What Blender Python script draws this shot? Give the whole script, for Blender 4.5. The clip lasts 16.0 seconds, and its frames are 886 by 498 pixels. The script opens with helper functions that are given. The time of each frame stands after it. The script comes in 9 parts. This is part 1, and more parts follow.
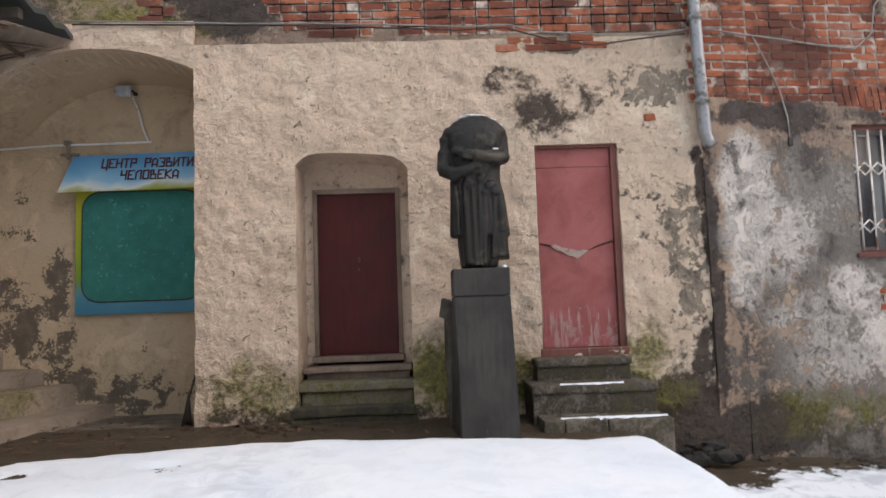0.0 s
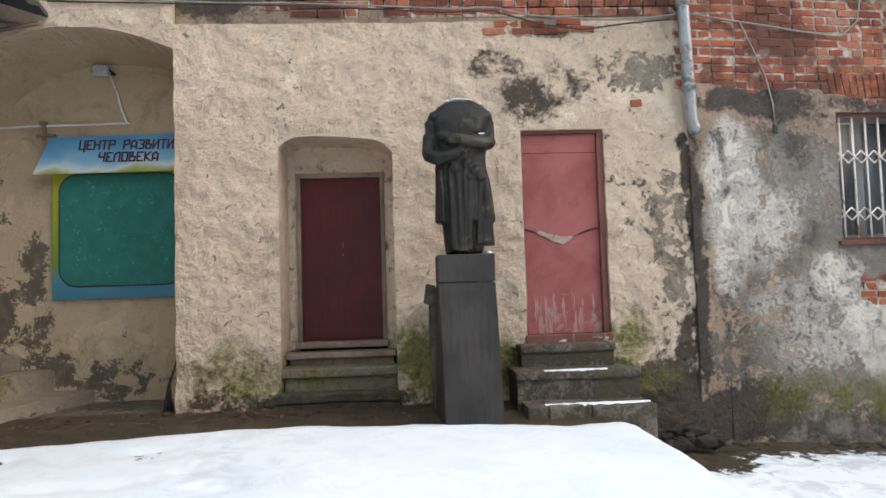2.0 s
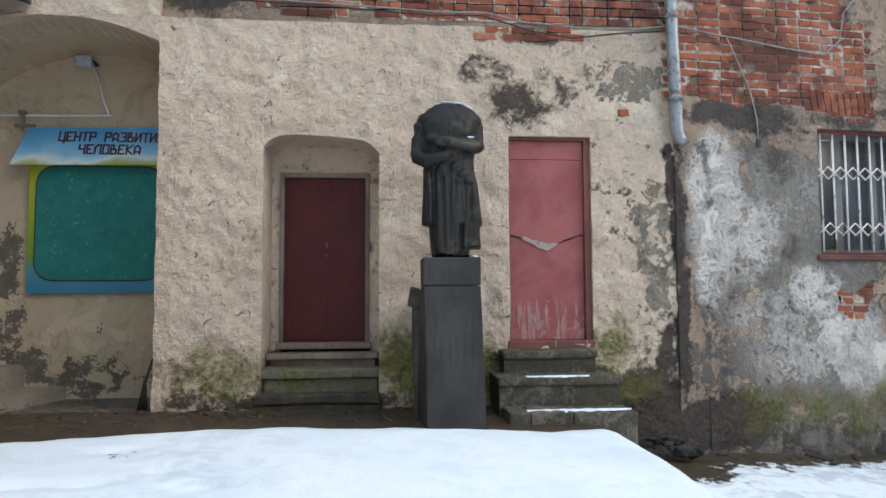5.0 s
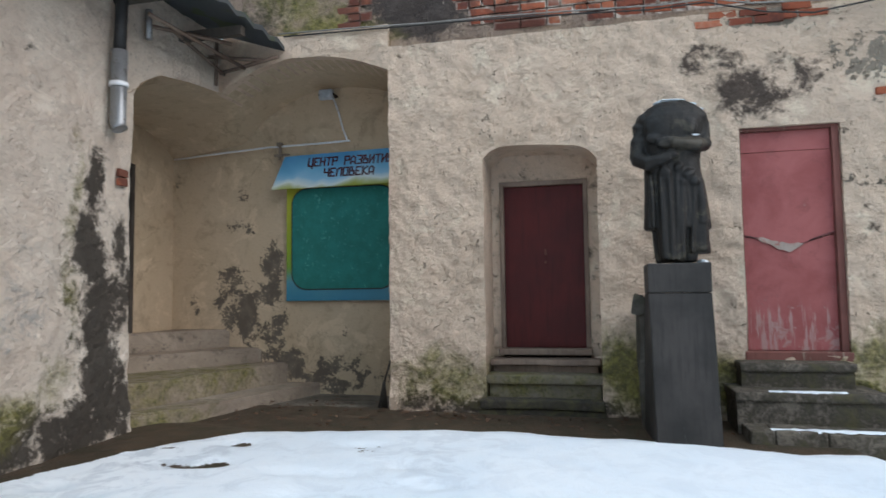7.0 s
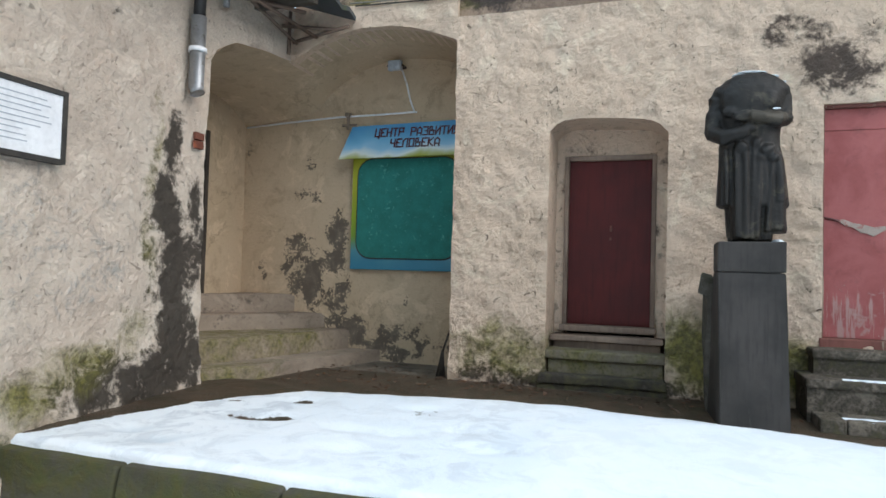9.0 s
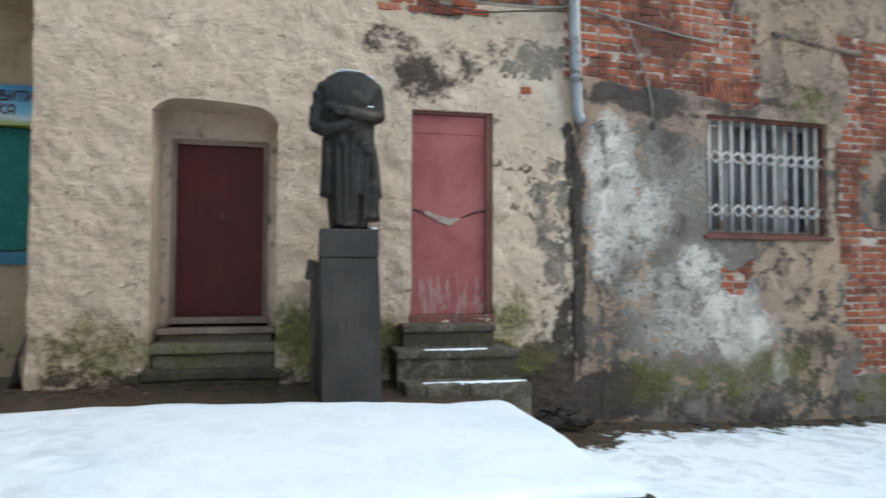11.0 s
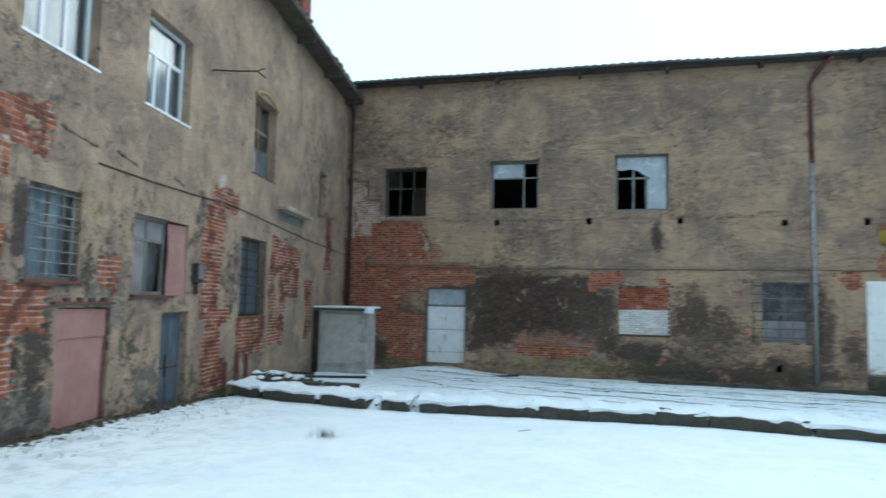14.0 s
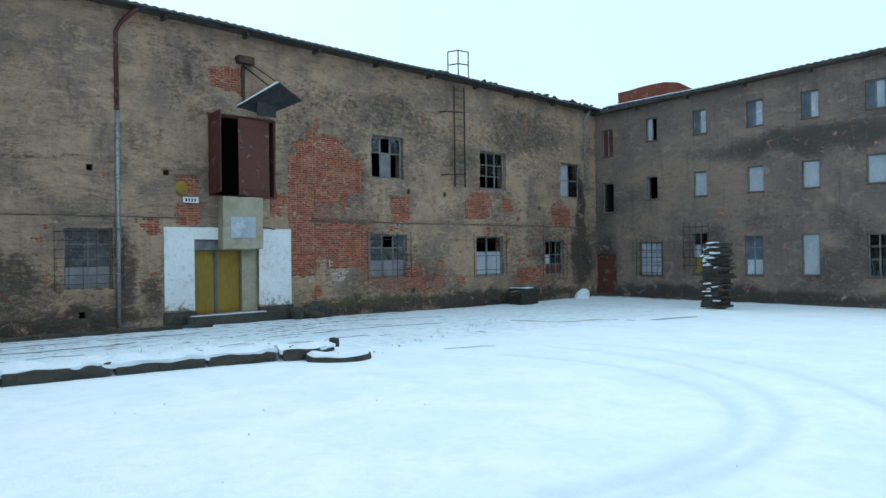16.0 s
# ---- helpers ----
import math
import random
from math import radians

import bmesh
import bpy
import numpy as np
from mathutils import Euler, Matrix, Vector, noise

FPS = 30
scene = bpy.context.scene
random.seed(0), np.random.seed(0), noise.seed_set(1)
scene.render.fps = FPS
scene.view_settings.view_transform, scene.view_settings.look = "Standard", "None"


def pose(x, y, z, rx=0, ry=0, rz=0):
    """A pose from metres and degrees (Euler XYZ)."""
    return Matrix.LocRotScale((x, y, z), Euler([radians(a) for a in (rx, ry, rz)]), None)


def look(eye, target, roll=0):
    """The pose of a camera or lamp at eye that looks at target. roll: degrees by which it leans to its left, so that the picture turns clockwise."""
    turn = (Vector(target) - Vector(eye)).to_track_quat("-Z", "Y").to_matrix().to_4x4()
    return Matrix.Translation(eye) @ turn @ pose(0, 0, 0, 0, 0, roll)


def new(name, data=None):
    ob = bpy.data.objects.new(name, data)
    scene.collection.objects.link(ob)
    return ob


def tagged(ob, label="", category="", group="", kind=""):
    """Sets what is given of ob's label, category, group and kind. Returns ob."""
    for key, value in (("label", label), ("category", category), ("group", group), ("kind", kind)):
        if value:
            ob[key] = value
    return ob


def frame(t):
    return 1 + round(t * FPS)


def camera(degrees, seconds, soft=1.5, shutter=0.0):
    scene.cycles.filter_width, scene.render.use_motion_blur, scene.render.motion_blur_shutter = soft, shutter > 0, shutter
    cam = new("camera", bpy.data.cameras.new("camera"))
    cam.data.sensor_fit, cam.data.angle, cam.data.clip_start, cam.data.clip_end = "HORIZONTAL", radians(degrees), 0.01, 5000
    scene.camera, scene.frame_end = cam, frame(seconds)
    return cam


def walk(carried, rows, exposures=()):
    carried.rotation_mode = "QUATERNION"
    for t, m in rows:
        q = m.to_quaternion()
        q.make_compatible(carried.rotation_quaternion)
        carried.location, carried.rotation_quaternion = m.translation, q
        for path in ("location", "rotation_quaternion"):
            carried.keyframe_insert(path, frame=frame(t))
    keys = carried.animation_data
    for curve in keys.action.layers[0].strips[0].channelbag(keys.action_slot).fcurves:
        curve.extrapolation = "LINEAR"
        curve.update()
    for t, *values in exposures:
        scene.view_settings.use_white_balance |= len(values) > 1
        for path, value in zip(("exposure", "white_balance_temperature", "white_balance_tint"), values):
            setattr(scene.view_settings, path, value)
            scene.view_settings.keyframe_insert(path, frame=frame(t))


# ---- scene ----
cam = camera(67.89, 16.0, soft=1.5, shutter=0.3)
PATH = [
    (0, (-0.000, -0.000, 1.500), (0.156, 4.982, 1.889), -1.95),
    (0.5, (0.002, 0.029, 1.520), (0.230, 4.994, 2.068), 0.99),
    (1, (0.002, 0.046, 1.528), (0.405, 5.012, 1.948), -1.77),
    (1.5, (-0.010, 0.035, 1.511), (0.261, 5.009, 1.940), -2.11),
    (2, (-0.000, 0.048, 1.514), (0.270, 5.034, 1.782), -1.74),
    (2.5, (-0.005, 0.100, 1.512), (0.261, 5.091, 1.654), -1.31),
    (3, (-0.003, 0.109, 1.510), (0.245, 5.102, 1.575), -1.24),
    (3.5, (-0.007, 0.096, 1.511), (0.292, 5.085, 1.654), -0.74),
    (3.7, (-0.009, 0.099, 1.512), (0.302, 5.086, 1.673), -0.55),
    (4.4, (-0.032, 0.093, 1.499), (0.350, 5.072, 1.741), -0.25),
    (5.1, (-0.069, 0.079, 1.481), (0.368, 5.049, 1.801), -0.24),
    (5.8, (-0.082, 0.082, 1.495), (0.229, 5.066, 1.752), -0.71),
    (6, (-0.078, 0.088, 1.507), (0.154, 5.079, 1.712), -0.94),
    (6.5, (-0.100, 0.064, 1.539), (-0.571, 5.038, 1.715), -1.21),
    (7, (-0.100, 0.036, 1.553), (-1.272, 4.885, 1.881), -0.72),
    (7.5, (-0.120, 0.002, 1.547), (-1.547, 4.780, 1.924), 1.02),
    (8, (-0.143, 0.004, 1.536), (-1.679, 4.754, 1.813), 1.46),
    (8.2, (-0.145, 0.007, 1.515), (-1.751, 4.733, 1.804), 1.97),
    (8.7, (-0.133, 0.019, 1.479), (-1.786, 4.732, 1.722), 2.03),
    (9.25, (-0.094, 0.042, 1.436), (-1.610, 4.805, 1.549), 1.08),
    (9.8, (-0.039, 0.065, 1.406), (-1.130, 4.944, 1.414), 0.10),
    (10.3, (0.014, 0.077, 1.404), (-0.354, 5.063, 1.433), 0.07),
    (10.5, (0.034, 0.079, 1.410), (0.031, 5.078, 1.480), 0.33),
    (11, (0.101, 0.110, 1.409), (1.154, 4.995, 1.586), 0.21),
    (11.5, (0.107, 0.131, 1.442), (2.350, 4.599, 1.507), -1.50),
    (12, (0.108, 0.145, 1.365), (2.801, 4.355, 1.526), -2.76),
    (12.5, (0.140, 0.090, 1.438), (3.547, 3.748, 1.585), -1.82),
    (13, (0.230, 0.030, 1.473), (4.686, 2.298, 1.512), 1.84),
    (13.5, (0.284, -0.062, 1.508), (4.936, 1.764, 1.685), -0.02),
    (14, (0.326, -0.131, 1.546), (5.233, 0.736, 1.953), 1.20),
    (14.5, (0.370, -0.116, 1.546), (5.348, -0.356, 1.950), 0.08),
    (15, (0.429, -0.090, 1.527), (5.101, -1.860, 1.712), -1.73),
    (15.5, (0.424, -0.130, 1.520), (4.194, -3.414, 1.607), -0.45),
    (16, (0.425, -0.194, 1.509), (3.918, -3.772, 1.532), -0.76),
]
EXPOSURES = [(0.0, 0.5, 7200, 24), (0.5, 0.57, 7400, 26), (1.0, 0.66, 7200, 24), (2.0, 0.7, 7000, 18), (2.5, 0.7, 6800, 15), (3.5, 0.55, 6400, 13), (6.0, 0.58, 6300, 15), (6.5, 0.56, 6260, 14), (7.0, 0.45, 6300, 14), (7.5, 0.7, 6300, 13), (8.0, 0.8, 6350, 13), (10.5, 0.55, 6400, 11), (11.5, 0.56, 6350, 10), (12.0, 0.5, 6300, 8), (12.5, 0.5, 6300, 7), (13.5, 0.38, 6150, 5), (14.5, 0.46, 5970, 3), (15.0, 0.43, 5800, 4), (15.5, 0.3, 5930, 5), (16.0, 0.16, 5850, 4)]
walk(cam, [(t, look(eye, target, roll)) for t, eye, target, roll in PATH], EXPOSURES)

# ---------- daylight: thick overcast over snow ----------
SKY_ELEV, SKY_ROT = radians(34), radians(112)
world = bpy.data.worlds.new("overcast_sky")
scene.world = world
world.use_nodes = True
wn, wl = world.node_tree.nodes, world.node_tree.links
wn.clear()
sky = wn.new("ShaderNodeTexSky")
sky.sky_type = "NISHITA"
sky.sun_disc = False
sky.sun_elevation, sky.sun_rotation = SKY_ELEV, SKY_ROT
sky.dust_density, sky.air_density = 1.5, 1.0
bg_sky = wn.new("ShaderNodeBackground")
bg_sky.inputs["Strength"].default_value = 0.008
bg_cloud = wn.new("ShaderNodeBackground")
bg_cloud.inputs["Color"].default_value = (0.70, 0.90, 1.04, 1)
bg_cloud.inputs["Strength"].default_value = 1.0
add_sky = wn.new("ShaderNodeAddShader")
w_out = wn.new("ShaderNodeOutputWorld")
wl.new(sky.outputs[0], bg_sky.inputs["Color"])
wl.new(bg_sky.outputs[0], add_sky.inputs[0])
wl.new(bg_cloud.outputs[0], add_sky.inputs[1])
wl.new(add_sky.outputs[0], w_out.inputs["Surface"])

sun_data = bpy.data.lights.new("sun", "SUN")
sun_data.energy, sun_data.angle, sun_data.color = 1.3, radians(45), (1.0, 0.94, 0.87)
sun = new("sun", sun_data)
sun.matrix_world = look((6 + 20 * math.sin(SKY_ROT), 20 * math.cos(SKY_ROT), 14), (6, 0, 0))


# ---------- material helpers ----------
def mat_new(name):
    m = bpy.data.materials.new(name)
    m.use_nodes = True
    nt = m.node_tree
    return m, nt.nodes, nt.links, nt.nodes["Principled BSDF"]


def n_noise(n, l, vec, scale, detail=5, rough=0.6, dist=0.0):
    x = n.new("ShaderNodeTexNoise")
    x.inputs["Scale"].default_value, x.inputs["Detail"].default_value = scale, detail
    x.inputs["Roughness"].default_value, x.inputs["Distortion"].default_value = rough, dist
    l.new(vec, x.inputs["Vector"])
    return x.outputs["Fac"]


def n_math(n, l, op, a, b, clamp=False):
    x = n.new("ShaderNodeMath")
    x.operation, x.use_clamp = op, clamp
    for i, v in enumerate((a, b)):
        if isinstance(v, (int, float)):
            x.inputs[i].default_value = v
        else:
            l.new(v, x.inputs[i])
    return x.outputs[0]


def n_step(n, l, v, lo, hi, to_lo=0.0, to_hi=1.0):
    x = n.new("ShaderNodeMapRange")
    x.interpolation_type = "SMOOTHSTEP"
    x.inputs["From Min"].default_value, x.inputs["From Max"].default_value = lo, hi
    x.inputs["To Min"].default_value, x.inputs["To Max"].default_value = to_lo, to_hi
    l.new(v, x.inputs["Value"])
    return x.outputs["Result"]


def n_mix(n, l, fac, a, b):
    x = n.new("ShaderNodeMix")
    x.data_type = "RGBA"
    if isinstance(fac, (int, float)):
        x.inputs["Factor"].default_value = fac
    else:
        l.new(fac, x.inputs["Factor"])
    for key, v in (("A", a), ("B", b)):
        sock = [s for s in x.inputs if s.name == key and s.type == "RGBA"][0]
        if isinstance(v, tuple):
            sock.default_value = (*v, 1)
        else:
            l.new(v, sock)
    return [s for s in x.outputs if s.type == "RGBA"][0]


def n_bump(n, l, bsdf, height, strength, dist):
    b = n.new("ShaderNodeBump")
    b.inputs["Strength"].default_value, b.inputs["Distance"].default_value = strength, dist
    l.new(height, b.inputs["Height"])
    l.new(b.outputs[0], bsdf.inputs["Normal"])


def coords(n):
    return n.new("ShaderNodeTexCoord").outputs["Object"]


def mat_plain(name, c1, c2=None, rough=0.7, metal=0.0, scale=6.0, bump=0.15, spots=None, spot_amount=0.35, spot_scale=9.0, spec=0.35, per_object=0.0):
    """A surface of two close tones with grain, stains at a larger scale and a fine relief."""
    m, n, l, p = mat_new(name)
    co = coords(n)
    c2 = c2 or tuple(v * 0.7 for v in c1)
    a, b = n_noise(n, l, co, scale, 6), n_noise(n, l, co, scale * 7, 4, 0.7)
    col = n_mix(n, l, n_step(n, l, a, 0.3, 0.7), c1, c2)
    col = n_mix(n, l, n_step(n, l, b, 0.35, 0.8, 0, 0.35), col, tuple(v * 0.55 for v in c1))
    if spots:
        s = n_noise(n, l, co, spot_scale, 7, 0.7, 0.4)
        col = n_mix(n, l, n_step(n, l, s, 0.62 - spot_amount * 0.25, 0.68 - spot_amount * 0.2), col, spots)
    if per_object:
        oi = n.new("ShaderNodeObjectInfo")
        hv = n.new("ShaderNodeHueSaturation")
        l.new(n_step(n, l, oi.outputs["Random"], 0, 1, 1 - per_object, 1 + per_object), hv.inputs["Value"])
        l.new(col, hv.inputs["Color"])
        col = hv.outputs[0]
    l.new(col, p.inputs["Base Color"])
    l.new(n_step(n, l, a, 0.2, 0.8, min(1, rough + 0.1), max(0.05, rough - 0.12)), p.inputs["Roughness"])
    p.inputs["Metallic"].default_value = metal
    p.inputs["Specular IOR Level"].default_value = spec
    if bump:
        n_bump(n, l, p, b, bump, 0.01)
    return m


def mat_wall(name, c1, c2, under, dark, pale, brick=False, grain=26.0, bump=0.6, blotch=1.1, moss=(0.195, 0.18, 0.04), moss2=(0.095, 0.09, 0.03), contrast=0.22, streak=0.0, third=None, flat=1.0, speck=0.9, cracks=0.3, pits=0.0, soot=(0.36, 0.72, 0.9), rows=0.0):
    """Old plaster. The mesh attribute 'mask' tells where it is sooty or otherwise dark, mossy, limed or peeled; noise
    gives those places ragged edges.
    """
    m, n, l, p = mat_new(name)
    co = coords(n)
    at = n.new("ShaderNodeAttribute")
    at.attribute_name = "mask"
    sep = n.new("ShaderNodeSeparateColor")
    l.new(at.outputs["Color"], sep.inputs[0])
    big = n_noise(n, l, co, blotch, 6, 0.62, 0.3)
    mp0 = n.new("ShaderNodeMapping")
    mp0.inputs["Scale"].default_value = (1, 1, flat)
    l.new(co, mp0.inputs["Vector"])
    mid = n_noise(n, l, mp0.outputs[0], 4.3, 8, 0.68, 0.6)
    fine = n_noise(n, l, mp0.outputs[0], grain, 6, 0.7)
    low = n_noise(n, l, mp0.outputs[0], 1.7, 9, 0.72, 0.8)
    line = n_noise(n, l, co, 1.15, 9, 0.62, 0.3)
    col = n_mix(n, l, n_step(n, l, big, 0.5 - contrast, 0.5 + contrast), c1, c2)
    col = n_mix(n, l, n_step(n, l, mid, 0.5, 0.72, 0, 0.5), col, tuple(0.62 * v for v in c2))
    # dark fine grain stands in for small shadows of the rough face
    col = n_mix(n, l, n_step(n, l, fine, 0.55, 0.75, 0, 0.6), col, tuple(0.5 * v for v in c1))
    col = n_mix(n, l, n_step(n, l, fine, 0.25, 0.48, 0.25, 0.0), col, tuple(min(0.85, 1.3 * v) for v in c1))
    col = n_mix(n, l, n_step(n, l, low, 0.53, 0.63, 0, 0.62), col, third or tuple(min(0.8, 1.25 * v) for v in c1))
    col = n_mix(n, l, n_step(n, l, low, 0.30, 0.44, 0.5, 0.0), col, tuple(0.55 * v for v in c2))
    crack = n_math(n, l, "MULTIPLY", n_step(n, l, n_math(n, l, "ABSOLUTE", n_math(n, l, "SUBTRACT", line, 0.5), 0.0), 0.002, 0.009, 1.0, 0.0), n_step(n, l, big, 0.45, 0.6))
    col = n_mix(n, l, n_math(n, l, "MULTIPLY", crack, cracks), col, dark)
    course = None
    if rows:
        mpr = n.new("ShaderNodeMapping")
        mpr.inputs["Scale"].default_value = (1, 1, 6.5)
        l.new(co, mpr.inputs["Vector"])
        course = n_noise(n, l, mpr.outputs[0], 1.0, 9, 0.72, 1.6)
        amount = n_step(n, l, n_noise(n, l, co, 0.5, 5, 0.6), 0.42, 0.6, 0.25, 1.0)
        col = n_mix(n, l, n_math(n, l, "MULTIPLY", amount, n_step(n, l, course, 0.5, 0.66, 0, rows)), col, tuple(0.5 * v for v in c2))
        col = n_mix(n, l, n_math(n, l, "MULTIPLY", amount, n_step(n, l, course, 0.34, 0.48, 0.8 * rows, 0)), col, tuple(min(0.8, 1.3 * v) for v in c1))
    ragged = n_math(n, l, "ADD", n_math(n, l, "MULTIPLY", n_math(n, l, "SUBTRACT", mid, 0.5), 1.7), n_math(n, l, "MULTIPLY", n_math(n, l, "SUBTRACT", fine, 0.5), speck))

    def place(channel, lo=0.38, hi=0.62, gain=1.0, top=1.0):
        v = n_math(n, l, "ADD", n_math(n, l, "MULTIPLY", channel, 1.0), n_math(n, l, "MULTIPLY", ragged, gain))
        v = n_step(n, l, v, lo, hi, 0, top)
        return n_math(n, l, "MULTIPLY", v, n_step(n, l, channel, 0.02, 0.12))

    peel = place(at.outputs["Alpha"], 0.44, 0.5)
    height = n_math(n, l, "ADD", n_math(n, l, "MULTIPLY", fine, 0.5), n_math(n, l, "MULTIPLY", mid, 0.6))
    if course is not None:
        height = n_math(n, l, "ADD", height, n_math(n, l, "MULTIPLY", course, -1.5 * rows))
    if brick:
        sx = n.new("ShaderNodeSeparateXYZ")
        l.new(co, sx.inputs[0])
        cb = n.new("ShaderNodeCombineXYZ")
        l.new(sx.outputs["X"], cb.inputs["X"])
        l.new(sx.outputs["Z"], cb.inputs["Y"])
        bt = n.new("ShaderNodeTexBrick")
        l.new(cb.outputs[0], bt.inputs["Vector"])
        bt.inputs["Scale"].default_value = 1.0
        bt.inputs["Brick Width"].default_value, bt.inputs["Row Height"].default_value = 0.26, 0.08
        bt.inputs["Mortar Size"].default_value, bt.inputs["Mortar Smooth"].default_value = 0.009, 0.4
        bt.inputs["Color1"].default_value = (0.45, 0.145, 0.075, 1)
        bt.inputs["Color2"].default_value = (0.29, 0.09, 0.052, 1)
        bt.inputs["Mortar"].default_value = (0.46, 0.38, 0.31, 1)
        bcol = n_mix(n, l, n_step(n, l, fine, 0.46, 0.66, 0, 0.4), bt.outputs["Color"], (0.16, 0.075, 0.05))
        bcol = n_mix(n, l, n_step(n, l, mid, 0.54, 0.7, 0, 0.7), bcol, (0.42, 0.31, 0.25))
        bcol = n_mix(n, l, n_step(n, l, low, 0.55, 0.68, 0, 0.6), bcol, (0.12, 0.065, 0.048))
        col = n_mix(n, l, peel, col, bcol)
        height = n_math(n, l, "SUBTRACT", height, n_math(n, l, "MULTIPLY", n_math(n, l, "MULTIPLY", bt.outputs["Fac"], peel), 0.5))
    else:
        col = n_mix(n, l, peel, col, n_mix(n, l, n_step(n, l, mid, 0.4, 0.6), under, tuple(0.7 * v for v in under)))
    height = n_math(n, l, "SUBTRACT", height, n_math(n, l, "ADD", n_math(n, l, "MULTIPLY", peel, 0.55), n_math(n, l, "MULTIPLY", crack, 0.5 * cracks)))
    if pits:
        pit = n_step(n, l, n_noise(n, l, co, 11.0, 4, 0.62, 1.6), 0.64, 0.70, 0, pits)
        # shade inside the pits is painted in as a darker tint
        col = n_mix(n, l, pit, col, tuple(0.34 * v for v in c2))
        height = n_math(n, l, "SUBTRACT", height, n_math(n, l, "MULTIPLY", pit, 0.6))
    pl = place(sep.outputs["Blue"], 0.38, 0.78, 1.15, 0.94)
    col = n_mix(n, l, pl, col, n_mix(n, l, n_step(n, l, mid, 0.4, 0.62), pale, tuple(0.6 * v for v in pale)))
    dk = place(sep.outputs["Red"], soot[0], soot[1], soot[2], 0.93)
    if brick:
        frag = n_step(n, l, n_noise(n, l, co, 1.6, 9, 0.7, 0.6), 0.57, 0.62)
        dk = n_math(n, l, "MULTIPLY", dk, n_math(n, l, "SUBTRACT", 1.0, n_math(n, l, "MULTIPLY", frag, 0.8)))
        near_soot = n_math(n, l, "MULTIPLY", frag, n_step(n, l, sep.outputs["Red"], 0.56, 0.66))
        col = n_mix(n, l, near_soot, col, n_mix(n, l, n_step(n, l, mid, 0.45, 0.55), (0.27, 0.095, 0.06), (0.36, 0.29, 0.24)))
    col = n_mix(n, l, dk, col, n_mix(n, l, n_step(n, l, mid, 0.42, 0.62), dark, tuple(min(1, 1.7 * v) for v in dark)))
    ms = place(sep.outputs["Green"], 0.16, 0.88, 0.8, 0.92)
    col = n_mix(n, l, ms, col, n_mix(n, l, n_step(n, l, fine, 0.42, 0.6), moss, moss2))
    if streak:
        mp = n.new("ShaderNodeMapping")
        mp.inputs["Scale"].default_value = (3.2, 3.2, 0.35)
        l.new(co, mp.inputs["Vector"])
        st = n_noise(n, l, mp.outputs[0], 1.0, 5, 0.6)
        col = n_mix(n, l, n_step(n, l, st, 0.52, 0.72, 0, streak), col, dark)
    l.new(col, p.inputs["Base Color"])
    p.inputs["Roughness"].default_value = 0.92
    p.inputs["Specular IOR Level"].default_value = 0.2
    n_bump(n, l, p, height, bump, 0.085)
    return m


def mat_sheet(name, c1, c2, scuff):
    """Painted sheet metal: cloudy fading, darker repainted areas, long scratches towards its foot."""
    m, n, l, p = mat_new(name)
    co = coords(n)
    sx = n.new("ShaderNodeSeparateXYZ")
    l.new(co, sx.inputs[0])
    mp = n.new("ShaderNodeMapping")
    mp.inputs["Scale"].default_value = (9, 9, 0.9)
    l.new(co, mp.inputs["Vector"])
    a, f, g, b = n_noise(n, l, co, 2.2, 6, 0.6, 0.4), n_noise(n, l, co, 45, 4, 0.7), n_noise(n, l, mp.outputs[0], 1.6, 6, 0.7), n_noise(n, l, co, 7, 7, 0.7, 0.5)
    col = n_mix(n, l, n_step(n, l, a, 0.35, 0.65), c1, c2)
    col = n_mix(n, l, n_step(n, l, b, 0.52, 0.7, 0, 0.45), col, tuple(0.62 * v for v in c2))
    low = n_step(n, l, sx.outputs["Z"], 1.2, 1.75, 0.16, 0.0)
    col = n_mix(n, l, n_step(n, l, n_math(n, l, "ADD", g, low), 0.66, 0.74, 0, 0.75), col, scuff)
    col = n_mix(n, l, n_step(n, l, n_math(n, l, "ADD", b, low), 0.7, 0.76, 0, 0.6), col, scuff)
    l.new(col, p.inputs["Base Color"])
    l.new(n_step(n, l, a, 0.2, 0.8, 0.5, 0.7), p.inputs["Roughness"])
    n_bump(n, l, p, n_math(n, l, "ADD", n_math(n, l, "MULTIPLY", f, 0.25), n_math(n, l, "ADD", a, n_math(n, l, "MULTIPLY", b, 0.5))), 0.25, 0.02)
    return m


def mat_glass(name, tint=(0.75, 0.85, 0.9), rough=0.06):
    m, n, l, p = mat_new(name)
    co = coords(n)
    p.inputs["Base Color"].default_value = (*tint, 1)
    p.inputs["Transmission Weight"].default_value = 1.0
    p.inputs["IOR"].default_value = 1.45
    l.new(n_step(n, l, n_noise(n, l, co, 5, 4), 0.3, 0.7, rough, rough + 0.14), p.inputs["Roughness"])
    return m


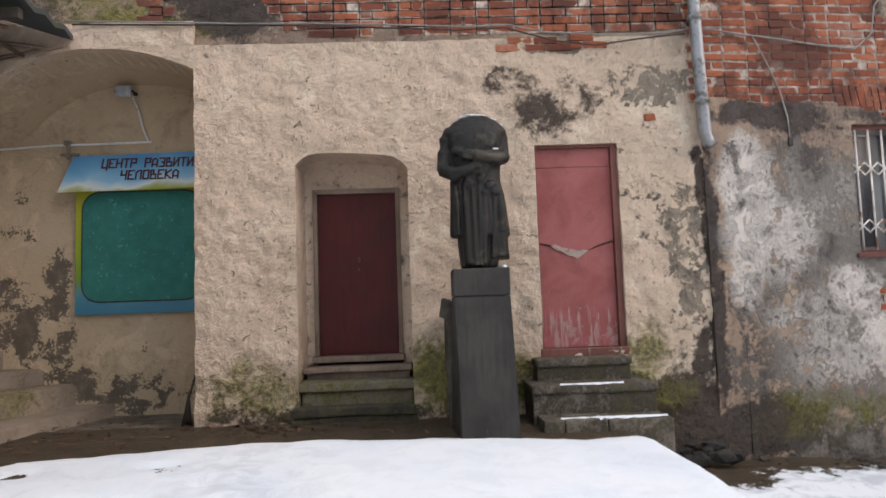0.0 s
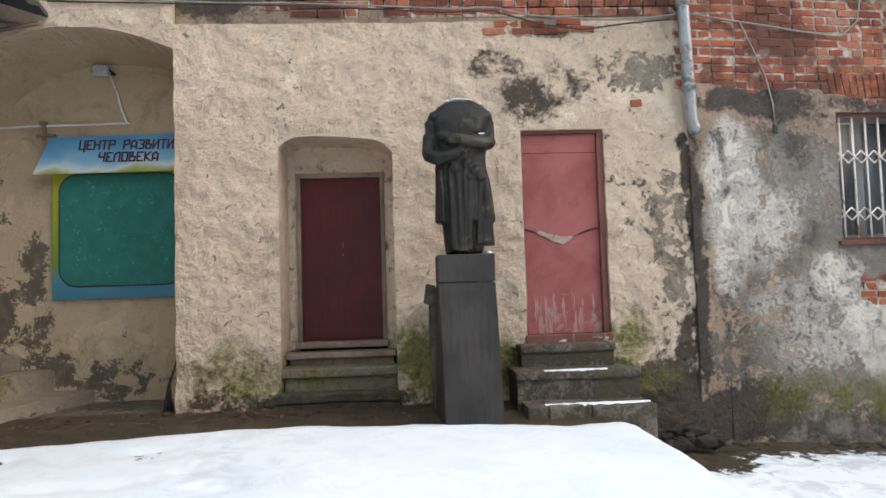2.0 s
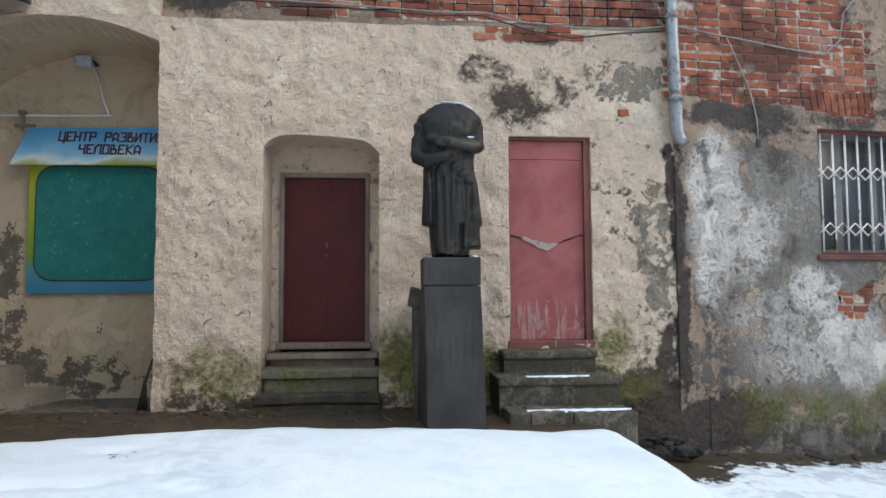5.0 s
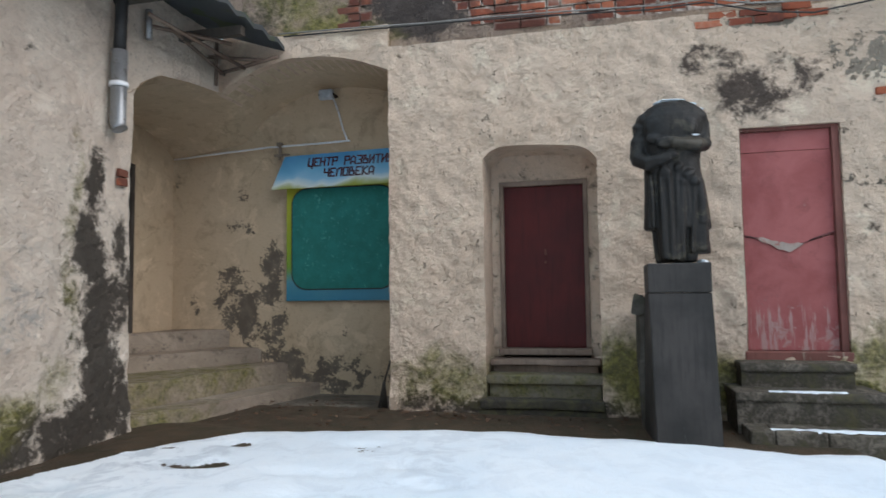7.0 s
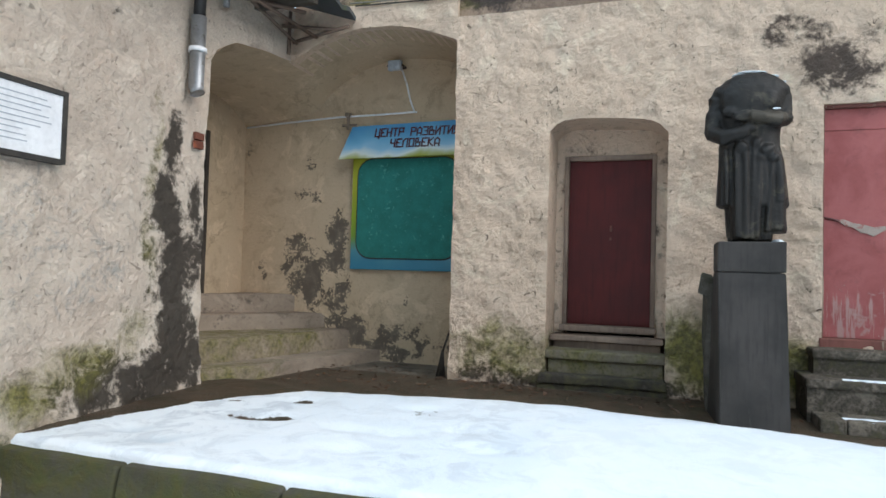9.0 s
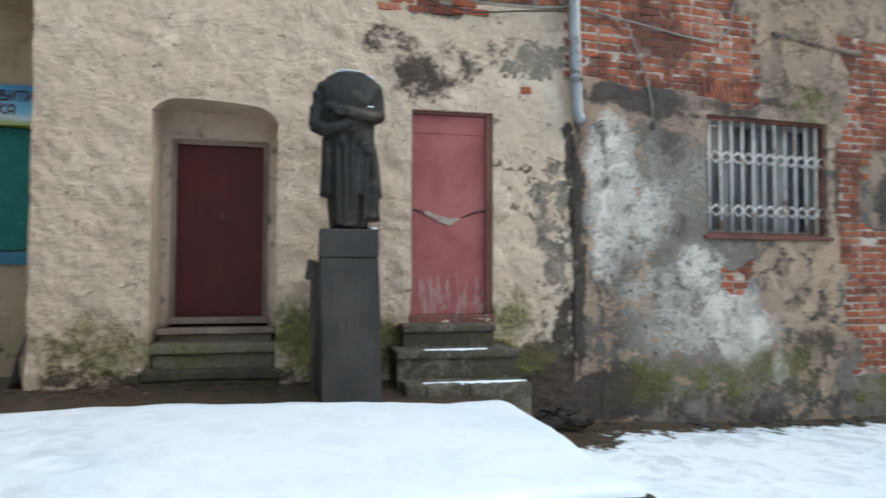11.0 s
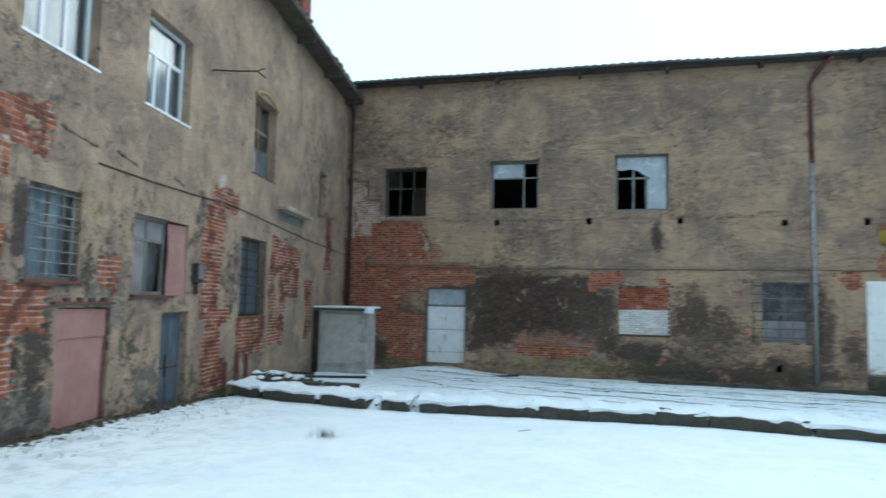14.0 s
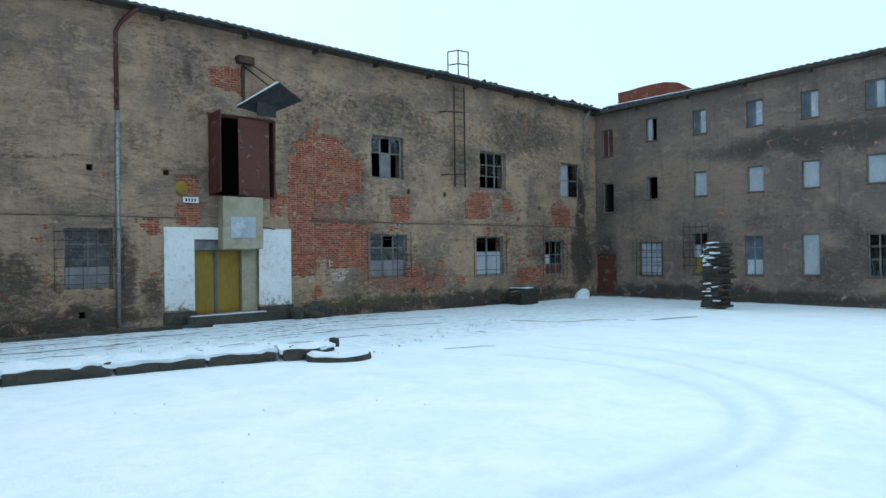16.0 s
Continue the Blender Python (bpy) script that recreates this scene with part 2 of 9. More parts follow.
def mat_wood(name, c1, c2, rough=0.75, peel=None, along="Z", amount=0.5, metal=0.0):
    """Painted or bare boards: a grain drawn out along one axis, and worn patches."""
    m, n, l, p = mat_new(name)
    co = coords(n)
    mp = n.new("ShaderNodeMapping")
    mp.inputs["Scale"].default_value = (16, 16, 1.4) if along == "Z" else (1.4, 16, 16)
    l.new(co, mp.inputs["Vector"])
    g = n_noise(n, l, mp.outputs[0], 1.6, 6, 0.65)
    b = n_noise(n, l, co, 1.8, 6, 0.6)
    f = n_noise(n, l, co, 30, 4, 0.7)
    col = n_mix(n, l, n_step(n, l, b, 0.34, 0.66), c1, c2)
    col = n_mix(n, l, n_step(n, l, g, 0.45, 0.75, 0, 0.55), col, tuple(0.6 * v for v in c2))
    if peel:
        w = n_math(n, l, "ADD", n_math(n, l, "MULTIPLY", g, 0.6), n_math(n, l, "MULTIPLY", b, 0.5))
        col = n_mix(n, l, n_step(n, l, w, 0.74 - 0.2 * amount, 0.8 - 0.2 * amount, 0, 0.85), col, peel)
    l.new(col, p.inputs["Base Color"])
    p.inputs["Roughness"].default_value, p.inputs["Metallic"].default_value = rough, metal
    p.inputs["Specular IOR Level"].default_value = 0.25
    n_bump(n, l, p, n_math(n, l, "ADD", g, n_math(n, l, "MULTIPLY", f, 0.3)), 0.3, 0.006)
    return m


# ---------- materials ----------
M_CREAM = mat_wall("cream_stucco", (0.70, 0.54, 0.41), (0.615, 0.465, 0.345), (0.38, 0.315, 0.245), (0.035, 0.026, 0.022), (0.70, 0.64, 0.54), pits=0.85, grain=19, bump=1.0, blotch=1.4, cracks=0.12)
# pinkish paint of the wing, its pale tone partly standing in for light
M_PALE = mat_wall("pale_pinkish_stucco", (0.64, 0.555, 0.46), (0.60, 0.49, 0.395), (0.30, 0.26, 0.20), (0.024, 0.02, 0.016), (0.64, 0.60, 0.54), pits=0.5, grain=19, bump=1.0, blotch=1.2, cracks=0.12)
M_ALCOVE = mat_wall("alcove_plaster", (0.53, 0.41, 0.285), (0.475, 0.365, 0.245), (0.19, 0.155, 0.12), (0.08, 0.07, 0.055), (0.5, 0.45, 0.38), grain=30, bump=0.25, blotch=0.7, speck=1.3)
M_WORNSTEP = mat_wall("worn_pale_step_stone", (0.34, 0.275, 0.215), (0.25, 0.2, 0.155), (0.13, 0.11, 0.09), (0.06, 0.05, 0.042), (0.45, 0.4, 0.34), grain=24, bump=0.5, blotch=1.6)
M_GREY = mat_wall("grey_render", (0.445, 0.318, 0.222), (0.285, 0.208, 0.162), (0.25, 0.222, 0.192), (0.05, 0.041, 0.037), (0.75, 0.68, 0.61), grain=20, bump=0.9, blotch=0.8, contrast=0.14, third=(0.50, 0.385, 0.28), streak=0.2, pits=0.5)
M_OCHRE = mat_wall("ochre_render", (0.445, 0.302, 0.198), (0.25, 0.183, 0.143), (0.2, 0.17, 0.14), (0.055, 0.041, 0.034), (0.54, 0.41, 0.32), brick=True, pits=0.55, grain=13, bump=0.9, blotch=0.42, contrast=0.12, streak=0.22, rows=0.6, third=(0.51, 0.36, 0.232), flat=1.6, speck=0.7, soot=(0.2, 0.66, 0.62))
M_DIM = mat_wall("dull_grey_render", (0.262, 0.188, 0.146), (0.165, 0.126, 0.108), (0.2, 0.17, 0.14), (0.04, 0.036, 0.032), (0.4, 0.36, 0.3), brick=True, pits=0.45, grain=10, bump=0.6, blotch=0.3, contrast=0.14, streak=0.3, third=(0.31, 0.24, 0.165), flat=1.5, rows=0.3, speck=0.5, soot=(0.2, 0.85, 0.5))


def mat_brick(name="red_brick", lime=0.0, soot=0.78):
    """Fired brick that differs from piece to piece, with soot, lime smears and old plaster spread over many of them."""
    m, n, l, p = mat_new(name)
    pos = n.new("ShaderNodeNewGeometry").outputs["Position"]
    oi = n.new("ShaderNodeObjectInfo")
    r = n.new("ShaderNodeValToRGB")
    l.new(oi.outputs["Random"], r.inputs["Fac"])
    r.color_ramp.elements[0].color, r.color_ramp.elements[1].color = (0.17, 0.055, 0.036, 1), (0.42, 0.15, 0.085, 1)
    for q, c in ((0.25, (0.25, 0.07, 0.04, 1)), (0.55, (0.32, 0.092, 0.046, 1)), (0.8, (0.37, 0.115, 0.058, 1))):
        r.color_ramp.elements.new(q).color = c
    f, g, h = n_noise(n, l, pos, 40, 5, 0.7), n_noise(n, l, pos, 1.9, 7, 0.7, 0.5), n_noise(n, l, pos, 6.5, 7, 0.72, 0.4)
    col = n_mix(n, l, n_step(n, l, f, 0.45, 0.75, 0, 0.5), r.outputs[0], (0.12, 0.045, 0.032))
    col = n_mix(n, l, n_step(n, l, g, 0.46, 0.6, 0, soot), col, (0.085, 0.038, 0.03))
    col = n_mix(n, l, n_step(n, l, g, 0.30, 0.40, 0.55, 0.0), col, (0.40, 0.30, 0.24))
    col = n_mix(n, l, n_step(n, l, h, 0.6, 0.7, 0, 0.6), col, (0.30, 0.21, 0.16))
    if lime:
        col = n_mix(n, l, n_step(n, l, n_noise(n, l, pos, 3.1, 7, 0.7, 0.6), 0.62 - 0.3 * lime, 0.72 - 0.3 * lime, 0, 0.85), col, (0.56, 0.45, 0.38))
    l.new(col, p.inputs["Base Color"])
    p.inputs["Roughness"].default_value = 0.92
    p.inputs["Specular IOR Level"].default_value = 0.2
    n_bump(n, l, p, n_math(n, l, "ADD", f, h), 0.5, 0.012)
    return m


M_BRICK = mat_brick()
M_BRICK_LIMED = mat_brick("lime_smeared_brick", 0.75, 0.3)
M_BRICK_CLEAN = mat_brick("orange_red_brick", 0.12, 0.22)


def mat_mortar(name="lime_mortar", pale=(0.60, 0.51, 0.43), dull=(0.30, 0.22, 0.17), soot=0.88):
    m, n, l, p = mat_new(name)
    pos = n.new("ShaderNodeNewGeometry").outputs["Position"]
    g, h = n_noise(n, l, pos, 1.9, 7, 0.7, 0.5), n_noise(n, l, pos, 14, 5, 0.7)
    col = n_mix(n, l, n_step(n, l, h, 0.35, 0.65), pale, dull)
    col = n_mix(n, l, n_step(n, l, g, 0.46, 0.58, 0, soot), col, (0.13, 0.06, 0.045))
    l.new(col, p.inputs["Base Color"])
    p.inputs["Roughness"].default_value, p.inputs["Specular IOR Level"].default_value = 0.95, 0.15
    n_bump(n, l, p, h, 0.5, 0.01)
    return m


M_MORTAR = mat_mortar()
M_MORTAR_RED = mat_mortar("reddish_mortar", (0.45, 0.30, 0.22), (0.30, 0.15, 0.1), 0.3)
M_OCHREPAINT = mat_plain("ochre_limewash", (0.40, 0.27, 0.11), (0.30, 0.2, 0.09), 0.9, scale=4, bump=0.3)
# opaque dark panes; their colour stands in for the unlit room behind
M_DIMPANE = mat_plain("dim_pane_grey", (0.085, 0.082, 0.085), (0.05, 0.05, 0.053), 0.32, scale=3, bump=0.03, spots=(0.14, 0.135, 0.13), spot_scale=5)
M_LIMEBRICK = mat_plain("whitewashed_brick", (0.70, 0.68, 0.66), (0.58, 0.55, 0.53), 0.85, scale=6, bump=0.3, spots=(0.42, 0.3, 0.25), spot_amount=0.1, spot_scale=6, per_object=0.12)
M_STUB = mat_plain("dull_painted_iron", (0.26, 0.2, 0.15), (0.17, 0.135, 0.105), 0.75, scale=9, bump=0.2)
M_TORN = mat_plain("bared_grey_filler", (0.42, 0.34, 0.29), (0.30, 0.24, 0.2), 0.8, scale=9, bump=0.4, spots=(0.3, 0.12, 0.1), spot_scale=14)
M_STONE = mat_wall("mossy_step_stone", (0.19, 0.16, 0.125), (0.13, 0.11, 0.088), (0.1, 0.09, 0.075), (0.035, 0.03, 0.027), (0.35, 0.32, 0.28), grain=30, bump=0.4, blotch=1.6)
M_BRONZE = mat_plain("dark_weathered_stone", (0.017, 0.0145, 0.012), (0.010, 0.009, 0.008), 0.6, scale=4, bump=0.6, spots=(0.05, 0.042, 0.03), spot_amount=0.3, spot_scale=3.5, spec=0.35)
M_GRANITE = mat_wood("dark_granite", (0.052, 0.046, 0.042), (0.026, 0.024, 0.022), 0.6, peel=(0.10, 0.094, 0.086), amount=0.4)
M_RED = mat_sheet("faded_red_paint", (0.33, 0.088, 0.08), (0.25, 0.055, 0.05), (0.36, 0.23, 0.205))
M_DULLRED = mat_wood("dull_red_frame_paint", (0.23, 0.09, 0.072), (0.16, 0.065, 0.052), 0.75, peel=(0.32, 0.25, 0.19), amount=0.55)
M_MAROON = mat_wood("dark_maroon_paint", (0.085, 0.011, 0.009), (0.058, 0.009, 0.008), 0.55, peel=(0.14, 0.03, 0.025), amount=0.05)
M_FRAMEWOOD = mat_wood("weathered_frame_wood", (0.25, 0.185, 0.14), (0.15, 0.105, 0.08), 0.8, peel=(0.30, 0.25, 0.2), amount=0.4)
M_ROT = mat_wood("rotten_red_brown_wood", (0.18, 0.07, 0.055), (0.10, 0.045, 0.036), 0.85, peel=(0.18, 0.14, 0.11), amount=0.5)
M_GREYWOOD = mat_wood("grey_weathered_wood", (0.24, 0.235, 0.225), (0.15, 0.145, 0.14), 0.85, peel=(0.08, 0.07, 0.06), amount=0.4)
M_PINK = mat_wood("faded_pink_sheet", (0.40, 0.215, 0.19), (0.33, 0.17, 0.15), 0.65, peel=(0.22, 0.12, 0.1), amount=0.2)
M_BLUE = mat_wood("blue_grey_door_paint", (0.115, 0.145, 0.175), (0.075, 0.095, 0.115), 0.6, peel=(0.05, 0.05, 0.05), amount=0.3)
M_WHITE = mat_plain("white_paint", (0.78, 0.79, 0.8), (0.66, 0.67, 0.69), 0.5, scale=3, bump=0.1, spots=(0.52, 0.48, 0.42), spot_amount=0.1, spot_scale=2)
M_PVC = mat_plain("white_plastic", (0.8, 0.82, 0.85), (0.74, 0.77, 0.8), 0.35, scale=2, bump=0.02)
M_LIME = mat_wall("whitewash", (0.80, 0.80, 0.79), (0.72, 0.72, 0.70), (0.35, 0.32, 0.28), (0.1, 0.09, 0.08), (0.8, 0.8, 0.8), grain=9, bump=0.4, blotch=0.9)
M_YELLOW = mat_wood("mustard_door_paint", (0.33, 0.215, 0.035), (0.26, 0.165, 0.03), 0.6, peel=(0.2, 0.15, 0.07), amount=0.15)
M_RUST = mat_plain("rust_brown_sheet", (0.125, 0.04, 0.032), (0.08, 0.03, 0.026), 0.7, scale=2.5, bump=0.25, spots=(0.2, 0.11, 0.095), spot_amount=0.2, spot_scale=2.5)
M_IRON = mat_plain("rusty_iron", (0.07, 0.05, 0.04), (0.04, 0.033, 0.03), 0.75, 0.3, scale=9, bump=0.3, spots=(0.14, 0.07, 0.04), spot_scale=12)
M_WHITEIRON = mat_plain("white_painted_iron_with_rust", (0.78, 0.73, 0.68), (0.66, 0.6, 0.54), 0.55, scale=8, bump=0.2, spots=(0.3, 0.16, 0.09), spot_amount=0.3, spot_scale=7)
M_ZINC = mat_plain("zinc_pipe", (0.36, 0.365, 0.37), (0.25, 0.255, 0.26), 0.45, 0.55, scale=5, bump=0.12, spots=(0.16, 0.15, 0.14), spot_scale=8)
M_BLACKPIPE = mat_plain("black_pipe", (0.02, 0.02, 0.021), (0.035, 0.034, 0.033), 0.5, 0.2, scale=6, bump=0.1)
M_CABLE = mat_plain("grey_cable", (0.33, 0.31, 0.28), (0.2, 0.18, 0.16), 0.6, scale=8, bump=0.05)
M_DARKCABLE = mat_plain("dark_cable", (0.03, 0.028, 0.026), (0.05, 0.045, 0.04), 0.6, scale=8, bump=0.05)
M_GLASS = mat_glass("old_window_glass")
M_MILK = mat_plain("milky_grey_sheet", (0.42, 0.46, 0.50), (0.34, 0.375, 0.41), 0.35, scale=1.5, bump=0.05, spots=(0.5, 0.54, 0.58), spot_scale=2)
M_BOARD = mat_plain("pale_board", (0.42, 0.45, 0.48), (0.34, 0.37, 0.40), 0.6, scale=1.2, bump=0.1, spots=(0.42, 0.44, 0.46), spot_scale=2)
M_CURTAIN = mat_plain("pale_curtain_cloth", (0.42, 0.45, 0.48), (0.28, 0.31, 0.34), 0.9, scale=3, bump=0.2)
M_BLUECURTAIN = mat_plain("blue_curtain_cloth", (0.46, 0.52, 0.57), (0.32, 0.365, 0.41), 0.9, scale=3, bump=0.2)
# dim indoor light put into the colour, for backing sheets and panes
M_DIMINSIDE = mat_plain("dim_inside_violet_grey", (0.29, 0.27, 0.275), (0.17, 0.155, 0.16), 0.9, scale=1.6, bump=0.2)
# near-black colour stands in for the lack of light indoors
M_ROOM = mat_plain("near_black_room", (0.07, 0.06, 0.05), (0.05, 0.045, 0.04), 0.95, scale=1.2, bump=0.1)
M_ROOF = mat_plain("grey_corrugated_roofing", (0.085, 0.09, 0.095), (0.055, 0.06, 0.062), 0.8, scale=1.5, bump=0.2, spots=(0.06, 0.075, 0.035), spot_scale=2.0)
M_SOFFIT = mat_wood("dark_soffit_boards", (0.095, 0.082, 0.068), (0.06, 0.05, 0.042), 0.85, along="X")
M_TIMBER = mat_wood("old_dark_timber", (0.085, 0.07, 0.058), (0.045, 0.038, 0.032), 0.9, peel=(0.2, 0.18, 0.16), amount=0.3, along="X")
M_CONCRETE = mat_plain("stained_concrete", (0.42, 0.37, 0.265), (0.31, 0.27, 0.19), 0.85, scale=2.2, bump=0.35, spots=(0.38, 0.34, 0.27), spot_scale=3)
M_BLOCK = mat_plain("grey_block", (0.45, 0.43, 0.40), (0.34, 0.325, 0.30), 0.85, scale=4, bump=0.35, per_object=0.1)
M_KERB = mat_wall("dark_kerb_stone", (0.095, 0.085, 0.07), (0.06, 0.055, 0.047), (0.05, 0.045, 0.04), (0.03, 0.027, 0.025), (0.3, 0.28, 0.25), grain=14, bump=0.6, blotch=1.5, moss=(0.085, 0.095, 0.03))


def mat_snow():
    m, n, l, p = mat_new("trodden_snow")
    co = coords(n)
    at = n.new("ShaderNodeAttribute")
    at.attribute_name = "mask"
    sep = n.new("ShaderNodeSeparateColor")
    l.new(at.outputs["Color"], sep.inputs[0])
    a, b, c = n_noise(n, l, co, 0.7, 6, 0.6, 0.5), n_noise(n, l, co, 6.0, 7, 0.68, 0.5), n_noise(n, l, co, 45, 4, 0.7)
    snow = n_mix(n, l, n_step(n, l, a, 0.35, 0.7), (0.88, 0.92, 0.95), (0.79, 0.86, 0.92))
    snow = n_mix(n, l, n_step(n, l, b, 0.62, 0.78, 0, 0.35), snow, (0.62, 0.66, 0.70))
    tread = n_noise(n, l, co, 3.4, 8, 0.72, 0.8)
    snow = n_mix(n, l, n_math(n, l, "MULTIPLY", n_step(n, l, tread, 0.46, 0.62, 0, 1), sep.outputs["Blue"]), snow, (0.50, 0.545, 0.60))
    snow = n_mix(n, l, n_math(n, l, "MULTIPLY", n_step(n, l, b, 0.3, 0.6, 0.55, 1.0), at.outputs["Alpha"]), snow, (0.55, 0.62, 0.68))
    dirt = n_mix(n, l, n_step(n, l, b, 0.35, 0.65), (0.085, 0.058, 0.038), (0.045, 0.034, 0.025))
    dirt = n_mix(n, l, n_step(n, l, c, 0.5, 0.75, 0, 0.5), dirt, (0.13, 0.095, 0.065))
    dirt = n_mix(n, l, n_math(n, l, "MULTIPLY", n_step(n, l, b, 0.45, 0.65), sep.outputs["Green"]), dirt, (0.05, 0.058, 0.022))
    v = n_math(n, l, "ADD", sep.outputs["Red"], n_math(n, l, "ADD", n_math(n, l, "MULTIPLY", n_math(n, l, "SUBTRACT", b, 0.5), 1.5), n_math(n, l, "MULTIPLY", n_math(n, l, "SUBTRACT", c, 0.5), 0.5)))
    bare = n_math(n, l, "MULTIPLY", n_step(n, l, v, 0.44, 0.56), n_step(n, l, sep.outputs["Red"], 0.03, 0.12))
    l.new(n_mix(n, l, bare, snow, dirt), p.inputs["Base Color"])
    l.new(n_step(n, l, bare, 0, 1, 0.62, 0.5), p.inputs["Roughness"])
    p.inputs["Specular IOR Level"].default_value = 0.3
    h = n_math(n, l, "ADD", n_math(n, l, "MULTIPLY", b, 0.7), n_math(n, l, "ADD", n_math(n, l, "MULTIPLY", c, 0.25), n_math(n, l, "MULTIPLY", n_math(n, l, "MULTIPLY", tread, sep.outputs["Blue"]), -1.6)))
    n_bump(n, l, p, n_math(n, l, "SUBTRACT", h, n_math(n, l, "MULTIPLY", bare, 0.3)), 0.45, 0.05)
    return m


M_SNOW = mat_snow()
M_SNOWCAP = mat_plain("clean_snow", (0.84, 0.88, 0.92), (0.76, 0.82, 0.87), 0.65, scale=5, bump=0.4)

# ---------- plan: five wall frames; x runs along the wall, y into it ----------
FA = pose(0, 6.482, 0, 0, 0, 0)
FR = pose(2.8475, 6.4816, 0, 0, 0, 4.894)
FB = pose(25.817, 8.448, 0, 0, 0, -94.788)
FC = pose(22.107, -35.847, 0, 0, 0, 177.248)
FL = pose(-4.2, 0, 0, 0, 0, 90)


def at(fr, s, d, z):
    """World place of a point at s along a wall, d in front of its face, z up."""
    return fr @ Vector((s, -d, z))


def fbm(x, y, scale, seed=0, octaves=4):
    """Smooth value noise on arrays, about -0.5 to 0.5."""
    total, amp, norm = 0.0, 1.0, 0.0
    x, y = np.asarray(x, float) * scale, np.asarray(y, float) * scale
    for o in range(octaves):
        ix, iy = np.floor(x).astype(int), np.floor(y).astype(int)
        fx, fy = x - ix, y - iy
        fx, fy = fx * fx * (3 - 2 * fx), fy * fy * (3 - 2 * fy)

        def h(a, b):
            v = np.sin(a * 127.1 + b * 311.7 + (seed + o) * 74.7) * 43758.5453
            return v - np.floor(v)

        v = h(ix, iy) * (1 - fx) * (1 - fy) + h(ix + 1, iy) * fx * (1 - fy) + h(ix, iy + 1) * (1 - fx) * fy + h(ix + 1, iy + 1) * fx * fy
        total, norm = total + amp * (v - 0.5), norm + amp
        x, y, amp = x * 2.03 + 17.3, y * 2.03 + 5.1, amp * 0.5
    return total / norm


def blobs(rows, s, z, soft=1.6):
    """The most of some ellipses (s, z, half width, half height, strength), fading at their rims."""
    out = np.zeros(np.shape(s))
    s0, z0 = s, z
    ws, wz, ls, lz = fbm(s, z, 1.9, 71, 5), fbm(s, z, 1.9, 77, 5), fbm(s, z, 0.55, 73, 3), fbm(s, z, 0.55, 79, 3)
    for bs, bz, rs, rz, v in rows:
        k = 1.6 * min(rs, rz, 1.6)
        s, z = s0 + 0.34 * ws + k * ls, z0 + 0.34 * wz + k * lz
        d = np.sqrt(((s - bs) / rs) ** 2 + ((z - bz) / rz) ** 2)
        out = np.maximum(out, v * np.clip((1.42 - d) * soft * 0.75, 0, 1.12))
    return out


def slabs(rows, s, z, soft=0.16):
    """The most of some rectangles (s0, s1, z0, z1), with wavering edges."""
    out = np.zeros(np.shape(s))
    u = s + 0.5 * fbm(s, z, 0.9, 91, 4) + 0.14 * fbm(s, z, 5.0, 92, 2)
    w = z + 0.5 * fbm(s, z, 0.9, 95, 4) + 0.12 * fbm(s, z, 5.0, 96, 2)
    for a, b, c, d in rows:
        e = np.minimum(np.minimum(u - a, b - u), np.minimum(w - c, d - w))
        out = np.maximum(out, np.clip(0.5 + e / soft, 0, 1))
    return out


def no_mask(s, z):
    return np.zeros((*np.shape(s), 4))


def set_mask(me, values):
    layer = me.color_attributes.new("mask", "FLOAT_COLOR", "POINT")
    layer.data.foreach_set("color", np.asarray(values, np.float32).ravel())


def mesh_ob(name, verts, faces, mat, fr=None, smooth=False):
    me = bpy.data.meshes.new(name)
    me.from_pydata([tuple(v) for v in verts], [], [tuple(f) for f in faces])
    me.materials.append(mat)
    if smooth:
        me.polygons.foreach_set("use_smooth", [True] * len(me.polygons))
    me.update()
    ob = new(name, me)
    if fr is not None:
        ob.matrix_world = fr
    return ob


def lines(a, b, step, extra):
    base = [v for v in np.linspace(a, b, max(2, int(round((b - a) / step)) + 1)) if all(abs(v - e) > step * 0.35 for e in extra)]
    return np.array(sorted(set(base) | {e for e in extra if a <= e <= b}))


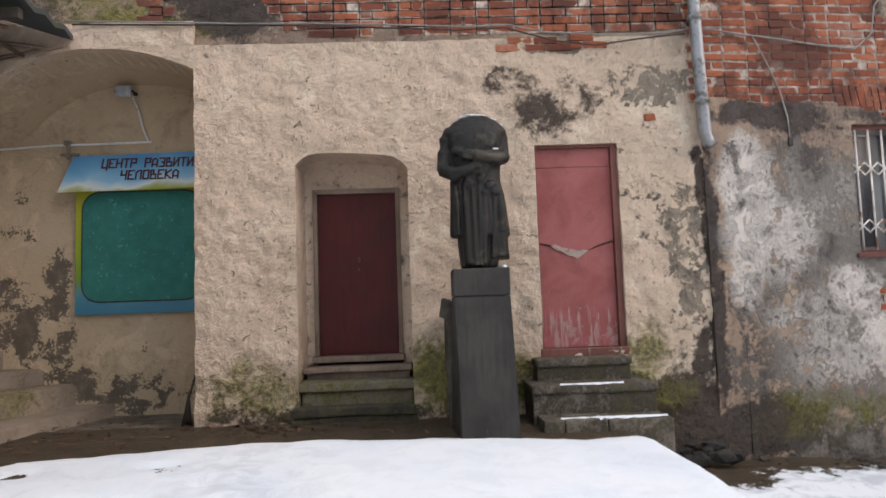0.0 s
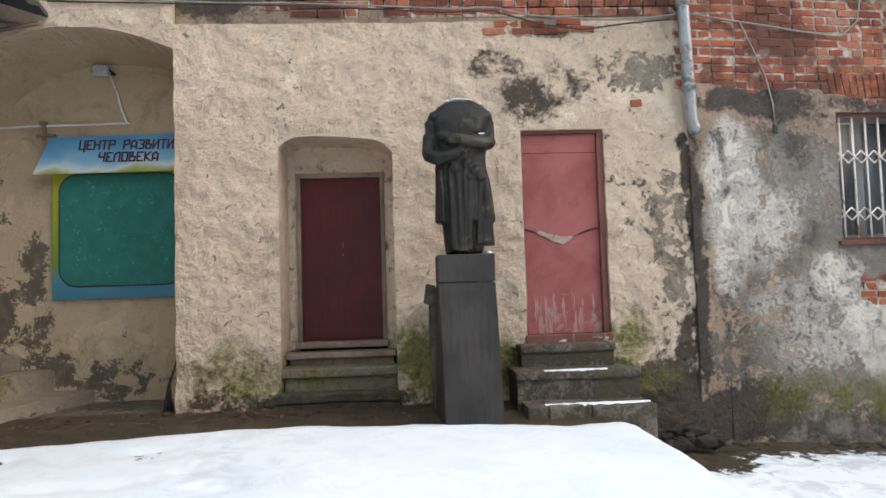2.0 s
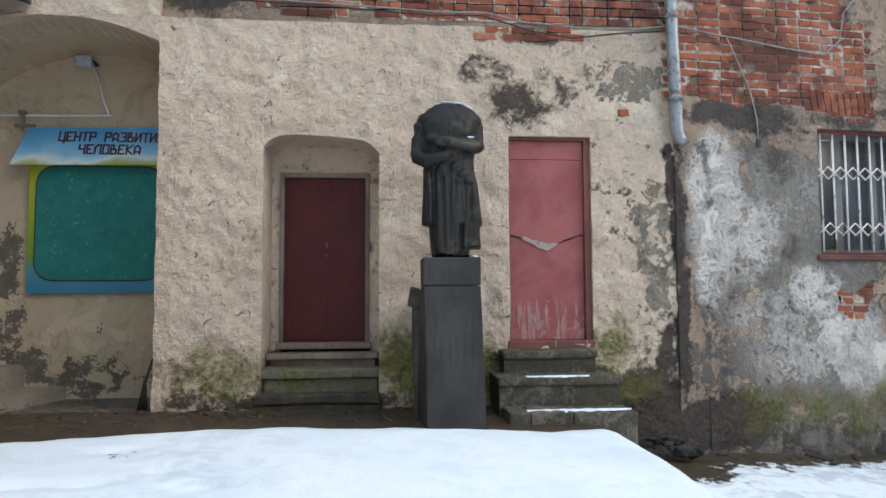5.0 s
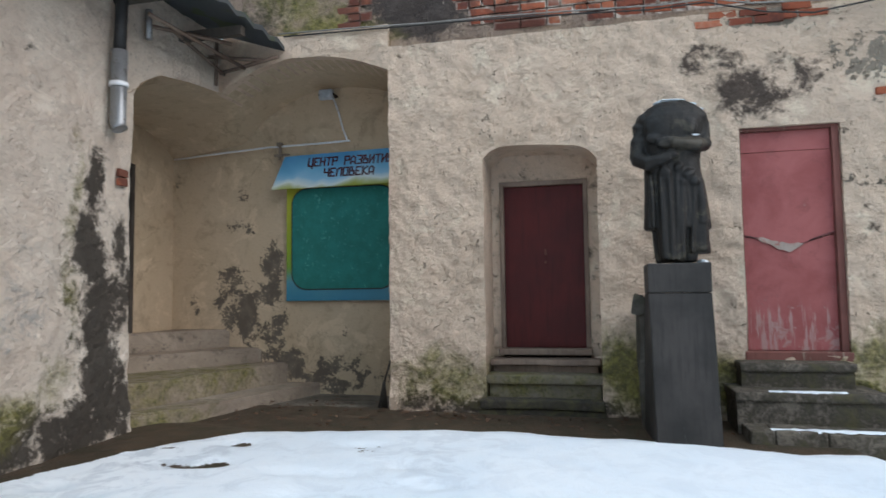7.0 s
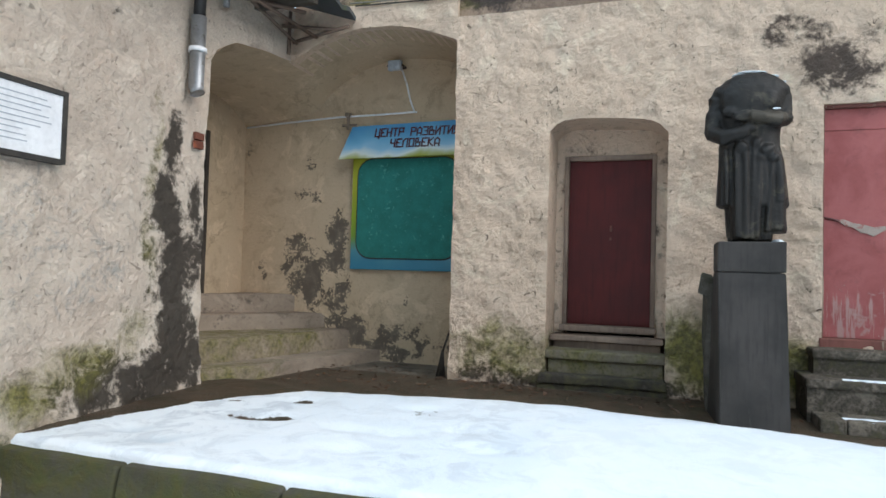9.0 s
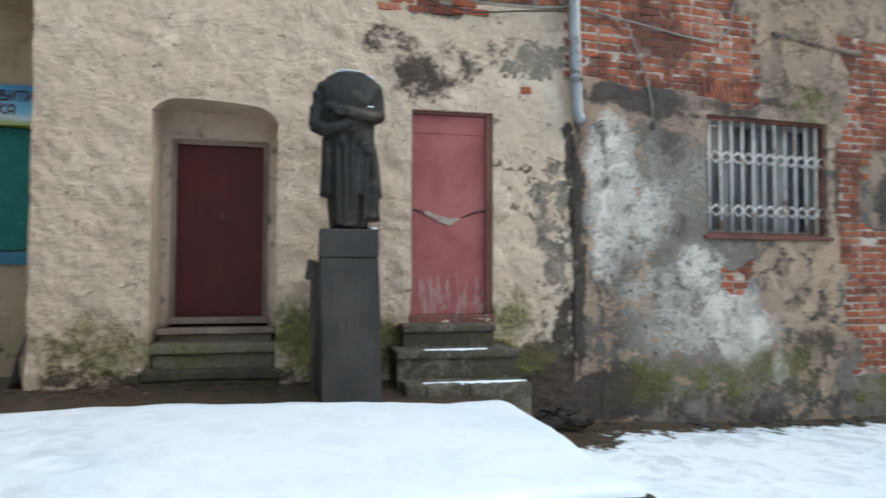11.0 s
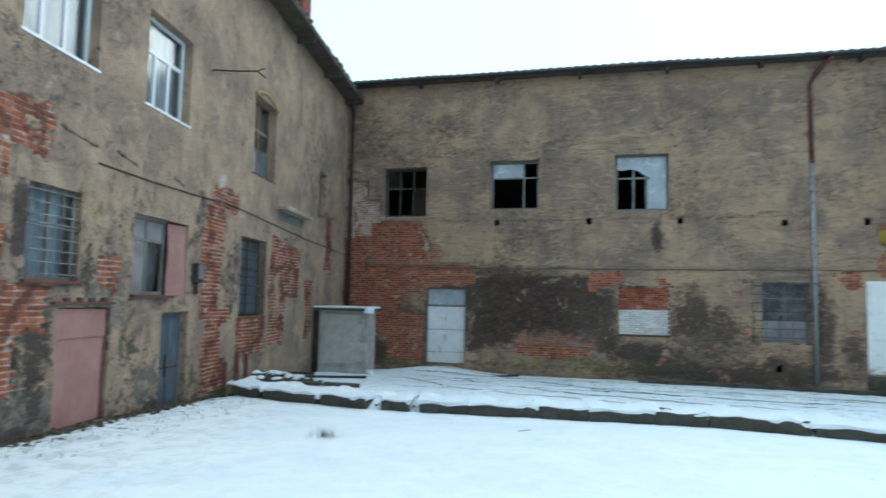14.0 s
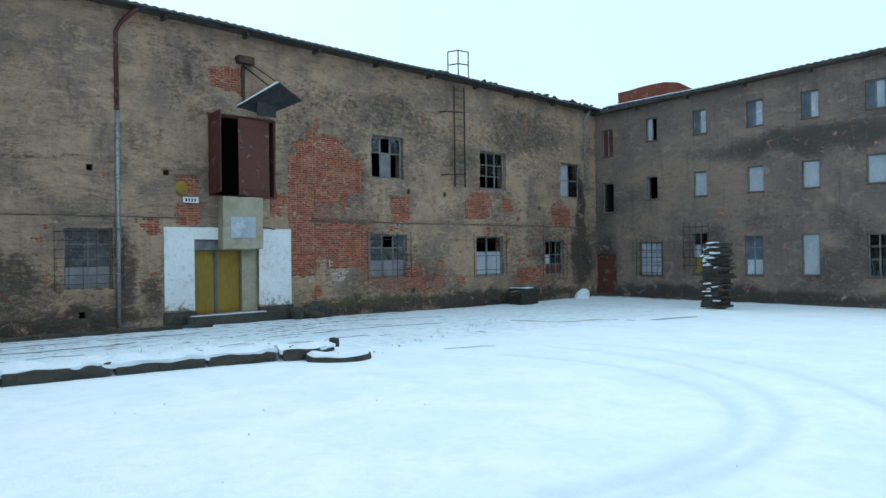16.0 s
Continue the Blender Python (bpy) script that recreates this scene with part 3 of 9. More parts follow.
def wall(name, fr, s0, s1, z0, z1, step, thick, mat, openings=(), relief=None, mask=no_mask, label="", bottom=None):
    """A wall with real openings, its face in relief. Openings are (s0, s1, z0, z1)."""
    ss = lines(s0, s1, step, [v for o in openings for v in o[:2]])
    zs = lines(z0, z1, step, [v for o in openings for v in o[2:]])
    S, Z = np.meshgrid(ss, zs, indexing="ij")
    Y = -(relief(S, Z) if relief else 0 * S)
    ns, nz = len(ss), len(zs)
    front = np.stack([S, Y, Z], -1).reshape(-1, 3)
    back = np.stack([S, 0 * S + thick, Z], -1).reshape(-1, 3)
    cs, cz = (ss[1:] + ss[:-1]) / 2, (zs[1:] + zs[:-1]) / 2
    solid = np.ones((ns - 1, nz - 1), bool)
    for a, b, c, d in openings:
        solid[np.ix_((cs > a) & (cs < b), (cz > c) & (cz < d))] = False
    N = ns * nz
    faces = []

    def vid(i, j):
        return i * nz + j

    for i in range(ns - 1):
        for j in range(nz - 1):
            if not solid[i, j]:
                continue
            a, b, c, d = vid(i, j), vid(i + 1, j), vid(i + 1, j + 1), vid(i, j + 1)
            faces.append((a, b, c, d))
            faces.append((N + d, N + c, N + b, N + a))
            for (p, q), (u, v) in (((a, b), (i, j - 1)), ((b, c), (i + 1, j)), ((c, d), (i, j + 1)), ((d, a), (i - 1, j))):
                if not (0 <= u < ns - 1 and 0 <= v < nz - 1) or not solid[u, v]:
                    faces.append((q, p, N + p, N + q))
    ob = mesh_ob(name, np.concatenate([front, back]), faces, mat, fr)
    k = mask(S, Z).reshape(-1, 4)
    set_mask(ob.data, np.concatenate([k, k]))
    return tagged(ob, label, "wall", kind="structure")


def spandrel(name, parent, s0, s1, ztop, top, depth, mat, relief, mask, n=16, fill=0.0):
    """What fills an opening above its arch: top(s) is the arch's height. The soffit runs back by depth."""
    ss = np.linspace(s0, s1, n + 1)
    rows = 4
    v, f, m = [], [], []
    for s in ss:
        for k in range(rows + 1):
            z = top(s) + (ztop - top(s)) * k / rows
            y = -float(relief(np.array(s), np.array(z))) if relief else 0.0
            v.append((s, y, z))
            m.append(mask(np.array(s), np.array(z)))
        v.append((s, depth, top(s)))
        m.append((0, 0, 0, 0))
    w = rows + 2
    for i in range(n):
        for k in range(rows):
            f.append((i * w + k, (i + 1) * w + k, (i + 1) * w + k + 1, i * w + k + 1))
        f.append((i * w, i * w + w - 1, (i + 1) * w + w - 1, (i + 1) * w))
    ob = mesh_ob(name, v, f, mat)
    set_mask(ob.data, m)
    ob.parent = parent
    return ob


# ---------- mesh pieces ----------
def bm_box(bm, x0, x1, y0, y1, z0, z1, bevel=0.0, taper=0.0):
    """A box, with rounded edges if asked, and its top drawn in by taper."""
    m = Matrix.Translation(((x0 + x1) / 2, (y0 + y1) / 2, (z0 + z1) / 2)) @ Matrix.Diagonal((x1 - x0, y1 - y0, z1 - z0, 1))
    got = bmesh.ops.create_cube(bm, size=1, matrix=m)["verts"]
    if taper:
        for q in got:
            if q.co.z > (z0 + z1) / 2:
                q.co.x += -taper if q.co.x > (x0 + x1) / 2 else taper
                q.co.y += -taper if q.co.y > (y0 + y1) / 2 else taper
    if bevel:
        es = list({e for q in got for e in q.link_edges})
        bmesh.ops.bevel(bm, geom=es, offset=bevel, segments=2, affect="EDGES", profile=0.6)
    return bm


def box(*a, **k):
    return bm_box(bmesh.new(), *a, **k)


def boxes(rows, bevel=0.0):
    bm = bmesh.new()
    for r in rows:
        bm_box(bm, *r, bevel=bevel)
    return bm


def bm_tube(bm, pts, r, seg=10, r_end=None):
    """A round bar along points."""
    pts = [Vector(p) for p in pts]
    rings = []
    for i, p in enumerate(pts):
        d = (pts[min(i + 1, len(pts) - 1)] - pts[max(i - 1, 0)]).normalized()
        u = d.cross(Vector((0.3, 0.2, 0.95))).normalized()
        if u.length < 0.1:
            u = d.cross(Vector((1, 0, 0))).normalized()
        w = d.cross(u)
        rr = r if r_end is None else r + (r_end - r) * i / (len(pts) - 1)
        rings.append([bm.verts.new(p + rr * (math.cos(2 * math.pi * k / seg) * u + math.sin(2 * math.pi * k / seg) * w)) for k in range(seg)])
    for a, b in zip(rings, rings[1:]):
        for k in range(seg):
            bm.faces.new((a[k], a[(k + 1) % seg], b[(k + 1) % seg], b[k])).smooth = True
    bm.faces.new(rings[0][::-1])
    bm.faces.new(rings[-1])
    return bm


def tube(pts, r, seg=10, r_end=None):
    return bm_tube(bmesh.new(), pts, r, seg, r_end)


def rough(bm, amount, scale=6.0, cuts=0):
    """Wear: splits the mesh and pushes its points about a little."""
    if cuts:
        bmesh.ops.subdivide_edges(bm, edges=bm.edges[:], cuts=cuts, use_grid_fill=True)
    for q in bm.verts:
        q.co += amount * noise.noise_vector(q.co * scale)
    return bm


def part(name, bm, mat, parent, label="", m=None, mask=None):
    me = bpy.data.meshes.new(name)
    bmesh.ops.recalc_face_normals(bm, faces=bm.faces[:])
    bm.to_mesh(me)
    bm.free()
    me.materials.append(mat)
    ob = new(name, me)
    if mask is not None:
        co = np.array([v.co for v in me.vertices])
        set_mask(me, mask(co))
    if parent is not None:
        ob.parent = parent
    if m is not None:
        ob.matrix_basis = m
    return tagged(ob, label) if label else ob


def thing(name, fr, label, category, group="", kind=""):
    ob = new(name)
    ob.empty_display_size = 0.1
    ob.matrix_world = fr
    return tagged(ob, label, category, group, kind)


def solo(name, bm, mat, fr, label, category, group="", kind="", mask=None):
    ob = part(name, bm, mat, None, m=fr, mask=mask)
    return tagged(ob, label, category, group, kind)


# ---------- ground ----------
LEDGE_Y, LEDGE_X = [-7.7, -6.9, -3.0, 3.6, 7.1, 9.0], [11.5, 12.0, 13.0, 13.05, 14.3, 14.5]


def ledge_x(y):
    return np.interp(y, LEDGE_Y, LEDGE_X)


def yard_z(x, y):
    """Height of the snowy yard, which falls away from the terrace; a kerbed bank lies along the far wing."""
    x, y = np.asarray(x, float), np.asarray(y, float)
    d = np.hypot(np.maximum(x - 2.0, 0), 0.8 * np.minimum(y, 0))
    z = -0.1 - 0.042 * np.minimum(d, 28.5)
    xl = ledge_x(y)
    z = z + np.where(x > xl + 0.1, 0.2 * np.clip(1 - (x - xl) / 11.0, 0, 1), 0) * np.clip((y + 9.0) / 1.4, 0, 1)
    heap = 0.28 * np.exp(-(((x - 24.4) / 1.2) ** 2 + ((y - 4.2) / 1.6) ** 2))
    near = 1.5 * np.clip(1 - (7.0 + 0.085 * (x - 3) - y) / 3.2, 0, 1) * (x > 2.5) + np.clip((x - xl + 0.5) / 1.0, 0, 1) * (x < 24)
    return z + heap + 0.035 * fbm(x, y, 0.6, 3) + 0.02 * fbm(x, y, 2.4, 5) + 0.05 * near * fbm(x, y, 3.1, 15, 3)


def build_ground():
    far = [60, 110, 300]
    xs = np.array([-300, -120, -60, -30, -15] + list(np.arange(-7, 0.99, 0.2)) + list(np.arange(1, 6, 0.08)) + list(np.arange(6, 13.99, 0.2)) + list(np.arange(14, 25.5, 0.09)) + list(np.arange(25.6, 27.01, 0.2)) + [29, 33, 40, *far])
    ys = np.array([-300, -120, -70, -48] + list(np.arange(-40, -12.01, 0.2)) + list(np.arange(-12, -4, 0.1)) + list(np.arange(-4, 10.01, 0.2)) + [12, 16, 25, *far])
    X, Y = np.meshgrid(xs, ys, indexing="ij")
    Z = yard_z(X, Y)
    # car tracks: two pairs of shallow arcs
    for cx, cy, r in ((8.42, -6.25, 5.90), (7.49, -5.96, 4.65), (8.42, -6.25, 7.1)):
        q = np.abs(np.hypot(X - cx, Y - cy) - r)
        Z -= 0.035 * np.exp(-(q / 0.13) ** 2) * (X < 9) * (Y < (-4 if r < 7 else -8.6))
    nx, ny = len(xs), len(ys)
    idx = np.arange(nx * ny).reshape(nx, ny)
    quads = np.stack([idx[:-1, :-1], idx[1:, :-1], idx[1:, 1:], idx[:-1, 1:]], -1).reshape(-1, 4)
    ob = mesh_ob("ground", np.stack([X, Y, Z], -1).reshape(-1, 3), quads.tolist(), M_SNOW, smooth=True)
    inv_r, inv_b = FR.inverted(), FB.inverted()
    sr = np.array(inv_r)
    dr = -(sr[1][0] * X + sr[1][1] * Y + sr[1][3])
    along = sr[0][0] * X + sr[0][1] * Y + sr[0][3]
    sb = np.array(inv_b)
    db = -(sb[1][0] * X + sb[1][1] * Y + sb[1][3])
    dirt = np.clip(1.25 - np.abs(dr) / np.interp(along, [0, 3, 7, 12], [0.75, 0.5, 0.35, 0.4]), 0, 1) * (X > 1.2)
    dirt = np.maximum(dirt, 0.5 * np.clip(1.0 - dr / 2.0, 0, 1) * (X > 3.4) * (X < 16))
    dirt = np.maximum(dirt, np.clip(1.2 - np.abs(db) / 0.45, 0, 1))
    dirt = np.maximum(dirt, 0.40 * np.exp(-((db - 2.2) / 0.5) ** 2) * (Y < 4) * (Y > -6))
    for line, w, v in ((1.3, 0.16, 0.62), (2.2, 0.11, 0.66), (3.6, 0.10, 0.6), (5.0, 0.12, 0.56), (6.6, 0.16, 0.5), (8.2, 0.18, 0.48)):
        dirt = np.maximum(dirt, v * np.exp(-((db - line - 0.5 * fbm(Y, X, 0.3, 6)) / w) ** 2) * (Y < 5) * (Y > -22 + 1.4 * line))
    # wheel ruts that curve from the white door along the warehouse
    for off in (0.0, 1.3):
        rut = np.interp(Y, [-14, -6, -0.2, 2.0, 4.5], [18.6, 17.8, 18.3, 19.0, 20.3]) + off
        dirt = np.maximum(dirt, 0.7 * np.exp(-((X - rut) / 0.11) ** 2) * (Y < 4.6) * (Y > -14) * np.clip(0.8 + 1.6 * fbm(Y, X, 0.5, 18), 0, 1))
    dirt = np.maximum(dirt, 0.45 * np.clip(1 - np.abs(X - ledge_x(Y)) / 0.5, 0, 1) * (Y > -8))
    dirt = np.maximum(dirt, 0.5 * np.clip(1.1 - np.abs(Y + 35.3) / 0.8, 0, 1))
    dirt = np.maximum(dirt, 0.36 * np.clip(1 - np.hypot(X - 17, (Y - 6.8) * 2) / 3.5, 0, 1))
    dirt = np.maximum(dirt, 0.9 * np.clip(1.4 - np.hypot(X - 2.6, (Y - 5.9)) / 0.5, 0, 1))
    k = np.zeros((nx * ny, 4))
    k[:, 0] = dirt.ravel()
    k[:, 1] = 0.3
    trod = np.maximum(0.75 * np.clip(1.15 - dr / 3.6, 0, 1) * (X > 2.6), 0.55 * np.clip((X - ledge_x(Y)) / 0.6, 0, 1) * (Y > -30))
    # grey tint along the tracks stands in for shading the relief lacks
    for cx, cy, r in ((8.42, -6.25, 5.90), (7.49, -5.96, 4.65), (8.42, -6.25, 7.1)):
        k[:, 3] = np.maximum(k[:, 3], (0.5 * np.exp(-((np.hypot(X - cx, Y - cy) - r) / 0.14) ** 2) * (X < 9) * (Y < (-4 if r < 7 else -8.6))).ravel())
    k[:, 2] = np.maximum(trod, 0.12).ravel()
    set_mask(ob.data, k)
    return tagged(ob, "yard under thin trodden snow with bare earth along walls", "ground", kind="structure")


build_ground()


def terrace_z(x, y):
    x, y = np.asarray(x, float), np.asarray(y, float)
    top = 0.375 - 0.03 * (6.48 - y)
    snow = 0.045 * np.clip((5.62 + 0.5 * fbm(x, 0 * x, 0.7, 9) - 0.12 * np.clip(x, 0, 2) - y) / 0.25, 0, 1)
    edge = 1.66 + 0.05 * (5.6 - y) + 0.10 * fbm(y, 0 * y, 1.6, 2)
    drop = np.clip((x - edge) / (0.62 - 0.13 * np.clip(5.6 - y, 0, 2.3)), 0, 1)
    drop = drop * drop * (3 - 2 * drop)
    t = (top + snow) * (1 - drop) + (yard_z(x, y) - 0.02) * drop
    return t + 0.018 * fbm(x, y, 1.3, 4) + 0.008 * fbm(x, y, 6, 8)


def build_terrace():
    xs, ys = np.arange(-4.3, 2.91, 0.06), np.concatenate([[3.22], np.arange(3.26, 6.56, 0.05)])
    X, Y = np.meshgrid(xs, ys, indexing="ij")
    Z = terrace_z(X, Y)
    # footprints trodden into the snow
    for fx, fy in ((-3.09, 4.27), (-2.85, 4.33), (-3.25, 3.53), (-3.57, 3.65), (-2.95, 4.88), (-1.94, 4.97), (-1.85, 4.24), (-2.24, 4.23), (-1.45, 4.5), (-1.2, 4.1), (-2.0, 3.8)):
        Z -= 0.03 * np.exp(-(((X - fx - 0.5 * (Y - fy)) / 0.17) ** 2 + ((Y - fy) / 0.09) ** 2))
    Z[:, 0] -= 0.035
    nx, ny = len(xs), len(ys)
    idx = np.arange(nx * ny).reshape(nx, ny)
    faces = np.stack([idx[:-1, :-1], idx[1:, :-1], idx[1:, 1:], idx[:-1, 1:]], -1).reshape(-1, 4).tolist()
    v = np.stack([X, Y, Z], -1).reshape(-1, 3).tolist()
    base = len(v)
    v += [(x, 3.22, -0.4) for x in xs]
    faces += [(base + i, base + i + 1, int(idx[i + 1, 0]), int(idx[i, 0])) for i in range(nx - 1)]
    ob = mesh_ob("terrace_ground", v, faces, M_SNOW, smooth=True)
    line = 5.62 + 0.5 * fbm(X, 0 * X, 0.7, 9) - 0.12 * np.clip(X, 0, 2)
    dirt = np.clip((Y - line + 0.1) / 0.12, 0, 1)
    for fx, fy, half, much in ((-3.09, 4.27, 0.26, 0.8), (-2.85, 4.33, 0.12, 0.95), (-2.95, 4.88, 0.1, 0.95), (-1.94, 4.97, 0.12, 0.6), (-1.88, 4.78, 0.1, 0.55), (-3.4, 4.62, 0.2, 0.55)):
        dirt = np.maximum(dirt, much * np.exp(-(((X - fx - 0.6 * (Y - fy)) / half) ** 2 + ((Y - fy) / 0.075) ** 2)))
    bank = np.interp(Y, [3.2, 3.7, 4.45, 4.95, 5.3], [-4.12, -4.0, -3.7, -3.34, -3.05]) + 0.12 * fbm(X, Y, 2.0, 19)
    dirt = np.maximum(dirt, np.clip((bank - X) / 0.12 + 0.5, 0, 1) * (Y > 3.3))
    dirt = np.maximum(dirt, np.clip((X - 2.1 - 0.25 * (5.5 - Y)) / 0.25, 0, 1) * (Y > 4.6))
    dirt = np.maximum(dirt, np.clip((-3.75 - X) / 0.3 + (Y - 4.2), 0, 1))
    k = np.zeros((len(v), 4))
    k[: nx * ny, 0] = dirt.ravel()
    k[nx * ny :, 0] = 1
    k[:, 1] = 0.25
    for fx, fy in ((-3.57, 3.65), (-3.25, 3.53)):
        k[: nx * ny, 3] = np.maximum(k[: nx * ny, 3], 0.9 * np.exp(-(((X - fx - 0.9 * (Y - fy)) / 0.1) ** 2 + ((Y - fy) / 0.13) ** 2)).ravel())
    k[: nx * ny, 2] = (0.14 + 0.55 * np.clip(-0.6 - X, 0, 1) * np.clip(0.5 + 2.2 * fbm(X, Y, 0.9, 14), 0, 1)).ravel()
    set_mask(ob.data, k)
    tagged(ob, "raised terrace with a smooth snow cover and a wet bare strip", "terrace", kind="structure")
    # rough kerb stones that hold its edge
    x = -4.2
    rnd = random.Random(5)
    while x < 1.7:
        w = min(rnd.uniform(0.75, 1.2), 1.78 - x)
        if w < 0.2:
            break
        bm = box(x + 0.008, x + w - 0.008, 3.13, 3.36, -0.35, 0.262 + rnd.uniform(-0.008, 0.012), bevel=0.02)
        rough(bm, 0.02, 5.0, 3)
        part("kerb_stone", bm, M_KERB, ob, mask=lambda co: np.stack([0.5 * (co[:, 2] < 0.0), np.clip(0.75 - np.abs(co[:, 2] - 0.15) * 2, 0, 1), 0 * co[:, 0], 0 * co[:, 0]], -1))
        x += w
    bm = box(1.46, 1.9, 3.03, 3.3, -0.35, 0.268, bevel=0.035)
    rough(bm, 0.013, 5.0, 3)
    part("kerb_stone", bm, M_KERB, ob, mask=lambda co: np.stack([0.6 + 0 * co[:, 0], 0.3 + 0 * co[:, 0], 0 * co[:, 0], 0 * co[:, 0]], -1))
    return ob


build_terrace()

# ---------- wall A: thick cream stucco with two doors ----------
TOPA = 4.12


def relief_a(s, z):
    r = 0.035 * fbm(s, z, 0.9, 1) + 0.055 * fbm(s, z, 4.5, 2, 4) + 0.04 * fbm(s, z, 10, 6, 3) + 0.05 * np.clip(0.55 - (z - 0.3), 0, 1) * 0.6
    return r + 0.02


def mask_a(s, z):
    k = np.zeros((*np.shape(s), 4))
    k[..., 0] = blobs([(1.25, 3.35, 0.42, 0.32, 0.62), (0.85, 3.7, 0.38, 0.2, 0.5), (1.7, 3.55, 0.42, 0.25, 0.45), (2.55, 0.35, 0.7, 0.42, 0.85), (2.6, 0.0, 0.7, 0.4, 1.0), (2.75, 0.7, 0.12, 0.5, 0.75), (2.5, 0.85, 0.12, 0.3, 0.5),
                       (-1.6, 0.42, 0.7, 0.16, 0.6), (0.1, 0.4, 0.9, 0.14, 0.55), (2.80, 2.55, 0.08, 0.3, 0.85), (2.87, 1.6, 0.07, 1.2, 0.8), (2.74, 2.88, 0.08, 0.14, 0.8), (2.66, 1.8, 0.1, 0.35, 0.42), (2.45, 2.1, 0.5, 1.0, 0.3), (-0.7, 0.4, 1.6, 0.1, 0.5)], s, z)
    k[..., 1] = blobs([(-1.55, 0.62, 0.75, 0.26, 0.56), (0.05, 0.78, 0.35, 0.42, 0.75), (0.9, 0.72, 0.3, 0.35, 0.7), (2.2, 0.8, 0.34, 0.34, 0.62), (2.45, 0.5, 0.35, 0.2, 0.5)], s, z)
    k[..., 3] = blobs([(2.35, 3.65, 0.45, 0.38, 0.46), (1.5, 4.05, 0.5, 0.1, 0.6), (2.62, 1.9, 0.3, 1.1, 0.46), (2.3, 2.6, 0.3, 0.5, 0.32)], s, z)
    return k


NICHE = (-1.235, -0.125, 0.30, 3.02)
RED = (1.15, 1.985, 0.955, 3.02)
wall_a = wall("wall_cream", FA, -2.22, 2.87, -0.4, TOPA, 0.03, 0.62, M_CREAM, [NICHE, RED], relief_a, mask_a, "thick cream stucco wall, mossy and sooty, with two doors")


def niche_top(s):
    return 2.985 - 0.13 * abs((s + 0.68) / 0.555) ** 6 - 0.05 * (s + 0.68)


spandrel("arch_soffit", wall_a, NICHE[0], NICHE[1], NICHE[3], niche_top, 0.6, M_CREAM, relief_a, mask_a)

# the older, higher wall above it, and above the alcove
UP_PATCH = [(-0.8, 4.68, 0.65, 0.4, 1), (0.55, 4.75, 0.75, 0.5, 1), (2.2, 4.55, 0.85, 0.62, 1), (-2.55, 4.45, 0.12, 0.25, 1)]


def relief_up(s, z):
    return 0.022 * np.clip(1 - blobs(UP_PATCH, s, z, 3), 0, 1) + 0.012 * fbm(s, z, 4, 7, 3)


def mask_up(s, z):
    k = np.zeros((*np.shape(s), 4))
    k[..., 0] = blobs([(-2.0, 4.65, 0.6, 0.4, 0.92), (0.0, 4.7, 0.4, 0.5, 0.6), (-3.6, 4.5, 0.6, 0.4, 0.5), (1.5, 4.3, 0.6, 0.15, 0.4)], s, z)
    k[..., 1] = blobs([(-2.9, 4.35, 0.6, 0.25, 0.85), (-3.3, 4.8, 0.6, 0.5, 0.55), (-2.3, 4.25, 0.3, 0.12, 0.6)], s, z)
    return k


wall_up = wall("wall_upper", FA @ pose(0, 0.05, 0), -4.2, 2.87, TOPA, 9.7, 0.12, 0.5, M_GREY, [], relief_up, mask_up, "old sooty brick and render wall over the stucco")

# ---------- alcove: two arches that meet in the corner, vaults, steps ----------


def arch_a(s):
    u = (s + 3.2) / 1.0
    return 4.11 - 0.24 * u * u - (0.1 * max(0.0, -u) ** 3)


def arch_l(s):
    return float(np.interp(s, [5.06, 5.14, 5.4, 5.9, 6.48], [3.37, 3.5, 3.66, 3.74, 3.79]))


def mask_al(s, z):
    k = np.zeros((*np.shape(s), 4))
    k[..., 3] = blobs([(-4.54, 2.83, 0.13, 0.1, 0.55), (-4.5, 2.46, 0.2, 0.16, 0.56), (-4.05, 2.05, 0.24, 0.26, 0.6), (-4.65, 1.8, 0.3, 0.16, 0.55), (-4.1, 1.7, 0.3, 0.16, 0.6), (-5.18, 1.48, 0.09, 0.2, 0.55), (-4.72, 1.36, 0.14, 0.4, 0.55), (-4.4, 1.4, 0.26, 0.5, 0.6), (-3.95, 1.2, 0.2, 0.35, 0.52), (-3.7, 0.72, 0.24, 0.3, 0.58), (-3.13, 0.74, 0.28, 0.16, 0.56), (-3.13, 1.15, 0.08, 0.14, 0.5), (-3.4, 0.5, 0.8, 0.12, 0.55), (-4.2, 0.8, 0.3, 0.2, 0.5), (-2.7, 0.6, 0.3, 0.12, 0.45)], s, z)
    k[..., 0] = blobs([(-5.45, 3.05, 0.12, 0.25, 0.35), (-4.0, 0.35, 1.4, 0.1, 0.4)], s, z)
    return k


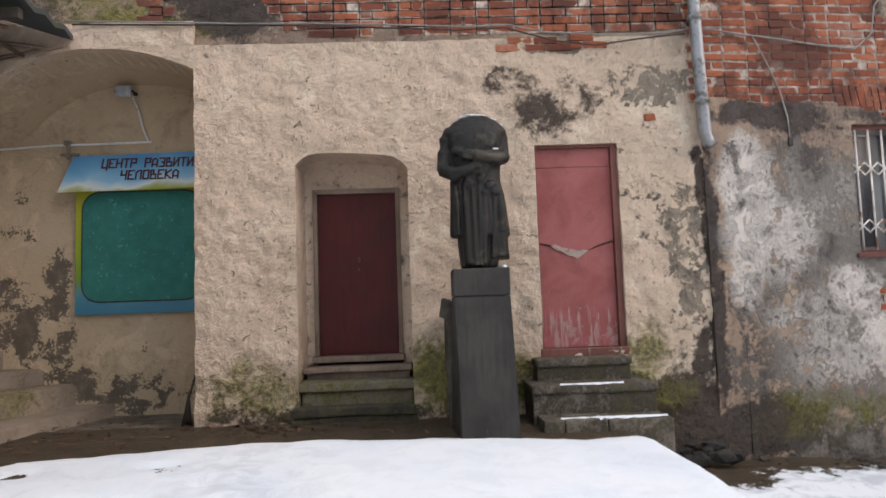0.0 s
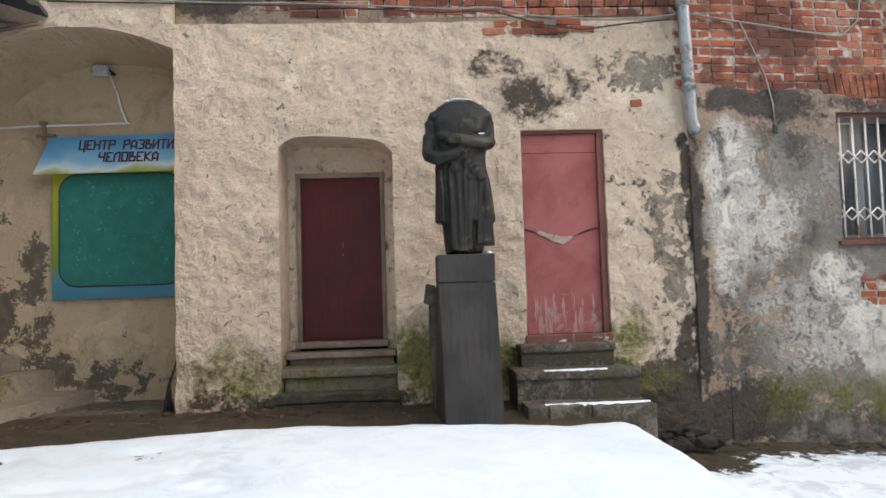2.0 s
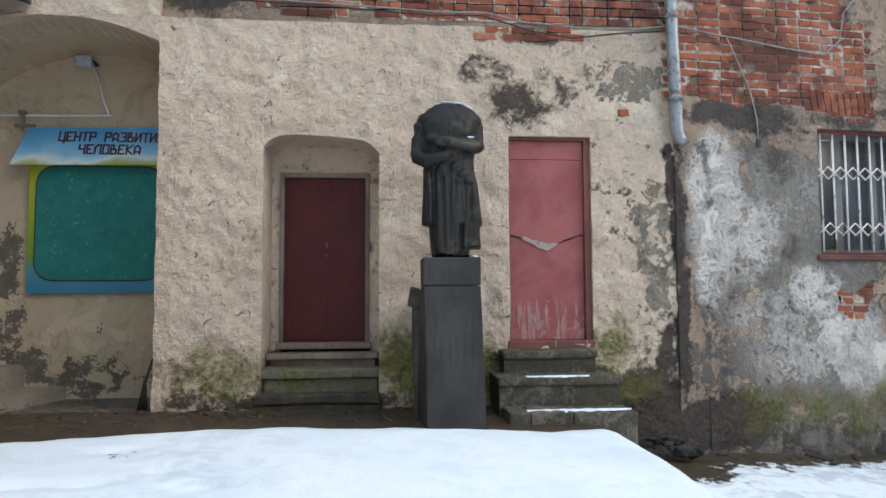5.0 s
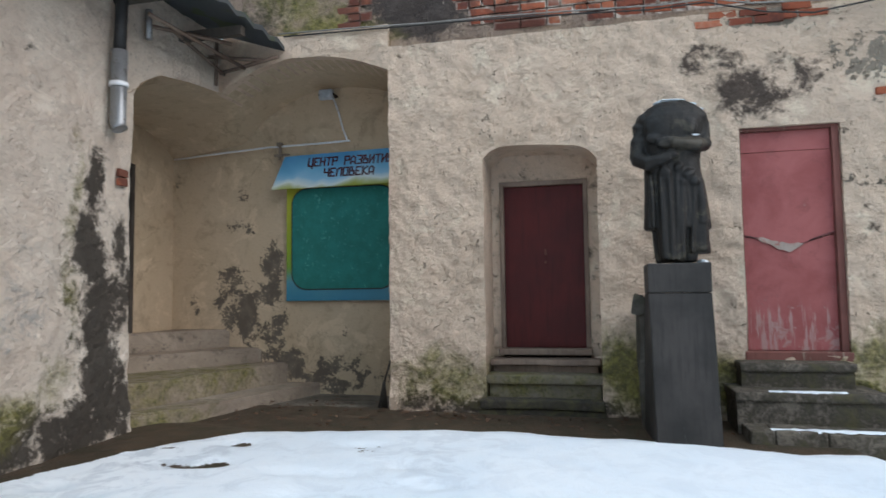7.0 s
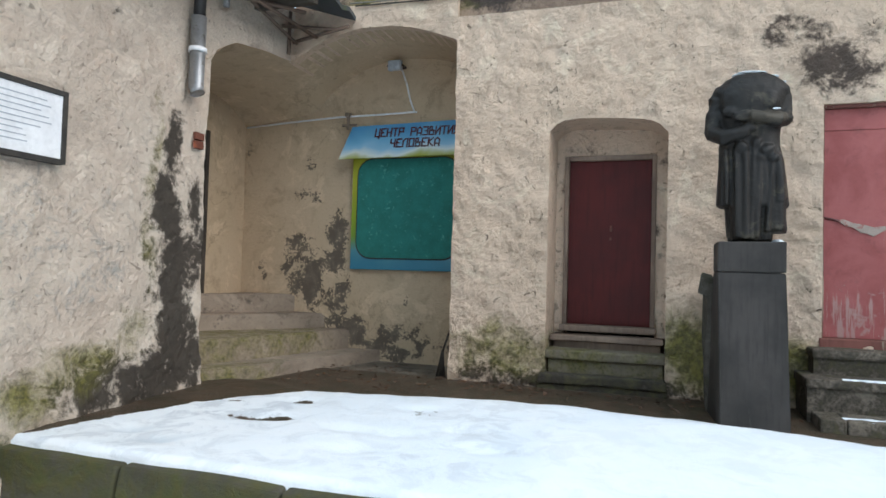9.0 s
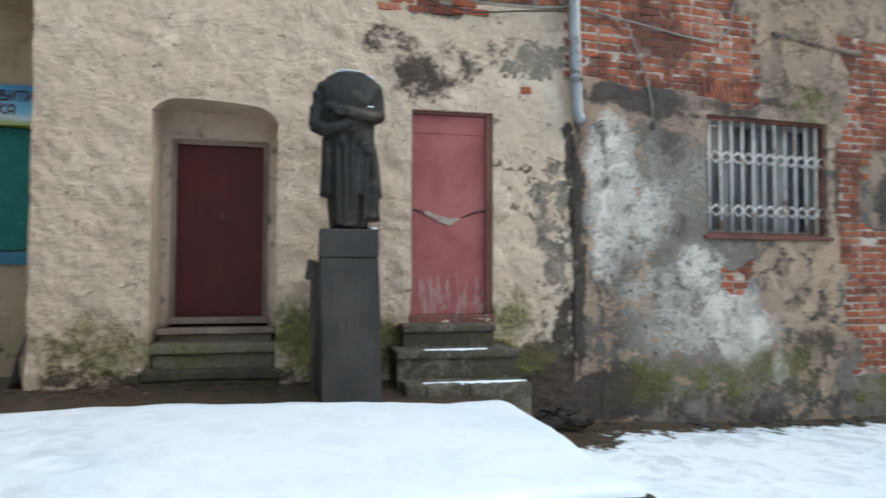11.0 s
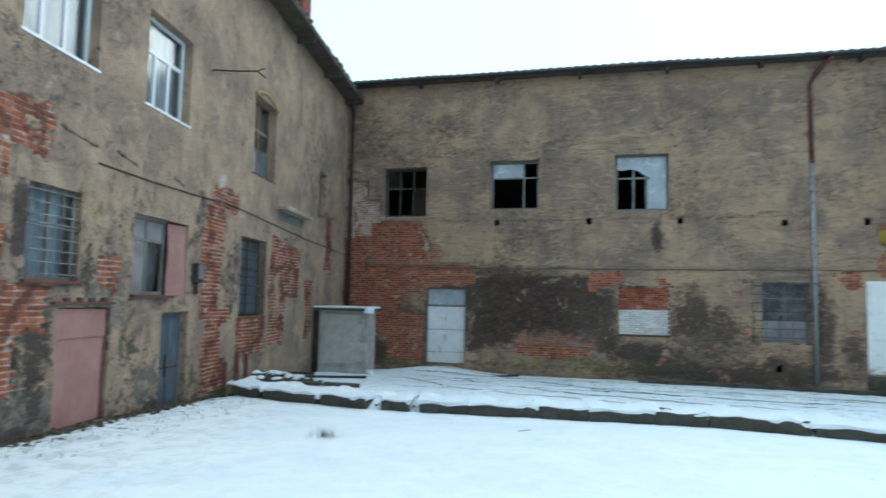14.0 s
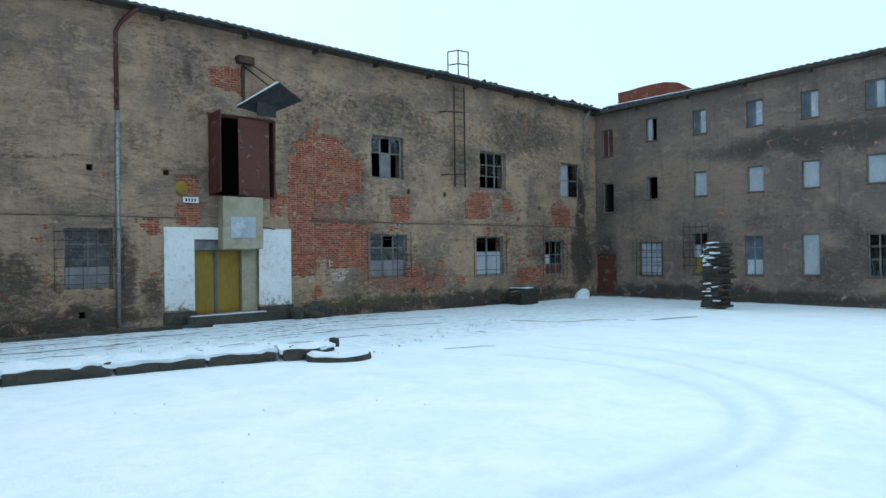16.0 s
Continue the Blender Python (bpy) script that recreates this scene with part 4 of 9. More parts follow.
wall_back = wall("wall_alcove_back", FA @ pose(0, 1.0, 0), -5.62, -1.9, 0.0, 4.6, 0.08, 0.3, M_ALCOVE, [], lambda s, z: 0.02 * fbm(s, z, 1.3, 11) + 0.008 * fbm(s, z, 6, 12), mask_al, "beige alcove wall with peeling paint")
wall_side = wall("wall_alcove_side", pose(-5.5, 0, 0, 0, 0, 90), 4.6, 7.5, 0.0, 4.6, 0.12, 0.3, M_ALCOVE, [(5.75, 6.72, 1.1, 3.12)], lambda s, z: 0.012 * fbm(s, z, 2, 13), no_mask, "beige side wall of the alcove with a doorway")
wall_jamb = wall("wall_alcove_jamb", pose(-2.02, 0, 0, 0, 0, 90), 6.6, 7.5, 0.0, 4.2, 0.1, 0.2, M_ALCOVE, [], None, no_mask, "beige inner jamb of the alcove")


def build_vault():
    """A low groin vault over the alcove, with a crease from the outer corner to the back wall."""
    v, f = [], []
    xs, ys = np.linspace(-5.55, -2.2, 30), np.linspace(4.9, 7.5, 26)
    for x in xs:
        for y in ys:
            za = arch_a(min(max(x, -4.2), -2.2)) - 0.03 * max(0, (y - 6.9) / 0.6) ** 2
            zl = arch_l(min(max(y, 5.06), 6.48)) - 0.14 * max(0, -4.2 - x) - 0.3 * max(0, (y - 6.7) / 0.8) ** 2
            fold = x + 4.2 + 0.12 * (y - 6.48)
            t = min(1, max(0, fold / 0.12 * 0.5 + 0.5))
            z = (zl * (1 - t) + za * t) if y > 6.45 else zl
            v.append((x, y, max(3.3, z)))
    w = len(ys)
    for i in range(len(xs) - 1):
        for j in range(w - 1):
            if xs[i + 1] > -4.13 and ys[j] < 6.5:
                continue
            f.append((i * w + j, i * w + j + 1, (i + 1) * w + j + 1, (i + 1) * w + j))
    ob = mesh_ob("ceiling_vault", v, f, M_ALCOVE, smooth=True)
    k = np.zeros((len(v), 4))
    set_mask(ob.data, k)
    return tagged(ob, "low plastered vault over the alcove steps", "ceiling", kind="structure")


build_vault()


def relief_l(s, z):
    return 0.02 + 0.04 * fbm(s, z, 0.9, 21) + 0.05 * fbm(s, z, 4.5, 22, 4) + 0.035 * fbm(s, z, 10, 23, 3) + 0.10 * np.clip(0.9 - z, 0, 1) * 0.8


def mask_l(s, z):
    k = np.zeros((*np.shape(s), 4))
    k[..., 0] = blobs([(4.62, 2.5, 0.12, 0.35, 0.72), (4.6, 1.95, 0.17, 0.5, 0.8), (4.68, 1.3, 0.2, 0.6, 0.82), (4.72, 0.75, 0.26, 0.5, 0.76), (4.55, 0.45, 0.6, 0.25, 0.75), (4.9, 1.5, 0.12, 1.0, 0.58), (4.5, 1.5, 0.3, 1.2, 0.4), (4.2, 0.45, 0.8, 0.25, 0.62), (3.95, 3.38, 0.16, 0.06, 0.5), (4.98, 0.6, 0.12, 0.4, 0.7), (3.3, 0.2, 0.6, 0.12, 0.6)], s, z)
    k[..., 1] = blobs([(4.42, 2.4, 0.09, 0.5, 0.45), (3.75, 0.62, 0.5, 0.22, 0.55), (3.35, 0.42, 0.35, 0.2, 0.6), (4.2, 0.85, 0.22, 0.25, 0.45), (4.42, 1.6, 0.08, 0.5, 0.4), (2.9, 0.3, 0.5, 0.2, 0.5)], s, z)
    k[..., 2] = blobs([(3.4, 1.6, 0.9, 0.8, 0.35), (4.1, 1.7, 0.4, 0.9, 0.25)], s, z)
    return k


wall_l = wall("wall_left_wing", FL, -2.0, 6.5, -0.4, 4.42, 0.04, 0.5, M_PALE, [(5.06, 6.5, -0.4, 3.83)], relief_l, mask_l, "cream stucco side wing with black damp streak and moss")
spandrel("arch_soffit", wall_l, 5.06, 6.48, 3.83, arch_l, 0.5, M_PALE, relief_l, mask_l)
wall_aa = wall("wall_over_arch", FA, -4.2, -2.22, 3.72, TOPA + 0.25, 0.03, 0.45, M_CREAM, [(-4.2, -2.22, 3.72, 4.13)], relief_a, mask_a, "cream wall over the alcove arch")
spandrel("arch_soffit", wall_aa, -4.2, -2.22, 4.13, arch_a, 0.45, M_CREAM, relief_a, mask_a, 20)

# ---------- wall R: the long patched wing ----------
R_BARE = [(-0.3, 2.45, 3.45, 4.05), (-0.3, 2.32, 4.0, 4.35), (-0.3, 1.95, 4.3, 4.55), (-0.3, 1.65, 4.5, 5.6), (3.6, 4.6, 3.95, 4.32), (3.6, 5.6, 3.5, 4.1), (3.6, 4.9, 2.95, 3.6), (3.52, 4.72, 1.6, 3.05), (3.6, 5.15, 0.75, 1.7), (3.75, 5.1, 0.1, 0.9),
          (5.05, 5.65, 1.05, 1.72), (6.82, 7.42, 1.6, 2.08), (1.9, 2.3, 1.32, 1.6), (10.75, 12.2, 3.6, 4.1), (10.4, 11.35, 1.2, 3.7), (10.6, 11.9, -0.5, 1.3), (12.4, 14.3, 0.1, 1.0), (14.6, 15.8, 0.2, 3.4), (15.3, 17.2, 1.6, 3.1), (20.0, 22.6, 2.6, 4.6), (17.8, 18.6, 0.4, 2.2)]
R_KEPT = [(3.92, 4.45, 2.0, 2.85), (4.55, 4.8, 0.3, 0.7), (5.0, 5.3, 3.75, 3.9), (11.5, 12.1, 0.2, 0.9), (15.0, 15.3, 1.0, 2.2)]


def patch_r(s, z):
    return slabs(R_BARE, s, z) - 1.2 * slabs(R_KEPT, s, z) + (0.35 + 0.05 * np.clip(s - 6, 0, 8)) * fbm(s, z, 1.5, 31) + (0.3 + 0.06 * np.clip(s - 6, 0, 8)) * fbm(s, z, 4.5, 32) - 0.9 * np.clip(fbm(s, z, 1.1, 39) - 0.02, 0, 1) * np.clip((s - 6) / 4, 0.25, 1)


def relief_r(s, z):
    return 0.043 * np.clip(1 - 4.0 * np.clip(patch_r(s, z) - 0.38, 0, 1), 0, 1) + 0.018 * fbm(s, z, 3.2, 33, 4) * np.clip(1.15 - 2.5 * np.clip(patch_r(s, z) - 0.35, 0, 1), 0.15, 1)


def mask_r(s, z):
    k = np.zeros((*np.shape(s), 4))
    k[..., 0] = blobs([(0.7, 3.25, 0.8, 0.22, 0.78), (2.2, 3.32, 0.9, 0.12, 0.6), (3.48, 2.5, 0.12, 0.7, 0.7), (4.95, 2.5, 0.25, 0.7, 0.72), (4.2, 2.4, 0.3, 0.45, 0.62), (6.55, 1.9, 0.2, 0.6, 0.55), (5.5, 0.6, 0.3, 0.7, 0.7), (2.7, 1.5, 0.7, 0.25, 0.45), (0.04, 1.5, 0.10, 1.4, 0.85), (0.05, 2.35, 0.09, 0.4, 0.85), (0.35, 0.1, 0.7, 0.35, 0.8), (1.1, 2.75, 0.3, 0.35, 0.5), (1.25, 1.95, 0.3, 0.3, 0.42), (4.3, 2.7, 0.35, 0.6, 0.6), (5.0, 2.4, 0.2, 0.9, 0.5), (6.7, 2.6, 0.35, 0.8, 0.35), (8.7, 2.2, 0.3, 1.0, 0.3), (4.9, 0.5, 0.4, 0.8, 0.6),
                       (5.6, 0.3, 0.4, 0.8, 0.55), (7.8, 0.5, 0.5, 0.7, 0.45), (10.1, 3.2, 0.4, 1.0, 0.55), (10.2, 1.9, 0.25, 0.5, 0.55), (12.0, 2.0, 0.5, 1.3, 0.5), (3.05, 1.1, 0.45, 0.5, 0.42), (3.2, 0.4, 0.5, 0.5, 0.5), (13.2, 0.4, 1.2, 0.5, 0.5),
                       (16.3, 2.6, 0.5, 1.0, 0.55), (18.5, 6.0, 2.2, 2.4, 0.4), (14.8, 1.8, 0.3, 1.4, 0.4), (2.0, 0.0, 3.0, 0.14, 0.5), (20.5, 2.0, 1.2, 2.0, 0.4)], s, z)
    field = 0.24 + 0.95 * fbm(s, z, 0.42, 35, 5) + 0.12 * np.clip((4.3 - z) / 4, -0.6, 1)
    k[..., 0] = np.maximum(k[..., 0], np.clip(field, 0, np.where(z > 3.6, 0.42, 0.52)) * np.clip(1.5 - 0.07 * s, 0.6, 1))
    # the dark channel grows towards the ground along the whole foot
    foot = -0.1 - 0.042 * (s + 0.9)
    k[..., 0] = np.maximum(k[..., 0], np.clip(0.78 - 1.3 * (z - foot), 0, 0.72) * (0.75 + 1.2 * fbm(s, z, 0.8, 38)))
    k[..., 1] = blobs([(0.9, 0.22, 0.6, 0.3, 0.48), (1.6, 0.15, 0.9, 0.25, 0.5), (2.6, 0.28, 0.8, 0.32, 0.5), (4.5, 0.0, 0.6, 0.3, 0.58), (2.95, 3.45, 0.35, 0.45, 0.4), (6.6, 2.9, 0.5, 0.4, 0.3), (7.7, 0.8, 0.35, 0.6, 0.3), (12, -0.4, 2.0, 0.25, 0.5), (2.9, 4.2, 0.7, 0.5, 0.25), (10.2, -0.2, 0.6, 0.3, 0.4)], s, z)
    k[..., 2] = blobs([(0.42, 2.3, 0.3, 0.8, 0.98), (0.35, 1.6, 0.22, 0.4, 0.8), (0.85, 2.0, 0.5, 0.5, 0.66), (1.55, 1.45, 0.3, 0.3, 0.9), (1.9, 1.05, 0.4, 0.3, 0.98), (2.15, 0.7, 0.55, 0.3, 0.98), (2.65, 0.25, 0.15, 0.35, 0.75), (1.3, 0.75, 0.9, 0.5, 0.55), (1.0, 1.2, 0.8, 0.4, 0.55), (1.2, 2.4, 1.0, 0.8, 0.38), (3.0, 1.45, 0.2, 0.2, 0.4), (4.3, 1.5, 0.3, 0.12, 0.6), (3.4, 3.6, 0.3, 0.3, 0.35), (8.0, 0.6, 0.4, 0.6, 0.3), (16.0, 1.5, 1.5, 1.5, 0.25), (11.2, 4.25, 0.25, 0.2, 0.55), (12.3, 3.6, 0.6, 0.12, 0.4), (10.7, 1.0, 0.3, 0.6, 0.3), (14.4, 2.6, 0.25, 1.2, 0.3)], s, z)
    k[..., 3] = np.clip((3.3 + 0.8 * fbm(s, z, 0.5, 37) - z) * 1.6, 0, 1) * np.clip(0.52 + 1.1 * fbm(s, z, 0.7, 36), 0, 0.8) * np.clip((13 - s) / 6, 0.2, 1)
    return k


R_WINS = {"u0": (1.85, 3.5, 5.1, 6.75), "u1": (4.82, 6.45, 5.07, 6.75), "u2": (7.86, 9.48, 5.0, 6.72), "u3": (12.95, 14.55, 4.78, 6.82), "u4": (19.05, 19.85, 4.5, 6.05),
          "w1": (1.63, 3.33, 1.84, 3.18), "w2": (5.14, 6.27, 1.75, 3.08), "w3": (7.73, 9.68, 1.58, 3.0), "w4": (12.42, 14.15, 1.1, 3.08),
          "pd": (5.88, 7.17, -0.42, 1.36), "bd": (8.8, 9.87, -0.6, 1.26)}
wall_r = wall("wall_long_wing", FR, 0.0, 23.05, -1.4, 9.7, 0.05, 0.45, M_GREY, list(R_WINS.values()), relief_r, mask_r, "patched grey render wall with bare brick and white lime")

# ---------- wall B: the far warehouse ----------


def mask_b(s, z):
    k = np.zeros((*np.shape(s), 4))
    # dark blobs; the two near s 43 sit by the inner corner
    k[..., 0] = blobs([(7.6, 1.4, 2.4, 1.1, 0.86), (9.8, 1.2, 1.6, 1.2, 0.8), (6.0, 1.9, 1.0, 0.7, 0.86), (8.5, 2.3, 2.6, 0.4, 0.62), (14.4, 1.2, 0.7, 0.9, 0.5), (6.0, 0.6, 1.2, 1.0, 0.7), (4.4, 1.6, 1.2, 1.3, 0.62), (13.4, 1.4, 1.2, 1.0, 0.55), (11.6, 0.0, 2.0, 0.5, 0.6), (6.2, 2.7, 2.5, 0.3, 0.5), (2.6, 0.6, 1.0, 1.0, 0.5), (14, -0.6, 5.0, 0.55, 0.62), (1.0, -0.5, 2.5, 0.5, 0.6), (12.1, 4.0, 0.25, 0.6, 0.6), (2.0, 1.0, 1.4, 1.4, 0.4), (24.0, 7.0, 1.6, 1.6, 0.36), (27.5, -0.8, 6, 0.5, 0.6), (36, -0.9, 8, 0.6, 0.66), (43.0, 1.2, 1.3, 2.0, 0.7),
                       (42.9, 3.6, 0.6, 2.2, 0.75), (7.5, 7.6, 2.6, 0.8, 0.3), (13, 8.0, 2.5, 0.8, 0.25), (29, 7.6, 4.5, 1.4, 0.40), (38, 7.6, 4.5, 1.5, 0.42), (25, 8.2, 2.5, 0.9, 0.36), (14.2, 0.6, 2.2, 1.0, 0.42), (15.3, 4.75, 2.6, 0.12, 0.4), (30, 6.8, 4, 1.6, 0.28), (38, 6.5, 3, 2.0, 0.28), (17.3, 1, 0.4, 2, 0.5), (18.1, 0.2, 0.5, 0.8, 0.5), (33, 3.4, 1.8, 0.9, 0.3)], s, z)
    # uneven dark field, a little stronger towards the bottom
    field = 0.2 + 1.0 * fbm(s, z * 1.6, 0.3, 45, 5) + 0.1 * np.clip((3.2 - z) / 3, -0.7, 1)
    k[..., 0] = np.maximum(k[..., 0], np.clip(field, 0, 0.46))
    k[..., 1] = blobs([(9, -0.65, 4.0, 0.35, 0.42), (3, -0.8, 2, 0.3, 0.4), (27, -0.6, 3, 0.3, 0.4), (37, 1.0, 1.2, 0.7, 0.25)], s, z)
    k[..., 2] = blobs([(1.4, 4.6, 1.2, 0.9, 0.85), (1.0, 5.5, 0.5, 0.6, 0.5), (2.2, 4.2, 0.7, 0.3, 0.55), (26.0, 0.7, 1.4, 0.9, 0.5), (9.4, 0.1, 0.5, 0.2, 0.5), (29.2, 3.3, 0.6, 0.2, 0.6), (34.0, 3.7, 0.3, 0.4, 0.5), (6.8, 2.0, 0.8, 0.2, 0.4), (28.5, 4.1, 0.4, 0.2, 0.4)], s, z)
    k[..., 3] = 0.55 * np.clip(blobs([(2.0, 3.0, 2.0, 2.2, 0.9), (7.6, 1.2, 2.6, 1.4, 1.0), (6.3, 2.3, 0.6, 0.3, 1.3), (8.7, 1.9, 0.5, 0.3, 1.3), (6.3, 0.5, 0.6, 0.4, 1.3), (8.4, 0.1, 1.8, 0.35, 1.3), (25.6, 3.0, 2.2, 3.2, 0.8), (29.5, 0.2, 3.5, 0.7, 0.95), (34.5, 3.8, 1.2, 0.6, 0.9), (38.5, 0.2, 1.4, 0.6, 0.9), (41, 3.3, 0.9, 0.8, 1.0), (31, 0.3, 1.4, 1.0, 0.9)], s, z), 0, 1)
    return k


B_BARE = [(24.0, 26.7, 4.0, 6.1), (23.6, 27.2, 4.3, 5.6), (24.6, 26.2, 4.6, 6.5), (23.55, 26.4, 3.55, 4.6), (23.7, 24.6, 2.6, 3.7), (23.8, 27.6, 1.5, 2.8), (23.85, 25.0, 0.6, 1.6), (25.9, 27.6, 0.9, 1.6), (28.9, 30.0, 3.1, 4.0), (29.9, 30.6, -0.1, 0.9), (33.7, 35.2, 3.4, 4.3), (36.3, 36.9, 3.8, 4.3),
          (20.5, 21.6, 7.9, 8.75), (19.2, 19.9, 2.75, 3.3), (22.9, 23.4, 3.0, 3.8), (40.3, 41.9, 3.0, 3.8), (37.5, 39.5, -0.3, 0.4), (19.2, 19.8, 3.75, 4.3),
          (1.3, 3.3, 3.3, 4.6), (-0.2, 1.2, 2.4, 4.0), (1.0, 3.4, 2.2, 2.9), (-0.2, 2.4, 0.3, 2.4), (2.0, 3.4, -0.6, 1.2), (3.5, 5.3, 2.3, 2.95), (7.2, 9.6, -0.25, 0.05), (9.8, 10.75, 2.3, 2.75)]
B_LIMED = [(-0.2, 0.9, 4.0, 6.3), (0.3, 1.5, 4.2, 5.6), (3.0, 3.5, 3.6, 4.2), (24.6, 26.4, 0.3, 1.3), (29.0, 29.8, 2.95, 3.2), (33.6, 34.0, 3.6, 4.1)]
B_KEPT = [(25.0, 27.6, 2.95, 3.6), (24.9, 25.6, 0.2, 1.3), (1.2, 2.2, 3.0, 3.3)]


def fray_b(s, z):
    return 0.5 * fbm(s, z, 1.2, 43) + 0.4 * fbm(s, z, 4.0, 44) - 0.75 * np.clip(fbm(s, z, 0.9, 46) - 0.03, 0, 1) * np.where(s < 12, 1.4, 0.5) - 1.2 * slabs(B_KEPT, s, z)


def patch_b(s, z):
    return slabs(B_BARE, s, z, 0.3) + fray_b(s, z) + np.where(s > 12, 0.16, 0.0)


def patch_b_limed(s, z):
    return (slabs(B_LIMED, s, z, 0.3) + fray_b(s, z)) * (patch_b(s, z) < 0.27)


B_WINS = {"b1": (1.68, 3.47, 4.9, 6.86), "b2": (6.0, 7.85, 5.12, 7.0), "b3": (10.64, 12.5, 5.02, 7.08), "b4": (15.48, 16.97, 0.43, 2.48), "hatch": (20.3, 23.05, 3.72, 6.9), "door_white": (3.53, 5.1, -0.77, 2.12),
          "bricked": (10.76, 12.5, 0.56, 2.3), "portal": (19.75, 22.3, -0.72, 2.1), "b6": (27.75, 29.57, 4.92, 6.87), "b7": (34.56, 36.5, 4.78, 6.76), "b8": (41.1, 43.0, 4.62, 6.66), "b9": (27.7, 29.76, 0.42, 2.36), "b10": (34.28, 36.28, 0.24, 2.3), "b11": (39.7, 41.4, 0.1, 2.1)}


B_HOLES = [(q - 0.1, q + 0.1, h - 0.11, h + 0.11) for q, h in ((0.25, 4.6), (6.27, 4.62), (9.7, 4.64), (12.88, 4.63), (16.25, 4.52), (18.75, 4.52), (24.4, 4.55), (27.1, 4.48), (29.85, 4.38), (32.1, 4.35), (34.2, 4.2), (36.75, 4.05), (39.2, 3.9), (30.1, -0.3), (16.0, -0.45))]


def relief_b(s, z):
    bare = np.clip(4 * (np.maximum(patch_b(s, z), patch_b_limed(s, z)) - 0.15), 0, 1)
    full = 0.055 + 0.02 * fbm(s, z, 0.8, 41) + 0.028 * fbm(s, z * 3.5, 1.6, 42, 4) + 0.05 * (z > 2.92) + 0.035 * np.clip((z - 4.68 - 0.25 * fbm(s, z, 0.6, 47)) * 14, 0, 1) * (s < 23.5) + 0.05 * np.clip((-0.35 - z) * 4, 0, 1)
    return full * (1 - bare)


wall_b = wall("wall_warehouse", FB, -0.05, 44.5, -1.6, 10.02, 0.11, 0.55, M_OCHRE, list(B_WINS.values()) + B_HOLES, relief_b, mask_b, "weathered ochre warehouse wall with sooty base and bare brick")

# ---------- wall C: the three-storey wing ----------
C_COLS = [(0.58, 1.38), (3.58, 4.26), (6.4, 7.14), (9.27, 10.09), (11.87, 12.67), (14.6, 15.4), (17.3, 18.1), (20.0, 20.8)]
C_WINS = {}
for i, (a, b) in enumerate(C_COLS):
    C_WINS[f"top{i}"] = (a, b, 7.74 if i else 7.15, 9.06 if i else 8.8)
    C_WINS[f"mid{i}"] = (a, b, 4.36 if i else 3.75, 5.7 if i else 5.55)
C_LOW = [(3.05, 4.42, 0.0, 1.9), (6.28, 7.12, 0.1, 2.38), (9.1, 10.0, 0.1, 2.13), (11.82, 12.62, 0.14, 2.17), (14.6, 15.5, 0.1, 2.1), (17.3, 18.2, 0.1, 2.1)]
for i, o in enumerate(C_LOW):
    C_WINS[f"low{i}"] = o
C_WINS["red_door"] = (0.15, 1.5, -1.1, 1.25)


def mask_c(s, z):
    k = np.zeros((*np.shape(s), 4))
    # dark blobs; those near s 0 sit by the inner corner
    k[..., 0] = blobs([(9, -1.0, 14, 0.55, 0.7), (0.8, 1.0, 1.4, 1.9, 0.6), (12, 6.6, 6, 0.8, 0.62), (17, 7.6, 4, 1.4, 0.55), (14.5, 1.9, 1.2, 0.8, 0.5), (7.7, 1.9, 0.8, 1.0, 0.5), (13.5, 2.5, 1.5, 0.9, 0.4), (0.2, 4, 0.6, 3, 0.5), (16, 6, 4, 2, 0.3), (5.5, 3.3, 3, 0.7, 0.25)], s, z)
    k[..., 0] = np.maximum(k[..., 0], np.clip(0.24 + 1.5 * fbm(s, z * 1.5, 0.22, 55, 5), 0, 0.58))
    k[..., 1] = blobs([(8.6, 0.6, 0.6, 1.3, 0.3)], s, z)
    k[..., 3] = blobs([(8.0, 3.4, 0.35, 0.14, 0.6), (5.8, 0.8, 0.3, 0.6, 0.4), (11.2, 1.6, 0.3, 0.5, 0.4), (8.9, 1.0, 0.15, 0.8, 0.5)], s, z)
    return k


wall_c = wall("wall_three_storey", FC, -0.05, 26.0, -1.8, 9.85, 0.2, 0.5, M_DIM, list(C_WINS.values()), lambda s, z: 0.02 * fbm(s, z, 0.9, 51), mask_c, "dull grey rendered wing with three rows of windows")

# ---------- shells behind the walls, near-black so that the openings look into dim rooms ---


def slab(name, fr, s0, s1, y0, y1, z0, z1, mat, label, category):
    return solo(name, box(s0, s1, y0, y1, z0, z1), mat, fr, label, category, kind="structure")


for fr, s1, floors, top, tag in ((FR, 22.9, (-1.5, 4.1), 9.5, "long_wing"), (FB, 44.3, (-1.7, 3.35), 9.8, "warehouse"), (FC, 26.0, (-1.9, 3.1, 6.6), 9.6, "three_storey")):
    slab(f"wall_back_{tag}", fr, 0.0, s1, 6.0, 6.3, -1.9, top, M_ROOM, "near-black shell wall behind the windows", "wall")
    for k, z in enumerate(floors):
        slab(f"floor_{tag}_{k + 1}", fr, 0.0, s1, 0.6, 6.0, z - 0.2, z, M_ROOM, "near-black room floor behind the windows", "floor")
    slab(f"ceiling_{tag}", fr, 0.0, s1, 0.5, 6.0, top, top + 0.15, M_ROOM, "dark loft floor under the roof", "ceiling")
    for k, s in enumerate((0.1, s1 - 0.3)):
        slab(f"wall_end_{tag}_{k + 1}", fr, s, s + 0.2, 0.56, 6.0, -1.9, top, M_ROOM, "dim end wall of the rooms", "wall")
